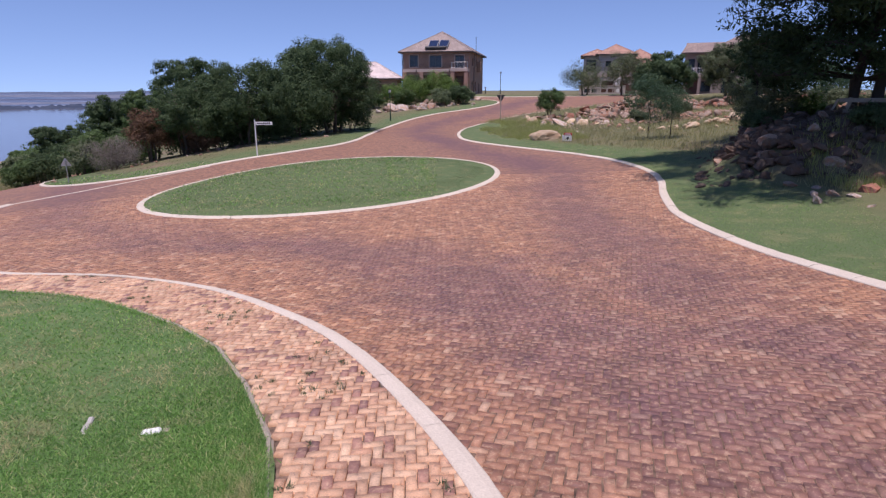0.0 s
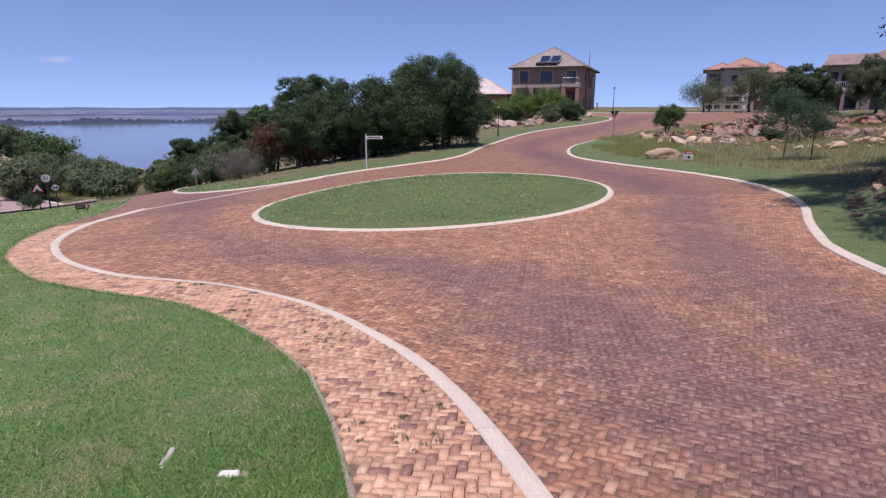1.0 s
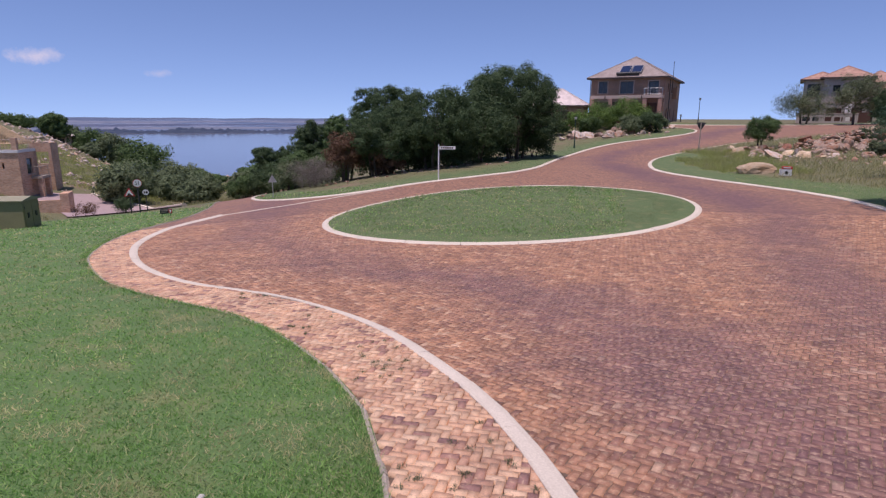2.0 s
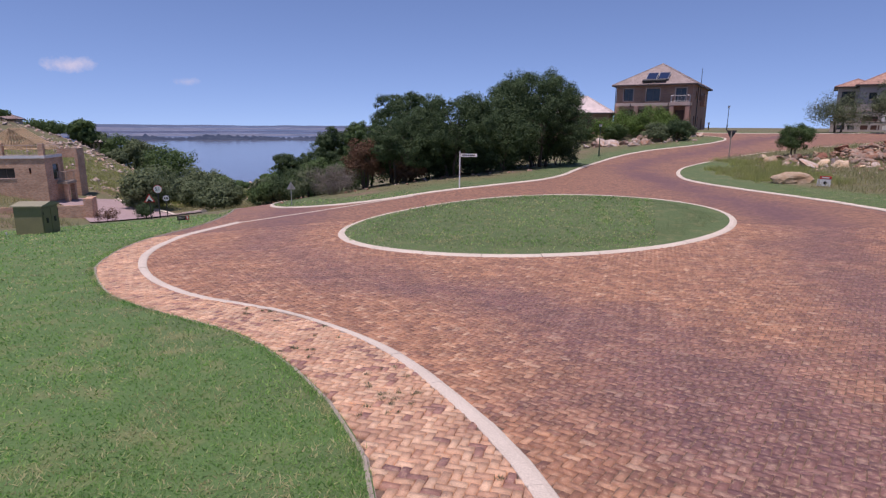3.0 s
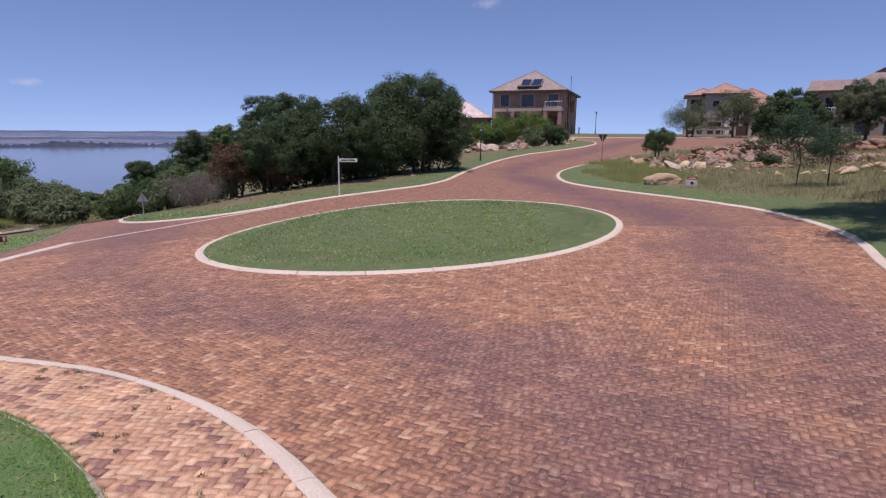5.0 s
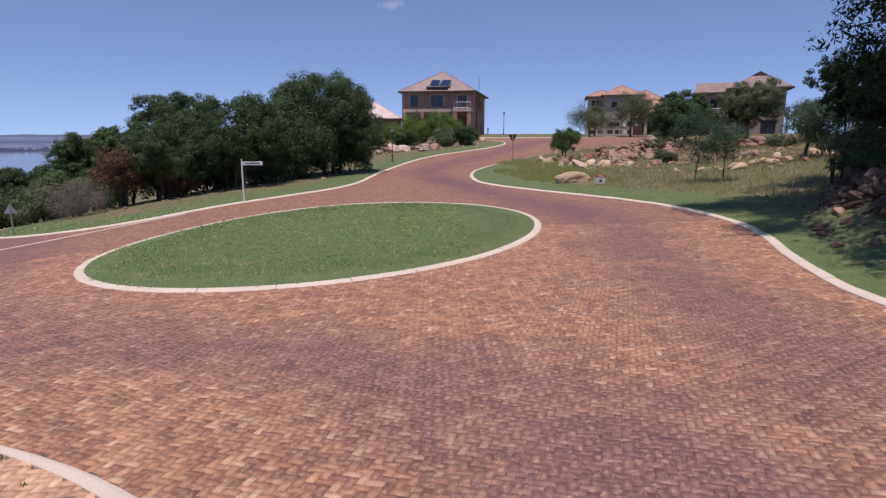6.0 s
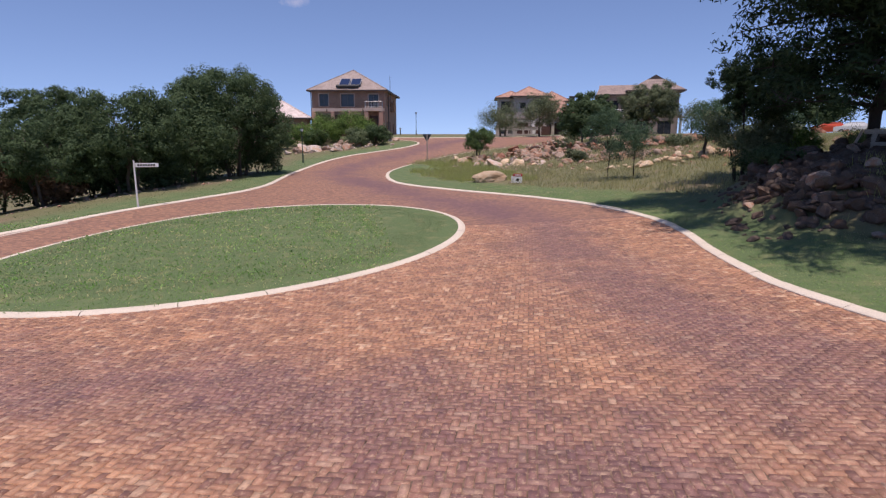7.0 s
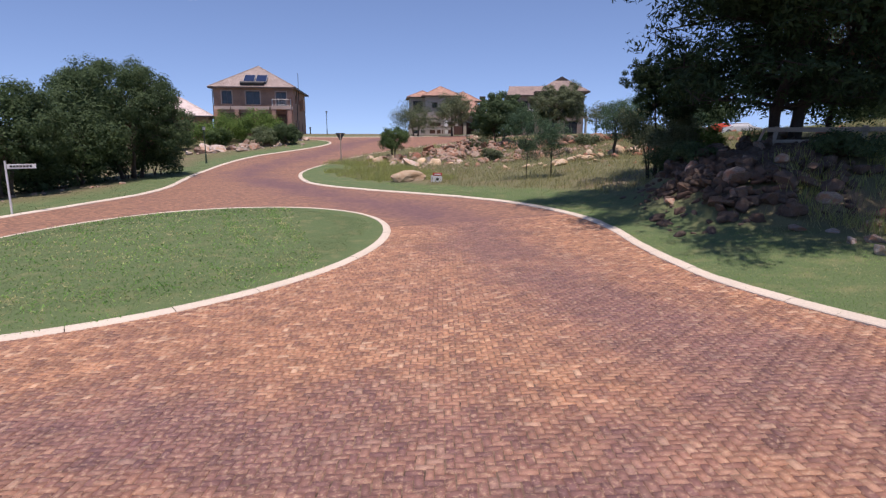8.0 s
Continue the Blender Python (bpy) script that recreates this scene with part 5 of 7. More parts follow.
def tree(name, label, x, y, high, wide, bare, mat, bark, n, size, seed, lobes=14, trunks=1, thick=None, slim=0.5, extra=(), tall_lobes=1.0, category="tree", group="", lift=0.0, lobe_size=0.3, deep=None, extra_n=0):
    """A tree: tapered, forking trunk and limbs, and a crown of leaves gathered in uneven lobes."""
    rng = np.random.default_rng(seed)
    z = ground_z(x, y) + lift
    t = thing(name, label, category, pose(x, y, z), group)
    rx, rz = wide / 2, (high - bare) / 2
    ry = (deep or wide) / 2
    cz = bare + rz
    centres, radii = [], []
    for k in range(lobes):
        a = 2 * math.pi * (k * 0.618 + 0.1 * rng.random())
        h = -0.75 + 1.55 * ((k + 0.5) / lobes)
        w = math.sqrt(max(0.05, 1 - h * h)) * rng.uniform(0.45, 0.85)
        r = lobe_size * wide * rng.uniform(0.65, 1.15)
        centres.append((rx * w * math.cos(a), ry * w * math.sin(a), cz + h * rz * 0.78))
        radii.append((r, r, min(r * rng.uniform(0.6, 0.9) * tall_lobes, rz * 0.8)))
    for ex, ey, ez, er in extra:
        centres.append((ex, ey, ez))
        radii.append((er, er, er * 0.6))
    lobes = len(centres)
    bm = bmesh.new()
    r0 = thick or (0.022 if trunks < 3 else 0.012) * high + 0.02
    n, size = int(n * 1.7), size * 0.7
    for q in range(trunks):
        a = 2 * math.pi * q / max(1, trunks) + rng.random()
        o = 0.0 if trunks == 1 else 0.06 * wide
        p = [(o * math.cos(a), o * math.sin(a), -0.3)]
        for u in (0.3, 0.6, 1.0):
            p.append((p[0][0] + u * (0.09 * wide * math.cos(a) * (trunks > 1)) + 0.05 * rng.normal(), p[0][1] + u * (0.09 * wide * math.sin(a) * (trunks > 1)) + 0.05 * rng.normal(), u * (bare + rz * 0.8)))
        tube(bm, p, [r0 * 1.25, r0, r0 * 0.8, r0 * 0.45], 8)
        for k in range(q, lobes, trunks):
            c = centres[k]
            s = min(0.92, max(0.3, (c[2] - rz * 0.55) / (bare + rz * 0.8)))
            b = Vector(p[1]).lerp(Vector(p[3]), s)
            e = Vector(c)
            m = b.lerp(e, 0.5) + Vector((0, 0, 0.08 * high))
            tube(bm, [b, m, e], [r0 * 0.38, r0 * 0.24, r0 * 0.08], 5)
    part("trunk", bm, bark, t, smooth_faces=True)
    v, f = leaves(rng, centres, radii, n, size, slim)
    if extra_n:
        w, g = leaves(rng, centres[-len(extra):], radii[-len(extra):], extra_n, size * 1.2, 0.5)
        v, f = np.vstack([v, w]), np.vstack([f, g + len(v)])
    keep = v[:, 2].reshape(-1, 4).min(axis=1) > 0.02
    cr = new("crown", raw_mesh("crown", v, f[keep], mat))
    cr.parent = t
    return t



def plant(name, label, x, y, top, *rest, **kw):
    """A tree or shrub whose crown reaches the height top."""
    return tree(name, label, x, y, max(0.8, top - ground_z(x, y)), *rest, **kw)


VERGE = "trees along the lake side verge"
plant("tree", "large dense dark green tree with short multiple trunks", -10.0, 56.6, 8.5, 10.0, 0.2, L_DARK, M_BARK, 54000, 0.115, 11, lobes=58, trunks=4, group=VERGE, lobe_size=0.16)
plant("tree", "dark green spreading tree on bare multiple stems", -15.2, 46.6, 5.9, 7.4, 0.4, L_DARK, M_BARK, 34000, 0.105, 12, lobes=40, trunks=4, group=VERGE, lobe_size=0.175)
plant("tree", "tall dark green tree rising behind the verge trees", -22.8, 54.4, 6.7, 5.6, 2.2, L_DARK, M_BARK, 18000, 0.12, 13, lobes=26, group=VERGE, lobe_size=0.2)
plant("tree", "green spreading tree on several thin stems", -19.0, 44.2, 4.1, 7.2, 0.4, L_DARK, M_BARK, 27000, 0.1, 14, lobes=38, trunks=5, group=VERGE, lobe_size=0.16)
plant("tree", "dark green tree filling the verge belt", -12.6, 51.5, 5.2, 5.6, 0.8, L_DARK, M_BARK, 13000, 0.15, 19, lobes=16, trunks=3, group=VERGE)
plant("shrub", "brown half-dead leafy shrub", -20.9, 41.9, 2.3, 2.8, 0.5, L_BROWN, M_BARK, 6500, 0.09, 15, lobes=10, trunks=3, category="shrub", group=VERGE)
plant("tree", "green tree at the end of the verge belt", -28.2, 50.6, 3.2, 5.2, 0.9, L_DARK, M_BARK, 17000, 0.115, 16, lobes=28, lobe_size=0.18, trunks=3, group=VERGE)
plant("tree", "green tree among the verge belt", -23.5, 47.6, 3.4, 4.6, 0.9, L_MID, M_BARK, 15000, 0.115, 17, lobes=26, lobe_size=0.18, trunks=3, group=VERGE)
plant("shrub", "grey leafless twiggy shrub", -22.7, 40.2, -0.1, 3.0, 0.2, L_GREY, M_BARK, 8000, 0.09, 18, lobes=12, trunks=4, slim=0.12, category="shrub", group=VERGE)
plant("tree", "bright green rounded tree below the verge", -36.8, 56.2, 0.3, 5.2, 0.6, L_DARK, M_BARK, 17000, 0.12, 21, lobes=28, lobe_size=0.18, trunks=2, group=VERGE)
for k, (x, y, top, w, m) in enumerate(((-31.5, 53, -0.9, 4.0, L_MID), (-26.4, 44.5, -0.4, 3.2, L_MID), (-17.6, 49.5, 3.6, 5.0, L_DARK), (-30, 56, 1.0, 6, L_DARK), (-40.2, 60.5, -2.4, 4.2, L_MID), (-43.0, 63.5, -3.4, 3.6, L_OLIVE))):
    plant("tree", "leafy green tree in the belt below the street", x, y, top, w, 0.5, m, M_BARK, 9000, 0.14, 60 + k, lobes=13, trunks=3, group=VERGE)

# added low shrubs that stand in for the dark shade under the crowns
for k, (x, y, top, w, m) in enumerate(((-12.5, 55.5, 1.6, 3.4, L_DARK), (-15.5, 51.5, 1.4, 3.6, L_MID), (-17.8, 48.4, 1.0, 3.4, L_DARK), (-20.6, 46.6, 0.6, 3.4, L_DARK), (-23.4, 44.6, 0.2, 3.2, L_MID), (-26.2, 42.6, -0.5, 3.0, L_OLIVE), (-8.6, 59.5, 1.8, 3.2, L_DARK), (-28.6, 45.5, -0.8, 3.6, L_DARK), (-14.2, 48.2, 0.9, 2.6, L_DARK), (-18.6, 44.9, 0.2, 2.4, L_BROWN), (-12.8, 52.6, 1.6, 3.4, L_DARK), (-13.4, 49.6, 1.2, 3.0, L_DARK), (-16.4, 46.9, 0.6, 2.8, L_DARK), (-10.4, 57.6, 1.8, 3.2, L_DARK), (-36.6, 53.5, -2.6, 3.0, L_DARK), (-38.5, 52.5, -3.2, 2.6, L_MID))):
    plant("shrub", "added undergrowth shrub filling in the shade beneath the verge trees", x, y, top, w, 0.05, m, M_BARK, 2800, 0.13, 220 + k, lobes=9, trunks=3, category="shrub", group="undergrowth of the verge trees")

VALLEY = "trees and bushes on the slope to the lake"
for k, (x, y, top, w, m) in enumerate((
        (-52.0, 51.0, -2.4, 5.2, L_SAGE), (-51.5, 58.5, -4.0, 5.2, L_SAGE), (-53.4, 64.7, -4.6, 3.8, L_MID), (-45.2, 54.5, -3.9, 4.2, L_SAGE), (-45.0, 62.6, -3.9, 3.6, L_SAGE),
        (-49.6, 72.6, -4.2, 5.6, L_MID), (-57, 60, -4.4, 4.6, L_SAGE), (-62, 70, -4.0, 6.0, L_SAGE), (-78.2, 81.1, -1.0, 7.5, L_MID), (-88.8, 84.5, -0.2, 5.0, L_SAGE), (-98.5, 88.7, 1.0, 6.5, L_MID),
        (-94.4, 78.1, 3.7, 3.6, L_MID), (-97.2, 79.5, 3.0, 3.0, L_MID), (-121.7, 91.7, 3.0, 7, L_MID), (-106, 91, 0.9, 5, L_SAGE), (-73, 86, -6.6, 4, L_MID), (-66, 92, -6.4, 3.0, L_MID), (-82, 96, -7.6, 5, L_MID),
        (-58, 84, -6.0, 6.0, L_SAGE), (-62.5, 78, -6.4, 3.5, L_MID), (-66.5, 64, -4.8, 3.4, L_SAGE), (-88, 79, -1.9, 2.6, L_SAGE), (-130, 80, 5, 8, L_MID), (-106, 70, 3, 6, L_MID), (-54, 52, -4.6, 3.4, L_SAGE))):
    plant("tree", "rounded bushy tree on the slope to the lake", x, y, top, w, 0.3, m, M_BARK, 3900, 0.18 + 0.001 * math.hypot(x, y), 80 + k, lobes=13, trunks=2, group=VALLEY)
plant("shrub", "clipped round dark green shrub behind a sign", -37.4, 36.6, -3.1, 1.4, 0.05, L_DARK, M_BARK, 3500, 0.05, 120, lobes=10, category="shrub", lobe_size=0.36)
plant("shrub", "small purple-brown aloe-like shrub on the lower drive edge", -41.6, 36.6, -4.0, 1.6, 0.2, L_BROWN, M_BARK, 700, 0.12, 121, lobes=7, slim=0.2, category="shrub")

# ---- the big dark tree over the rock bank, and its neighbours ----
def evergreen(x, y, high, seed, limbs, longest, n, size):
    """A broad evergreen: two dark trunks, long bare limbs in tiers, and flat pads of needles along their outer halves."""
    rng = np.random.default_rng(seed)
    t = thing("tree", "tall blackish evergreen tree with two bare trunks", "tree", pose(x, y, 1.2))
    tops = [((-0.25, 0.15, -0.4), (-0.3, 0.2, 2.2), (-1.1, -2.0, 6.0), (-1.6, -5.4, high - 1.2)), ((0.35, -0.15, -0.4), (0.55, -0.2, 2.2), (0.9, -2.6, 6.0), (1.6, -6.0, high - 2.0))]
    for p in tops:
        part("trunk", tube(bmesh.new(), p, [0.3, 0.23, 0.18, 0.06], 10), M_BARK_DARK, t, smooth_faces=True)
    bm, centres, radii = bmesh.new(), [], []
    for k in range(limbs):
        f = (k + 0.5) / limbs
        a = 2.39996 * k + rng.normal(0, 0.2)
        z0 = 1.8 + (high - 3.3) * f ** 1.1
        q = tops[k % 2]
        base = Vector(q[1]).lerp(Vector(q[2]), min(1.0, max(0.0, (z0 - 2.2) / 3.8))) if z0 < 6 else Vector(q[2]).lerp(Vector(q[3]), min(1.0, (z0 - 6) / (high - 7.2)))
        long = longest * float(np.interp(z0, (1.8, 3.8, 6.3, 7.2, 10.0, 13.6), (0.46, 0.5, 0.55, 0.98, 1.0, 0.35))) * rng.uniform(0.82, 1.04)
        rise = long * rng.uniform(0.0, 0.12) + (0.1 if f < 0.35 else 0.5)
        way = Vector((math.cos(a), math.sin(a), 0))
        m, e = base + way * long * 0.5 + Vector((0, 0, rise)), base + way * long + Vector((0, 0, rise * (0.4 if f < 0.35 else 0.9)))
        tube(bm, [base, m, e], [0.085, 0.055, 0.015], 5)
        side = Vector((-way.y, way.x, 0))
        for u in np.arange(0.45 if f < 0.3 else 0.3, 1.04, 0.95 / long):
            p = base.lerp(m, u / 0.5) if u < 0.5 else m.lerp(e, (u - 0.5) / 0.5)
            spread_ = 0.2 * long * math.sin(math.pi * min(1.0, u * 0.85)) + 0.35
            for _ in range(2 if f < 0.35 else 3):
                o = p + side * rng.uniform(-1, 1) * spread_ + Vector((0, 0, rng.uniform(-0.3, 0.5)))
                r = rng.uniform(0.65, 1.2) * (1.0 if f < 0.35 else 1.2)
                centres.append(tuple(o))
                radii.append((r, r, r * rng.uniform(0.45, 0.7)))
                tube(bm, [p, o], [0.03, 0.01], 4)
    part("limb", bm, M_BARK_DARK, t)
    v, f = leaves(rng, centres, radii, n, size, 0.26, 0.3, 0.5)
    cr = new("crown", raw_mesh("crown", v, f, L_PINE))
    cr.parent = t
    return t


evergreen(18.9, 25.4, 15.5, 31, 78, 10.4, 300000, 0.135)
plant("tree", "blackish evergreen tree beside the rock bank", 18.0, 31.2, 6.6, 4.6, 2.4, L_PINE, M_BARK_DARK, 26000, 0.09, 36, lobes=30, trunks=3, thick=0.05, lobe_size=0.15, slim=0.35)
plant("tree", "small olive green tree with thin multiple stems", 17.5, 31.4, 3.9, 3.8, 0.9, L_OLIVE, M_BARK_DARK, 6500, 0.085, 32, lobes=14, trunks=5, thick=0.045, lobe_size=0.2)
plant("tree", "evergreen tree with rust-brown dying needles", 25.4, 24.6, 9.5, 8.4, 3.0, L_BROWN, M_BARK_DARK, 16000, 0.15, 33, lobes=22, lobe_size=0.2, slim=0.25)
plant("tree", "dark evergreen tree behind the fence", 32, 24, 10.5, 8.5, 0.9, L_PINE, M_BARK_DARK, 9000, 0.22, 34, lobes=22)
plant("tree", "dark evergreen tree behind the fence", 29.5, 31.5, 8.5, 6.5, 0.9, L_DARK, M_BARK_DARK, 7000, 0.17, 38, lobes=16)
plant("tree", "slim olive-green tree in the veld", 24.4, 44.1, 5.3, 2.4, 0.8, L_BLUE, M_BARK_DARK, 4000, 0.1, 35, lobes=9, slim=0.25)
plant("shrub", "light green bush on top of the rock bank", 20.0, 30.6, 2.9, 2.1, 0.2, L_BRIGHT, M_BARK, 5000, 0.08, 37, lobes=10, category="shrub")
for k, (x, y, top, w) in enumerate(((14.6, 25.6, 0.9, 1.6), (16.6, 20.9, 1.5, 1.9), (22.5, 22.5, 2.2, 2.0), (17.2, 30.4, 1.9, 1.8), (24, 31, 2.7, 2.2))):
    plant("shrub", "low dark shrub growing among rocks", x, y, top, w, 0.1, L_DARK, M_BARK_DARK, 2600, 0.07, 140 + k, lobes=8, category="shrub", group="shrubs on the rock bank")
for k, (x, y, top, w) in enumerate(((14.9, 40.0, 4.1, 2.7), (16.0, 38.8, 3.3, 2.1))):
    plant("sapling", "young feathery blue-green tree on a thin stem", x, y, top, w, 1.1, L_BLUE, M_BARK_DARK, 4200, 0.085, 40 + k, lobes=10, slim=0.22, thick=0.04, group="saplings in the veld", tall_lobes=1.3)

# ---- trees in front of the far houses ----
plant("tree", "dense rounded dark green tree before a house", 28.4, 73.0, 7.8, 7.6, 0.3, L_DARK, M_BARK, 22000, 0.15, 50, lobes=40, lobe_size=0.17, trunks=3)
plant("tree", "feathery olive-green thorn tree before a house", 37.3, 75.0, 9.4, 7.4, 1.0, L_OLIVE, M_BARK, 24000, 0.14, 51, lobes=34, slim=0.35, lobe_size=0.17)
plant("tree", "spindly grey-green thorn tree before a house", 25.9, 101.6, 7.2, 7.0, 1.2, L_OLIVE, M_BARK, 5000, 0.2, 52, lobes=13, slim=0.25, trunks=2)
plant("tree", "grey-green thorn tree before a house", 31.8, 99.6, 8.5, 6.0, 2.4, L_OLIVE, M_BARK, 5500, 0.2, 53, lobes=13, slim=0.3)
plant("tree", "thin sparse thorn tree against the sky", 51.2, 86.4, 7.4, 4.2, 1.4, L_OLIVE, M_BARK, 2200, 0.18, 54, lobes=9, slim=0.25)
plant("tree", "small rounded green tree at the street corner", 13.2, 66.8, 3.6, 3.0, 0.45, L_MID, M_BARK_DARK, 7500, 0.09, 55, lobes=20, trunks=2, thick=0.07, lobe_size=0.2)
plant("tree", "dark tree far behind the veld", 42, 66, 6.6, 4.6, 1.0, L_BLUE, M_BARK, 5500, 0.16, 56, lobes=12, slim=0.3)
plant("tree", "feathery tree at the edge of the veld", 31.0, 44.5, 4.6, 3.4, 0.6, L_BLUE, M_BARK, 4500, 0.12, 57, lobes=10, slim=0.3)
plant("tree", "dark green tree far beyond the veld", 62, 74, 7.0, 6, 0.8, L_DARK, M_BARK, 5500, 0.2, 58, lobes=12)
plant("tree", "dark green tree on the far field", 74, 60, 7.4, 7, 0.8, L_DARK, M_BARK, 5500, 0.2, 59, lobes=12)
GARDEN = "garden shrubs before the brick house"
for k, (x, y, top, w, m, lab) in enumerate((
        (0.2, 89.6, 5.3, 5.6, L_BRIGHT, "bright green garden shrub"), (-3.6, 88.0, 5.0, 5.4, L_BRIGHT, "tall light green garden shrub"), (3.3, 83.6, 3.5, 3.8, L_DARK, "dark green garden shrub near the kerb"), (-2.4, 91.6, 5.2, 4.4, L_MID, "green garden shrub"),
        (2.2, 90.2, 4.4, 3.6, L_BRIGHT, "bright green garden shrub"), (-6.4, 86.8, 3.8, 4.0, L_BRIGHT, "light green garden shrub"), (0.7, 83.0, 3.1, 3.4, L_SAGE, "silver-grey twiggy garden shrub"), (-9, 84.6, 3.0, 3.4, L_MID, "green garden shrub"), (-4.6, 85.6, 3.2, 2.6, L_MID, "green garden shrub"), (4.9, 88.6, 3.0, 2.2, L_SAGE, "sage green garden shrub"))):
    plant("shrub", lab + " among boulders", x, y, top, w, 0.1, m, M_BARK, 4600, 0.14, 160 + k, lobes=16, category="shrub", group=GARDEN, slim=0.35, lobe_size=0.19, tall_lobes=1.4)
for k, (x, y, top, w) in enumerate(((23.5, 70, 2.0, 2.6), (29.2, 80.3, 3.2, 3.0), (20, 57, 1.0, 1.6), (33, 61, 2.4, 2.2), (28.7, 40.6, 3.0, 2.6), (38, 57, 3.4, 2.6), (26.5, 62, 1.8, 1.8))):
    plant("shrub", "olive green bush between boulders in the veld", x, y, top, w, 0.1, L_OLIVE, M_BARK, 2600, 0.12, 180 + k, lobes=8, category="shrub", group="bushes in the veld")

# ---- rocks ----
def rock_material(name, dark, light, rust):
    m, n, l, b = material(name, 0.9)
    co = n.new("ShaderNodeTexCoord").outputs["Object"]
    own = n.new("ShaderNodeObjectInfo").outputs["Random"]
    fine, wide = noise_node(n, l, 9, 6, 0.7, co), noise_node(n, l, 1.7, 3, 0.6, co)
    c = ramp(n, l, fine, ((0.36, dark), (0.64, light)))
    c = mix(n, l, ramp(n, l, wide, ((0.46, (0, 0, 0)), (0.6, (0.9, 0.9, 0.9)))), c, rust)
    c = mix(n, l, 0.45, c, mix(n, l, 1.0, c, ramp(n, l, own, ((0.0, (0.55, 0.5, 0.48)), (1.0, (1.5, 1.5, 1.5)))), "MULTIPLY"))
    l.new(c, b.inputs["Base Color"])
    bump(n, l, b, fine, 0.7, 0.05)
    return m


M_ROCK = rock_material("veld_rock", (0.2, 0.14, 0.105), (0.45, 0.35, 0.27), (0.34, 0.17, 0.1))
M_PALE_ROCK = rock_material("pale_rock", (0.36, 0.29, 0.24), (0.62, 0.54, 0.47), (0.46, 0.3, 0.2))
M_OCHRE_ROCK = rock_material("ochre_rock", (0.42, 0.31, 0.2), (0.64, 0.52, 0.37), (0.5, 0.34, 0.2))
M_RED_ROCK = rock_material("red_rock", (0.2, 0.09, 0.06), (0.4, 0.2, 0.13), (0.3, 0.11, 0.065))
# brown rock, darkened so that part of the bank's deep shade is in the colour
M_SHADED_ROCK = rock_material("bank_rock", (0.062, 0.044, 0.032), (0.16, 0.118, 0.09), (0.12, 0.072, 0.047))


def rock_shape(seed, blocky, fine=3):
    """An angular boulder of about unit radius."""
    rnd = random.Random(seed)
    bm = bmesh.new()
    bmesh.ops.create_icosphere(bm, subdivisions=fine, radius=1.0)
    off = Vector((rnd.uniform(-50, 50), rnd.uniform(-50, 50), rnd.uniform(-50, 50)))
    cuts = [(Vector((rnd.gauss(0, 1), rnd.gauss(0, 1), rnd.gauss(0, 0.8))).normalized(), rnd.uniform(0.4, 0.75)) for _ in range(blocky)]
    for v in bm.verts:
        d = v.co.copy()
        p = d * (1 + 0.3 * noise.noise(d * 1.3 + off) + 0.12 * noise.noise(d * 3.2 + off))
        for q, h in cuts:
            over = p.dot(q) - h
            if over > 0:
                p -= q * over * 0.96
        v.co = p + d * 0.05 * noise.noise(d * 6 + off)
    bmesh.ops.recalc_face_normals(bm, faces=bm.faces)
    return bm


def rock_mesh(mat, seed, blocky):
    bm = rock_shape(seed, blocky)
    me = bpy.data.meshes.new("rock")
    bm.to_mesh(me)
    bm.free()
    me.materials.append(mat)
    return me


ROCKS = {m.name: [rock_mesh(m, 7 * k + len(m.name), 9 + k) for k in range(6)] for m in (M_ROCK, M_PALE_ROCK, M_OCHRE_ROCK, M_RED_ROCK, M_SHADED_ROCK)}
COARSE = []
for k in range(6):
    bm = rock_shape(300 + k, 8, 2)
    bm.verts.ensure_lookup_table()
    bm.verts.index_update()
    COARSE.append((np.array([tuple(v.co) for v in bm.verts]), np.array([[v.index for v in f.verts] for f in bm.faces])))
    bm.free()
rock_rng = random.Random(5)


def rock_pose(x, y, size, flat, up, long):
    sx, sy, sz = size * rock_rng.uniform(0.8, 1.2) * long, size * rock_rng.uniform(0.7, 1.1), size * flat * rock_rng.uniform(0.75, 1.2)
    z = ground_z(x, y) + 0.05 + sz * 0.25 + up
    return pose(x, y, z, rock_rng.uniform(-25, 25), rock_rng.uniform(-25, 25), rock_rng.uniform(0, 360)) @ Matrix.Diagonal((sx, sy, sz, 1))


def rock(x, y, size, mat, label, group, flat=0.65, up=0.0, long=1.0):
    ob = new("rock", ROCKS[mat.name][rock_rng.randrange(6)])
    ob.matrix_world = rock_pose(x, y, size, flat, up, long)
    return tagged(ob, label, "rock", group)


def spots(count, x, y, sx, sy, turn, heap):
    a = radians(turn)
    for _ in range(count):
        u, w = max(-2, min(2, rock_rng.gauss(0, 1))) * sx, max(-2, min(2, rock_rng.gauss(0, 1))) * sy
        px, py = x + u * math.cos(a) - w * math.sin(a), y + u * math.sin(a) + w * math.cos(a)
        if not paved(np.array([px]), np.array([py]))[0]:
            yield px, py, heap * max(0, 1 - math.hypot(u / (2 * sx), w / (2 * sy))) * rock_rng.uniform(0.4, 1.0)


def scatter(count, x, y, sx, sy, turn, lo, hi, mats, label, group, flat=0.65, heap=0.0):
    for px, py, up in spots(count, x, y, sx, sy, turn, heap):
        rock(px, py, lo + (hi - lo) * rock_rng.random() ** 2, rock_rng.choice(mats), label, group, flat, up)


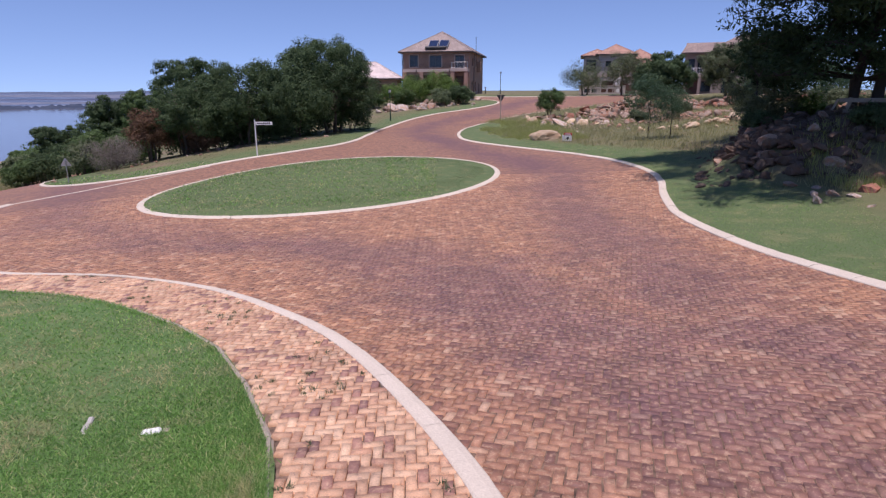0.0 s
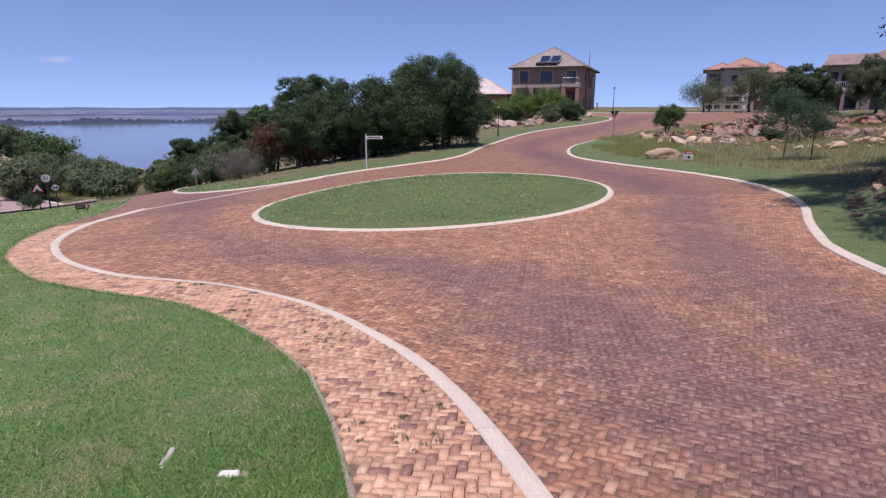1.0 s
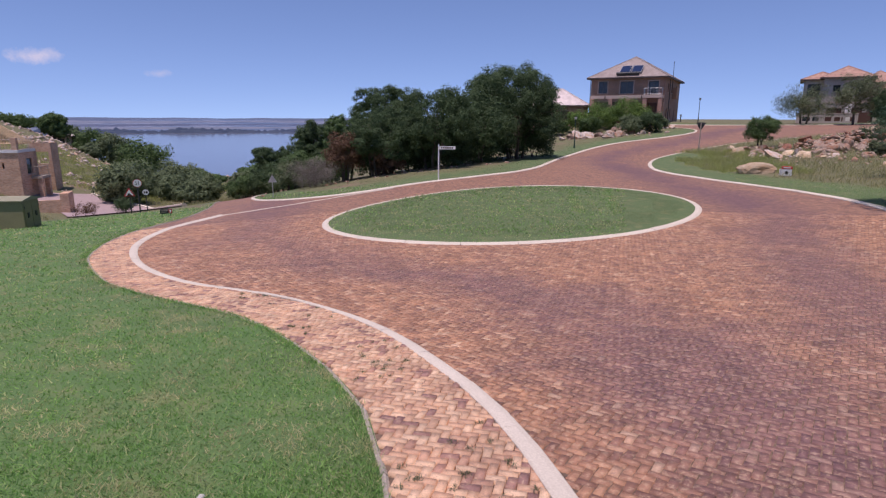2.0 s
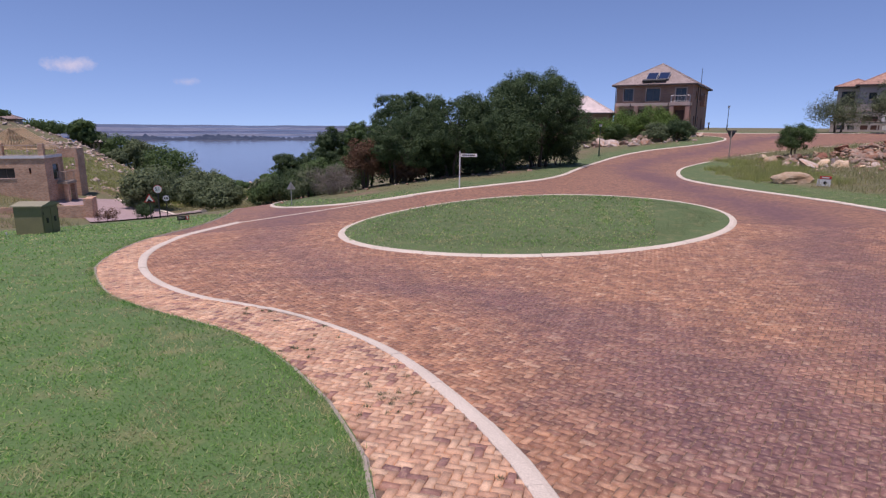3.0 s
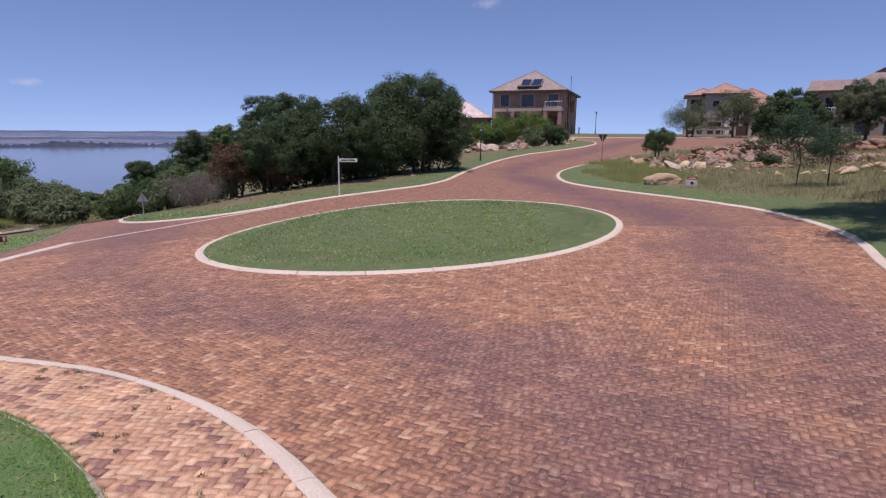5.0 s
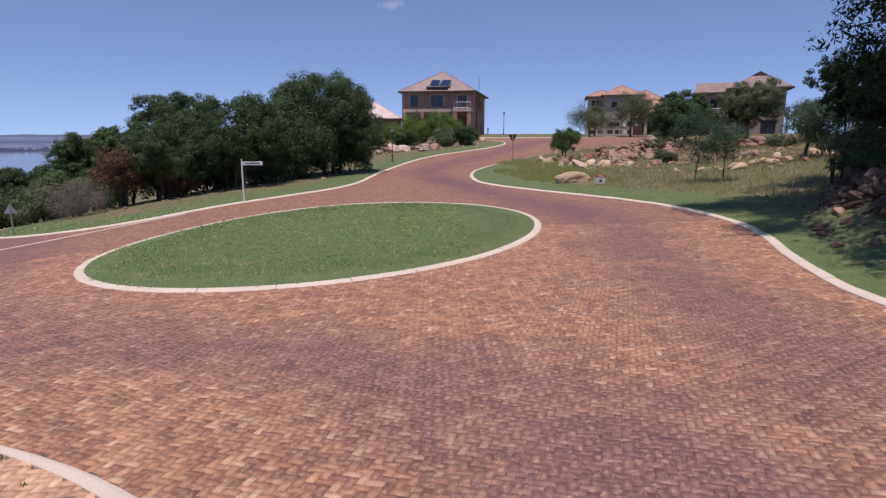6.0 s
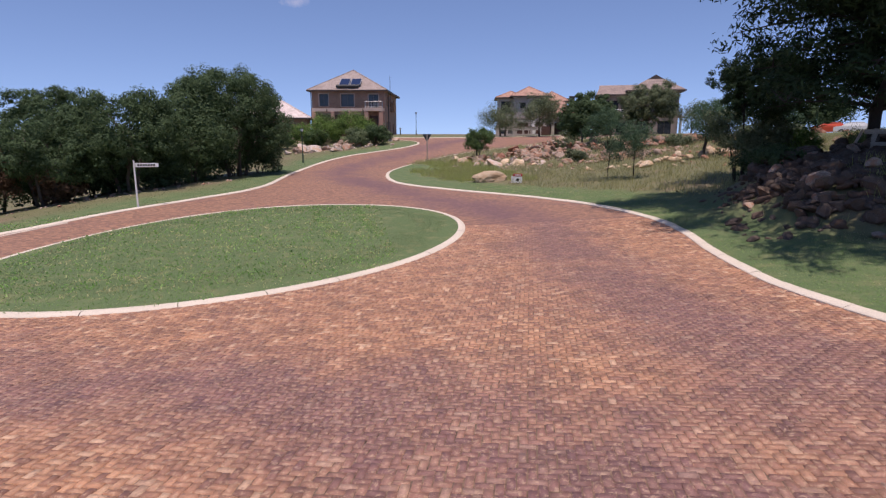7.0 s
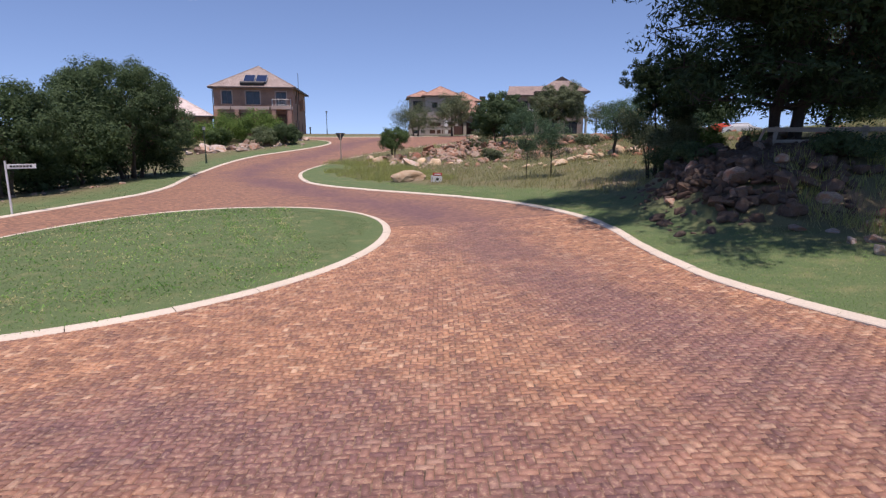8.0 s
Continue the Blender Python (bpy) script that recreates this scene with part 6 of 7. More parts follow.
def rubble(count, x, y, sx, sy, turn, lo, hi, mat, label, flat=0.65, heap=0.0):
    """Stones past counting, as one mesh."""
    vs, fs, at = [], [], 0
    for px, py, up in spots(count, x, y, sx, sy, turn, heap):
        v, f = COARSE[rock_rng.randrange(6)]
        m = np.array(rock_pose(px, py, lo + (hi - lo) * rock_rng.random() ** 2, flat, up, 1.0))
        vs.append(v @ m[:3, :3].T + m[:3, 3])
        fs.append(f + at)
        at += len(v)
    tagged(new("rubble", raw_mesh("rubble", np.vstack(vs), np.vstack(fs), mat)), label, "rocks", kind="stuff")


BANK, VELD, HEDGE = "boulders of the rock bank", "boulders in the veld", "boulders before the brick house"
for k in range(100):
    u, w = rock_rng.random(), rock_rng.random()
    if k % 2:
        x, y = 11.4 + 3.0 * u, 20.0 + 7.6 * w
    else:
        x, y = 11.7 + 7.2 * u, 19.4 + (3.2 + 4.8 * (k % 4 == 0)) * w
    x += 0.8 * max(0, y - 23.4)
    rock(x, y, rock_rng.uniform(0.2, 0.42), rock_rng.choice((M_SHADED_ROCK, M_SHADED_ROCK, M_SHADED_ROCK, M_SHADED_ROCK, M_ROCK)), "brown boulder heaped on a shaded bank", BANK, 0.75, 0.16 * rock_rng.random())
for x, y, s, m in ((12.2, 18.9, 0.32, M_ROCK), (12.6, 18.2, 0.2, M_PALE_ROCK), (11.9, 17.2, 0.19, M_PALE_ROCK), (12.3, 16.9, 0.24, M_ROCK), (11.3, 16.1, 0.22, M_PALE_ROCK), (12.6, 16.4, 0.3, M_PALE_ROCK), (13.4, 16.8, 0.4, M_RED_ROCK), (13.3, 15.2, 0.55, M_PALE_ROCK), (14.3, 16.1, 0.6, M_RED_ROCK), (14.6, 14.2, 0.5, M_ROCK), (12.9, 14.2, 0.26, M_PALE_ROCK), (13.7, 17.9, 0.28, M_ROCK), (14.8, 18.4, 0.4, M_RED_ROCK), (12.0, 14.9, 0.14, M_PALE_ROCK), (15.8, 17.4, 0.5, M_ROCK), (15.4, 12.9, 0.45, M_RED_ROCK)):
    rock(x, y, s, m, "weathered stone at the foot of the bank", BANK, 0.6)
rubble(850, 14.6, 23.3, 1.6, 2.1, -25, 0.1, 0.36, M_SHADED_ROCK, "brown rubble between the boulders of the bank")
slab = tagged(new("rock", rock_mesh(M_OCHRE_ROCK, 91, 2)), "long low ochre boulder in the veld grass", "rock", VELD)
slab.matrix_world = pose(8.5, 45.4, ground_z(8.5, 45.4) + 0.22, 5, -6, 14) @ Matrix.Diagonal((1.4, 0.8, 0.58, 1))
scatter(13, 13.9, 59.0, 1.5, 1.4, 20, 0.4, 1.0, (M_PALE_ROCK, M_OCHRE_ROCK, M_PALE_ROCK), "pale boulder near the corner tree", VELD)
scatter(9, 11.4, 63.4, 1.1, 1.2, 0, 0.5, 1.2, (M_ROCK, M_OCHRE_ROCK), "pale boulder near the corner tree", VELD)
scatter(66, 22.5, 69.5, 4.8, 1.8, 20, 0.2, 0.75, (M_ROCK, M_OCHRE_ROCK, M_RED_ROCK), "rust-stained boulder in a long heap", VELD, heap=1.3)
scatter(30, 19.6, 62.6, 3.0, 1.7, 25, 0.2, 0.65, (M_ROCK, M_OCHRE_ROCK, M_PALE_ROCK), "rust-stained boulder in a long heap", VELD, heap=0.5)
rubble(34, 24.0, 56.5, 3.6, 2.0, 20, 0.25, 0.7, M_ROCK, "red-brown boulders in the veld", heap=0.3)
rubble(70, 36.0, 66.5, 4.8, 2.2, -15, 0.35, 1.1, M_ROCK, "brown boulders in a heap", heap=0.7)
rubble(80, 21.0, 64.5, 3.4, 2.4, 20, 0.25, 0.85, M_ROCK, "rust-stained boulders behind the saplings", heap=0.3)
rubble(34, 24.0, 45.5, 4.0, 2.0, 10, 0.25, 0.7, M_OCHRE_ROCK, "ochre boulders behind the bank", heap=0.3)
scatter(14, 27.5, 38.0, 3.4, 2.2, -30, 0.25, 0.7, (M_RED_ROCK, M_ROCK, M_PALE_ROCK), "red-brown boulder behind the bank", VELD, heap=0.3)
rubble(10, 46, 60, 3.6, 1.6, -30, 0.4, 1.0, M_RED_ROCK, "red-brown boulders near the far drive")
scatter(36, -3.0, 81.6, 4.2, 1.5, 20, 0.45, 1.15, (M_PALE_ROCK, M_ROCK, M_PALE_ROCK), "pale garden boulder among shrubs", HEDGE)
scatter(6, 5.2, 88.5, 0.8, 1.2, 0, 0.3, 0.8, (M_PALE_ROCK,), "pale garden boulder among shrubs", HEDGE)
rubble(300, 23.0, 69.0, 5.0, 1.6, 20, 0.1, 0.42, M_ROCK, "rust-stained rubble in a long heap", heap=1.2)
rubble(240, 25.0, 57.0, 4.6, 2.6, 20, 0.08, 0.36, M_ROCK, "red-brown rubble in the veld", heap=0.2)
rubble(260, 36.0, 66.0, 5.0, 2.4, -15, 0.1, 0.45, M_RED_ROCK, "red-brown rubble on a rise", heap=0.5)
rubble(120, 20, 63, 6, 4, 20, 0.08, 0.3, M_PALE_ROCK, "pale stones strewn in the veld")
rubble(120, 29, 43, 5, 5, 0, 0.08, 0.4, M_RED_ROCK, "red-brown stones strewn behind the bank")
rubble(90, 13, 55, 4, 4, 0, 0.06, 0.25, M_PALE_ROCK, "pale stones strewn in the grass")
rubble(120, -3, 81.5, 4.4, 2.0, 20, 0.08, 0.35, M_PALE_ROCK, "pale garden stones among shrubs")
rubble(320, -62, 59, 9, 4, 35, 0.12, 0.5, M_PALE_ROCK, "pale rubble on the hillside")
rubble(420, -92, 74, 14, 5, 40, 0.12, 0.5, M_PALE_ROCK, "pale rubble on the far hillside")
rubble(500, -80, 68, 10, 3.5, 40, 0.12, 0.55, M_PALE_ROCK, "pale rubble strewn down the hillside")
rubble(80, -17, 43, 5, 0.9, 40, 0.05, 0.22, M_ROCK, "stones under the verge trees")

# ---- small things on the lawn ----
def lawn_marker():
    x, y = -2.88, 4.62
    m = thing("lawn_marker", "small white painted concrete block sunk in the lawn", "marker", pose(x, y, ground_z(x, y) + 0.05, 4, -3, 12))
    bm = boxes((-0.12, -0.05, -0.1, 0.07, 0.05, 0.03), bevel=0.02)
    part("block", bm, M_WHITE, m)
    part("worn_end", boxes((0.074, -0.045, -0.1, 0.15, 0.04, 0.012), bevel=0.015), M_CEMENT, m, "grey broken end")
    s = thing("concrete_strip", "short worn concrete strip flush in the lawn", "concrete strip", pose(-3.62, 4.7, ground_z(-3.62, 4.7) + 0.035, 0, 0, 18))
    for y0, y1, dx in ((-0.24, -0.05, 0.012), (-0.046, 0.11, -0.006), (0.114, 0.26, 0.008)):
        part("strip", boxes((-0.03 + dx, y0, -0.1, 0.03 + dx, y1, 0.03), bevel=0.014), M_STONE_GREY, s)


lawn_marker()

# ---- grass ----
def blades(name, label, x, y, high, wide, mat, seed, lean=0.5):
    rng = np.random.default_rng(seed)
    n = len(x)
    z = land(x, y) + 0.05
    a = rng.uniform(0, 2 * math.pi, n)
    h = high * rng.uniform(0.5, 1.25, n)
    w = wide * rng.uniform(0.6, 1.3, n)
    dx, dy = np.cos(a) * w, np.sin(a) * w
    b = rng.uniform(0, 2 * math.pi, n)
    k = lean * h * rng.uniform(0.1, 1.0, n)
    v = np.stack([np.column_stack([x - dx, y - dy, z]), np.column_stack([x + dx, y + dy, z]), np.column_stack([x + np.cos(b) * k, y + np.sin(b) * k, z + h])], 1).reshape(-1, 3)
    ob = new(name, raw_mesh(name, v, np.arange(3 * n).reshape(-1, 3), mat))
    return tagged(ob, label, "grass", kind="stuff")


def sown(n, x0, y0, x1, y1, seed, keep, clump=0.0):
    rng = np.random.default_rng(seed)
    x, y = rng.uniform(x0, x1, n), rng.uniform(y0, y1, n)
    k = keep(x, y)
    if clump:
        k &= (np.sin(x * 1.9 + 1.3 * np.sin(y * 1.1)) + np.sin(y * 2.3 + 0.9 * np.sin(x * 1.7)) + rng.normal(0, 0.8, n)) > clump
    return x[k], y[k]


def lawn_blades(name, dull, gain=1.0, patch=0.95):
    """Blades of a mown lawn: each its own green, bleached in patches a metre wide."""
    m, n, l, b = material(name, 0.6)
    g = n.new("ShaderNodeNewGeometry")
    own = g.outputs["Random Per Island"]
    b.inputs["Specular IOR Level"].default_value = 0.25
    greens = ((0.0, (0.1, 0.22, 0.05)), (0.4, (0.185, 0.365, 0.092)), (0.82, (0.29, 0.485, 0.145)), (0.94, (0.45, 0.52, 0.21)), (1.0, (0.6, 0.55, 0.31)))
    c = ramp(n, l, own, [(p, tuple(gain * u for u in q)) for p, q in greens])
    s = n.new("ShaderNodeMath")
    s.operation, s.inputs[1].default_value = "MULTIPLY_ADD", 0.16
    l.new(own, s.inputs[0])
    l.new(noise_node(n, l, 1.1, 5, 0.62, g.outputs["Position"], 0.6), s.inputs[2])
    c = mix(n, l, ramp(n, l, s.outputs[0], ((0.585, (0, 0, 0)), (0.7, (patch, patch, patch)))), c, (0.62, 0.57, 0.32))
    c = mix(n, l, 0.6, c, mix(n, l, 1.0, c, ramp(n, l, noise_node(n, l, 0.3, 3, 0.55, g.outputs["Position"]), ((0.35, (0.7, 0.75, 0.7)), (0.65, (1.3, 1.22, 1.2)))), "MULTIPLY"))
    c = mix(n, l, dull, c, (0.15, 0.185, 0.095))
    l.new(c, b.inputs["Base Color"])
    t = n.new("ShaderNodeBsdfTranslucent")
    l.new(c, t.inputs[0])
    k = n.new("ShaderNodeMixShader")
    k.inputs[0].default_value = 0.55
    l.new(b.outputs[0], k.inputs[1])
    l.new(t.outputs[0], k.inputs[2])
    l.new(k.outputs[0], n["Material Output"].inputs[0])
    return m


def off_road(x, y):
    return ~paved(x, y)


L_LAWN, L_ISLAND, L_VERGE = lawn_blades("lawn_blades", 0.03, 1.18), lawn_blades("island_blades", 0.84, 0.75, 0.15), lawn_blades("verge_blades", 0.2, 1.1)
L_VELD = leaf_material("veld_grass_blades", (0.24, 0.26, 0.1), (0.5, 0.47, 0.25), 0.7, 0.58)
L_LONG = leaf_material("long_green_grass", (0.26, 0.31, 0.09), (0.5, 0.53, 0.2), 0.6, 0.6)
def lawn_spread(n, seed):
    """Places for blades on the lawn by the footway, thinner with distance from its bend."""
    rng = np.random.default_rng(seed)
    d, a = np.exp(rng.uniform(math.log(0.1), math.log(44), n)), rng.uniform(0, 2 * math.pi, n)
    x, y = -1.4 + d * np.cos(a), 2.6 + d * np.sin(a)
    k = (y > -5) & (y < 36) & (x < 0) & (lawn_amount(x, y) > rng.uniform(0.3, 0.7, n))
    x, y, d = x[k], y[k], d[k]
    k = off_road(x, y) & (away(lawn_edge, x, y) > 0.06)
    return x[k], y[k], d[k]


x, y, d = lawn_spread(780000, 1)
blades("lawn_grass", "short mown green lawn beside the footway", x, y, 0.032 + 0.0011 * d, 0.0052 + 0.0011 * d, L_LAWN, 2, 2.2)
x, y, d = lawn_spread(360000, 3)
tuft = np.sin(x * 2.1 + 1.4 * np.sin(y * 1.3)) + np.sin(y * 1.7 + 1.1 * np.sin(x * 2.9))
x, y, d, tuft = (q[tuft > -0.7] for q in (x, y, d, tuft))
blades("lawn_tufts", "longer green blades standing out of the lawn", x, y, 0.046 + 0.012 * tuft + 0.0012 * d, 0.0036 + 0.0008 * d, L_LAWN, 4, 1.6)
rng = np.random.default_rng(25)
side_ = curve_line(LAWN_EDGE, 0.012)
side_ = side_[(side_[:, 1] > -4) & (side_[:, 1] < 27)]
side_ = np.repeat(side_, 3, axis=0)
x, y = side_[:, 0] + rng.normal(-0.1, 0.05, len(side_)), side_[:, 1] + rng.normal(-0.06, 0.05, len(side_))
blades("edge_grass", "uncut grass leaning over the cement edging", x, y, 0.075, 0.005, L_LAWN, 26, 1.3)
x, y = sown(130000, ISLAND_X - 9.4, ISLAND_Y - 9.4, ISLAND_X + 9.4, ISLAND_Y + 9.4, 5, lambda x, y: island_share(x, y) < 0.975)
blades("island_grass", "mown green grass of the roundabout", x, y, 0.022, 0.009, L_ISLAND, 6, 2.4)
for k, (ax, ay, bx, by) in enumerate(((-2.96, 34.35, -1.98, 27.45), (-1.10, 35.15, -0.33, 27.21))):
    rng = np.random.default_rng(28 + k)
    u = rng.random(900)
    blades("mown_stripe", "faint pale mower stripe across the roundabout grass", ax + (bx - ax) * u + rng.normal(0, 0.16, 900), ay + (by - ay) * u + rng.normal(0, 0.05, 900), 0.05, 0.016, L_LAWN, 30 + k, 3.0)
x, y = sown(130000, 6.8, 5, 17, 46, 7, lambda x, y: off_road(x, y) & (lawn_amount(x, y) > 0.4))
blades("verge_grass", "mown green verge along the kerb", x, y, 0.03, 0.009, L_VERGE, 8, 2.4)
x, y = sown(120000, 2, 17, 42, 82, 9, lambda x, y: off_road(x, y) & (lawn_amount(x, y) < 0.55) & (bank(x, y) < 0.2) & (np.hypot(x - 8.3, y - 44.6) > 1.7), -0.6)
blades("veld_grass", "dry knee-high veld grass", x, y, 0.4, 0.014, L_VELD, 10, 0.9)
x, y = sown(26000, 2.5, 44, 12, 64, 11, lambda x, y: off_road(x, y) & (lawn_amount(x, y) < 0.9) & (np.hypot(x - 8.3, y - 44.6) > 1.7), -0.2)
blades("long_grass", "long green grass behind the kerb", x, y, 0.45, 0.014, L_LONG, 12, 1.0)
x, y = sown(9000, 13.0, 14.0, 21, 22, 13, off_road, 0.5)
blades("long_grass", "tufts of long green grass on the bank", x, y, 0.5, 0.012, L_LONG, 14, 0.7)
x, y = sown(60000, -75, 30, -30, 75, 15, lambda x, y: off_road(x, y) & (lawn_amount(x, y) < 0.5) & (away(low, x, y) > 5.5) & (x < -38), -0.2)
blades("veld_grass", "dry veld grass on the slope", x, y, 0.4, 0.02, L_VELD, 16, 0.7)
x, y = sown(30000, -27, 31, 2, 84, 17, lambda x, y: off_road(x, y) & (away(lake_side, x, y) < 6), -0.5)
blades("verge_grass", "green and dry grass under the verge trees", x, y, 0.07, 0.014, L_ISLAND, 18, 1.5)
x, y = sown(50000, -82, 48, -52, 76, 19, lambda x, y: off_road(x, y) & (away(low, x, y) > 4.6), -0.4)
blades("long_grass", "long green grass on the bank behind the lower drive", x, y, 0.45, 0.024, L_LONG, 20, 0.9)
rng = np.random.default_rng(23)
x, y = rng.uniform(-9, 0.9, 900), rng.uniform(2, 12.5, 900)
k = inside(footway, x, y) & (away(foot_kerb, x, y) > 0.17) & ((np.sin(3 * x) + np.sin(2.3 * y)) > 0.1)
cx, cy = x[k], y[k]
x, y = (np.repeat(c, 18) + rng.normal(0, 0.024, 18 * len(cx)) for c in (cx, cy))
blades("joint_weeds", "small weeds growing in the footway joints", x, y, 0.045, 0.006, L_OLIVE, 24, 1.2)

# ---- far shore woods, and the roofs of far houses ----
def far_shore():
    """The self-lit backdrop beyond the lake: shore woods, pale fields, tree lines and the horizon's ridge, one behind
    the other, hazed by colour.
    """
    # each row's dark and light tones hold painted blue haze, shown by emission
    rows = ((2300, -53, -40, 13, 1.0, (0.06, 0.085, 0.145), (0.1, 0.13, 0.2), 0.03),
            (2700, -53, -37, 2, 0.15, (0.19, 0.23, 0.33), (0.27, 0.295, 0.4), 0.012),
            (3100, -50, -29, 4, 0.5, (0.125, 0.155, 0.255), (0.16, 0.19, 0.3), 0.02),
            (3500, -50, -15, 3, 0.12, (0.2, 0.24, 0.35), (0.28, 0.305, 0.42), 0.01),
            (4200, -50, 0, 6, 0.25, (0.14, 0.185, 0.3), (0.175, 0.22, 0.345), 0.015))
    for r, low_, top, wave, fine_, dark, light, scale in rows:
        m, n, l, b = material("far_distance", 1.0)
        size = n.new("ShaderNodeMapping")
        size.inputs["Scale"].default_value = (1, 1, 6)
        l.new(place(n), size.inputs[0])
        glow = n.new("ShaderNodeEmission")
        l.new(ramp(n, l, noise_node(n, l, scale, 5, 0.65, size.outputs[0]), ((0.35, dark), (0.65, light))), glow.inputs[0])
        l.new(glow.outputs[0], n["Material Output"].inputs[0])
        v, steps = [], 900
        for k in range(steps):
            a = radians(2 + 74 * k / (steps - 1))
            u = r * a
            q = noise.noise((u / 420, r, 0)) + 0.6 * noise.noise((u / 130, r, 3)) + fine_ * (abs(noise.noise((u / 28, r, 7))) + 0.5 * noise.noise((u / 11, r, 9)))
            x, y, h = -r * math.sin(a), r * math.cos(a), top + wave * q
            v += [(x, y, low_), (x, y, h), (x * 1.02, y * 1.02, h - 2)]
        f = [(3 * k + p, 3 * k + 3 + p, 3 * k + 4 + p, 3 * k + 1 + p) for k in range(steps - 1) for p in (0, 1)]
        tagged(new("backdrop", raw_mesh("backdrop", v, f, m)), "glowing far shore backdrop with blue haze painted over woods and pale fields", "far shore", kind="structure")


far_shore()


def hill_house(x, y, w, roof, label, z, deep=6.0, tall=3.0, rise=1.7):
    h = thing("hillside_house", label, "house", pose(x, y, z, 0, 0, 40))
    add_wall(h, pose(0, 0, 0), w, tall, [(0.4 * w, 0.35 * tall, 0.65 * w, 0.75 * tall)], M_TAN)
    add_wall(h, pose(w, 0.25, 0, 0, 0, 90), deep - 0.5, tall, [], M_TAN)
    add_wall(h, pose(0, deep - 0.25, 0, 0, 0, -90), deep - 0.5, tall, [], M_TAN)
    add_wall(h, pose(w, deep, 0, 0, 0, 180), w, tall, [], M_TAN)
    add_hip(h, 0, 0, w, deep, tall, rise, roof, over=0.4)


hill_house(-102.5, 83.6, 3.2, M_ROOF_PALE, "small tan hillside house with pale roof", -2.6, 3.5, 2.0, 0.9)
hill_house(-111.5, 72.5, 5, M_ROOF_BROWN, "far tan hillside house with brown roof", 1.6, 4.0, 2.0, 1.1)
hill_house(-66.5, 78.5, 3.4, M_ROOF_RED, "small house with reddish roof below the trees", -9.6, 4.0, 1.8, 1.2)


def cloud(x, y, z, w, h, seed, thick):
    """A thin fair-weather cloud, four kilometres off, on a plain sheet that faces the land."""
    m, n, l, b = material("cloud_vapour", 1.0)
    co = n.new("ShaderNodeTexCoord").outputs["Object"]
    size = n.new("ShaderNodeVectorMath")
    size.operation = "MULTIPLY"
    size.inputs[1].default_value = (1 / w, 1 / h, 0)
    l.new(co, size.inputs[0])
    far = n.new("ShaderNodeVectorMath")
    far.operation = "LENGTH"
    l.new(size.outputs[0], far.inputs[0])
    less = n.new("ShaderNodeMath")
    less.operation = "SUBTRACT"
    l.new(noise_node(n, l, 0.012 * seed, 6, 0.65, co), less.inputs[0])
    l.new(far.outputs["Value"], less.inputs[1])
    show = ramp(n, l, less.outputs[0], ((0.0, (0, 0, 0)), (0.45, (thick, thick, thick))))
    # the sheet emits its own white in place of sunlight on vapour
    glow, gap, both = n.new("ShaderNodeEmission"), n.new("ShaderNodeBsdfTransparent"), n.new("ShaderNodeMixShader")
    glow.inputs[0].default_value, glow.inputs[1].default_value = (0.9, 0.9, 1.0, 1), 0.8
    l.new(show, both.inputs[0])
    l.new(gap.outputs[0], both.inputs[1])
    l.new(glow.outputs[0], both.inputs[2])
    l.new(both.outputs[0], n["Material Output"].inputs[0])
    ob = new("cloud", raw_mesh("cloud", [(-w, -h, 0), (w, -h, 0), (w, h, 0), (-w, h, 0)], [(0, 1, 2, 3)], m))
    ob.matrix_world = look((x, y, z), (0, 0, 0))
    ob.visible_shadow = False
    return tagged(ob, "thin white fair-weather cloud over the lake", "cloud", kind="structure")


cloud(-3122, 2501, 335, 300, 95, 1.0, 0.75)
cloud(-2707, 2945, 265, 170, 50, 1.7, 0.35)
cloud(-230, 3990, 840, 190, 70, 1.3, 0.3)

# ---- pavers: herringbone, laid piece by piece near the walk ----
LONG, SHORT, JOINT = 0.2, 0.1, 0.0085


def herringbone(angle, x0, y0, x1, y1):
    """Centres and turns of the pavers of a herringbone bond over a rectangle."""
    a = radians(angle)
    reach = int(max(x1 - x0, y1 - y0) / SHORT)
    k, m = np.meshgrid(np.arange(-reach, reach), np.arange(-reach // 2, reach // 2))
    k, m = k.ravel(), m.ravel()
    u, w = k + 2 * m, k - 2 * m
    flat = np.column_stack([u + 1.0, w + 0.5, np.zeros(len(u))])
    tall = np.column_stack([u + 2.5, w + 0.0, np.full(len(u), math.pi / 2)])
    p = np.vstack([flat, tall])
    p[:, :2] *= SHORT
    cx, cy = (x0 + x1) / 2, (y0 + y1) / 2
    x = cx + p[:, 0] * math.cos(a) - p[:, 1] * math.sin(a)
    y = cy + p[:, 0] * math.sin(a) + p[:, 1] * math.cos(a)
    ok = (x > x0) & (x < x1) & (y > y0) & (y < y1)
    return x[ok], y[ok], p[ok, 2] + a


SHAPE = np.array([(-1, -1, 0), (1, -1, 0), (1, 1, 0), (-1, 1, 0), (-1, -1, 1), (1, -1, 1), (1, 1, 1), (-1, 1, 1)], float)
FACES = np.array([(4, 5, 6, 7), (0, 1, 5, 4), (1, 2, 6, 5), (2, 3, 7, 6), (3, 0, 4, 7)])


def paver_shape(top=0.016, inset=0.004):
    s = SHAPE.copy()
    s[:, 0] *= LONG / 2 - JOINT / 2
    s[:, 1] *= SHORT / 2 - JOINT / 2
    s[4:, 0] -= np.sign(s[4:, 0]) * inset * 0.6
    s[4:, 1] -= np.sign(s[4:, 1]) * inset * 0.6
    s[:4, 2], s[4:, 2] = -0.03, top
    return s


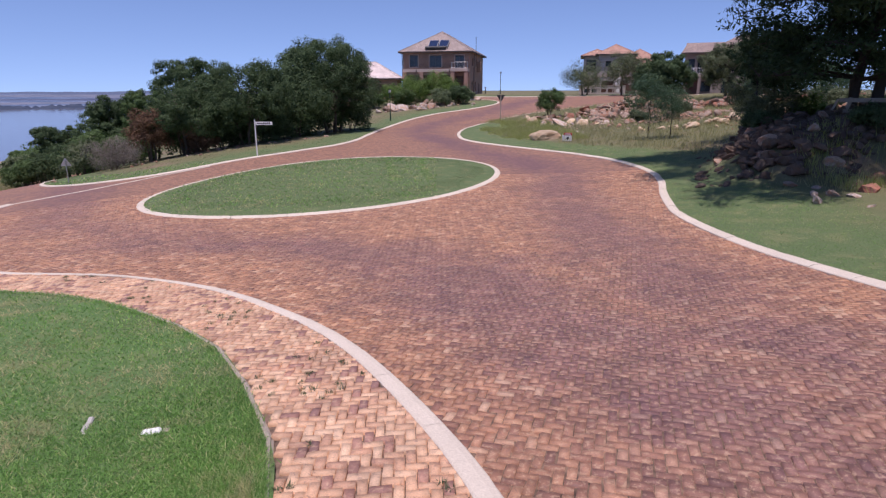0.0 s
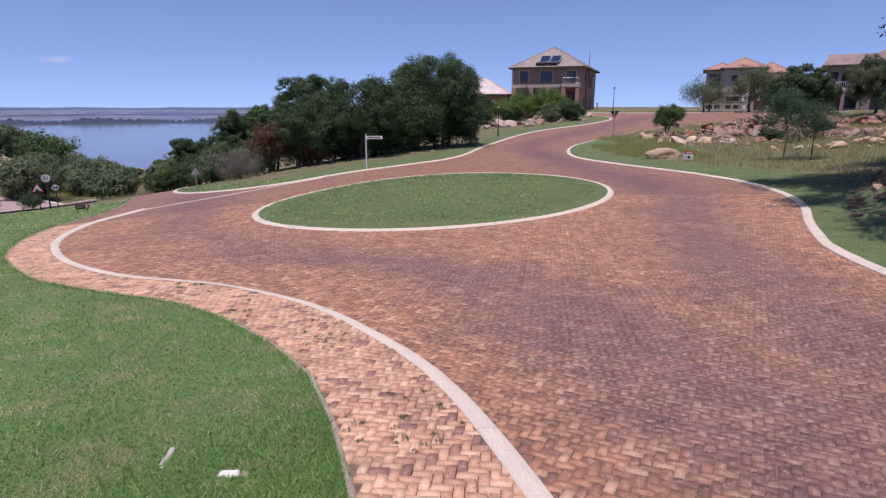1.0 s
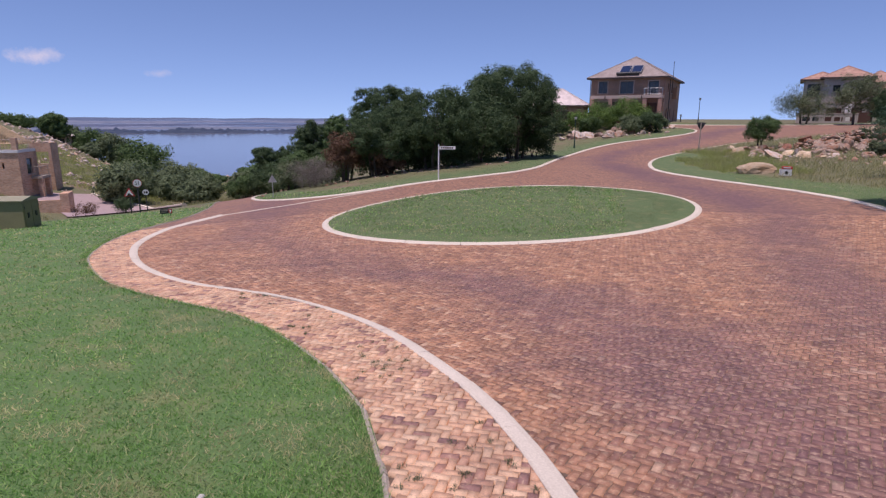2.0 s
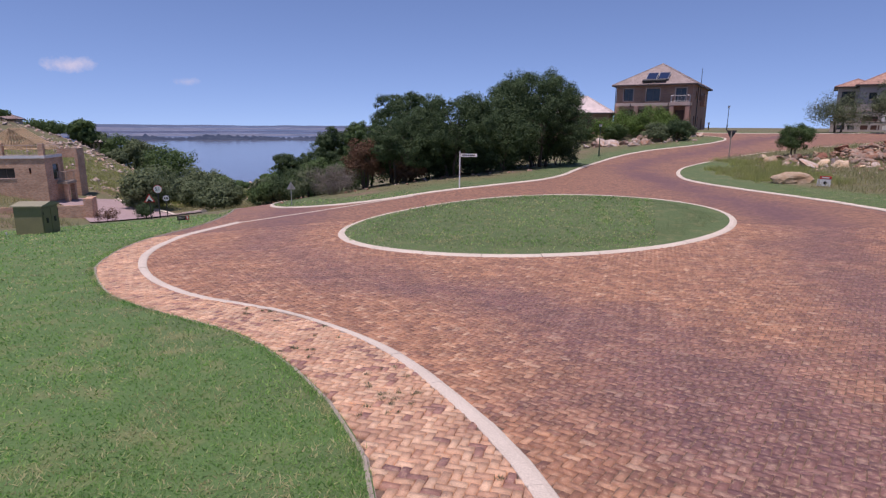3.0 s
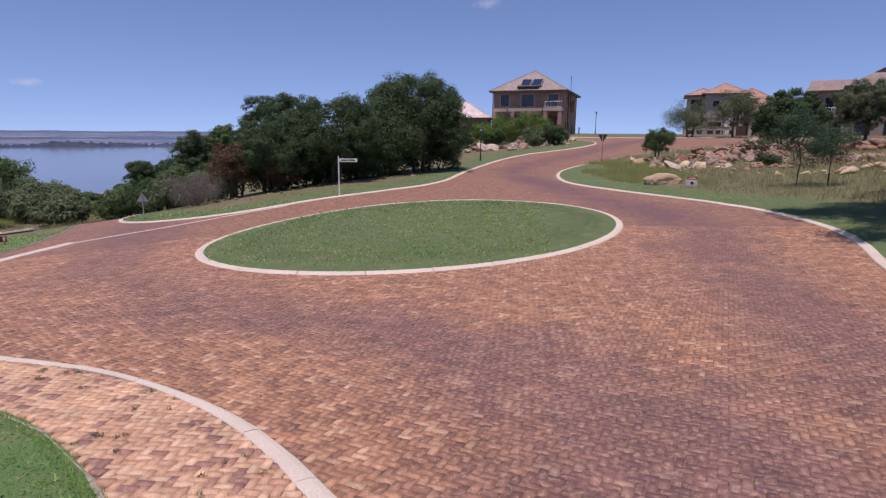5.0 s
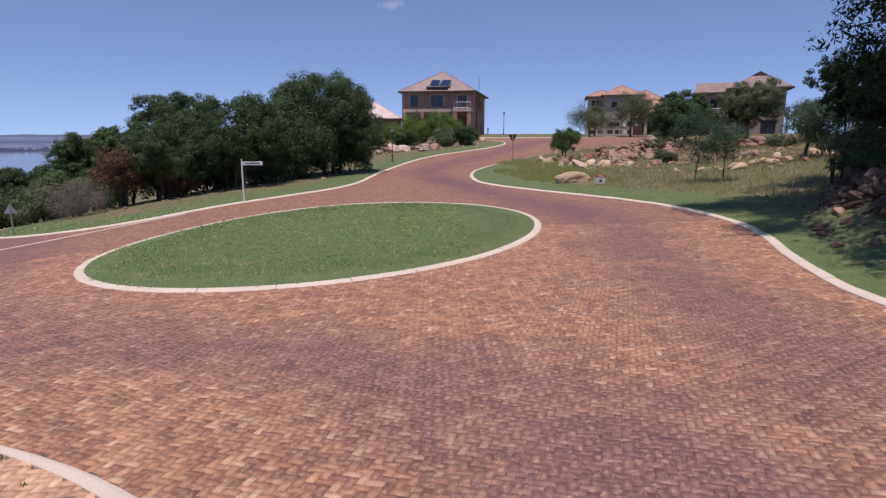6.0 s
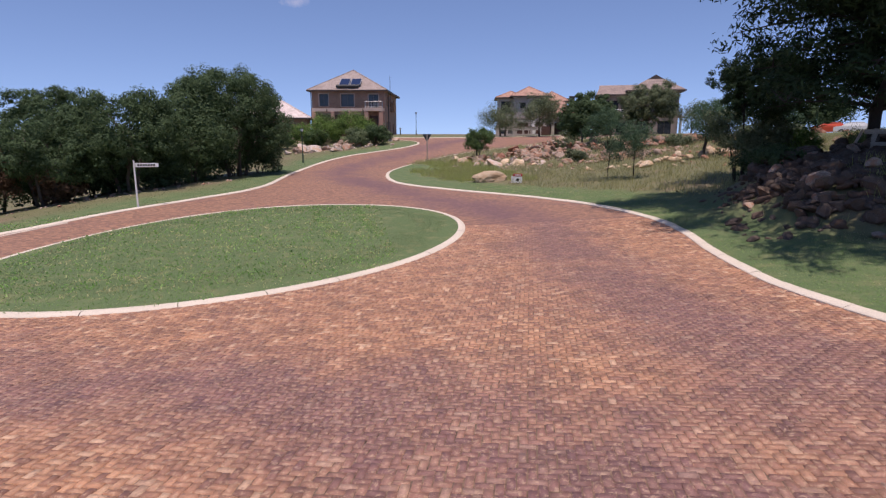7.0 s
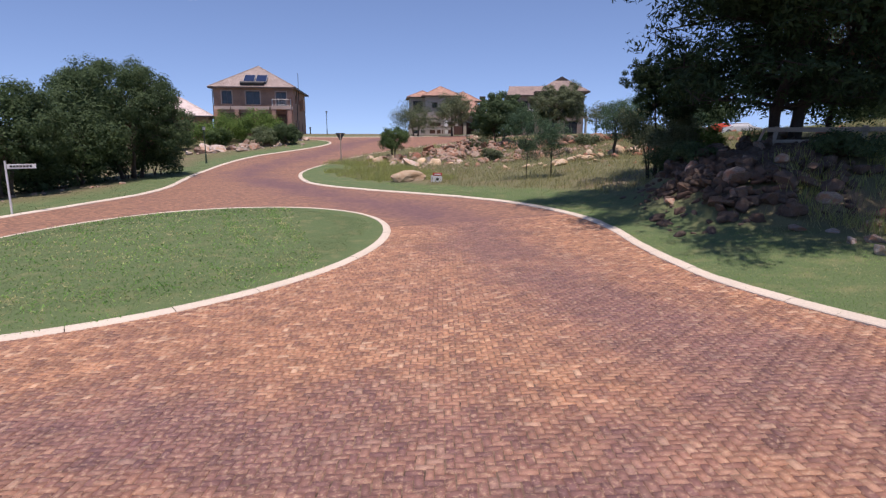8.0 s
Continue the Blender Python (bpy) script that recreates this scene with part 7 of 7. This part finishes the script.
def lay(name, x, y, turn, mat, own_mat, owner, near, seed, drop=0.0):
    """Joins the pavers into one mesh, but for those in the near stretch, which stay objects of their own."""
    rng = np.random.default_rng(seed)
    n = len(x)
    turn = turn + rng.normal(0, 0.035, n)
    tilt, roll, up = rng.normal(0, 0.022, n), rng.normal(0, 0.03, n), rng.normal(0, 0.0035, n)
    single = near(x, y)
    single &= np.cumsum(single) <= 300
    s = paver_shape()
    z = land(x, y) + drop + up
    gx_ = (land(x + 0.2, y) - land(x - 0.2, y)) / 0.4
    gy_ = (land(x, y + 0.2) - land(x, y - 0.2)) / 0.4
    j = ~single
    c, d = np.cos(turn[j])[:, None], np.sin(turn[j])[:, None]
    scale = rng.normal(0.99, 0.025, (j.sum(), 1))
    px, py = s[None, :, 0] * c * scale - s[None, :, 1] * d, s[None, :, 0] * d * scale + s[None, :, 1] * c
    pz = s[None, :, 2] + px * gx_[j][:, None] + py * gy_[j][:, None] + s[None, :, 0] * tilt[j][:, None] + s[None, :, 1] * roll[j][:, None]
    wob = np.tile(rng.normal(0, 0.0042, (j.sum(), 4, 2)), (1, 2, 1))
    px, py = px + wob[:, :, 0], py + wob[:, :, 1]
    v = np.stack([px + x[j][:, None], py + y[j][:, None], pz + z[j][:, None]], -1).reshape(-1, 3)
    f = (FACES[None] + 8 * np.arange(j.sum())[:, None, None]).reshape(-1, 4)
    ob = new(name, raw_mesh(name, v, f, mat))
    ob.data.attributes.new("worn", "FLOAT", "POINT").data.foreach_set("value", np.repeat(worn(x[j], y[j]), 8).astype(np.float32))
    ob.parent = owner
    tagged(ob, kind="stuff")
    kinds = []
    for _ in range(8):
        q = s.copy()
        q[:, :2] += np.tile(rng.normal(0, 0.0042, (4, 2)), (2, 1))
        kinds.append(raw_mesh("paver", q, FACES, own_mat))
    for i in np.nonzero(single)[0]:
        b = new("paver", kinds[i % 8])
        b.parent = owner
        b["worn"] = float(worn(x[i], y[i]))
        b.matrix_world = Matrix.Translation((x[i], y[i], z[i])) @ Euler((math.atan(gy_[i]) + roll[i], -math.atan(gx_[i]) - tilt[i], 0)).to_matrix().to_4x4() @ Matrix.Rotation(turn[i], 4, "Z")


x, y, a = herringbone(-19, -22, -3, 14, 31)
k = laid(x, y)
x, y, a = x[k], y[k], a[k]
k = paved(x, y) & ~inside(footway, x, y) & (away(foot_kerb, x, y) > 0.09) & (away(veld_kerb, x, y) > 0.07) & (island_share(x, y) > 1.008)
lay("road_pavers", x[k], y[k], a[k], M_ROAD, M_ROAD_OWN, road, lambda x, y: (np.abs(x - 1.6) < 0.85) & (np.abs(y - 5.6) < 1.6), 41)
x, y, a = herringbone(3, -22, -3, 2, 28)
k = laid(x, y) & inside(footway, x, y)
x, y, a = x[k], y[k], a[k]
k = (away(foot_kerb, x, y) > 0.07) & (away(lawn_edge, x, y) > 0.03)
footpath = thing("footway", "tan and pink clay brick footway with weeds in its joints", "pavement", kind="structure")
lay("footway_pavers", x[k], y[k], a[k], M_WALK, M_WALK_OWN, footpath, lambda x, y: (np.abs(y - 5.2) < 2.6) & (x > -4), 42, 0.03)
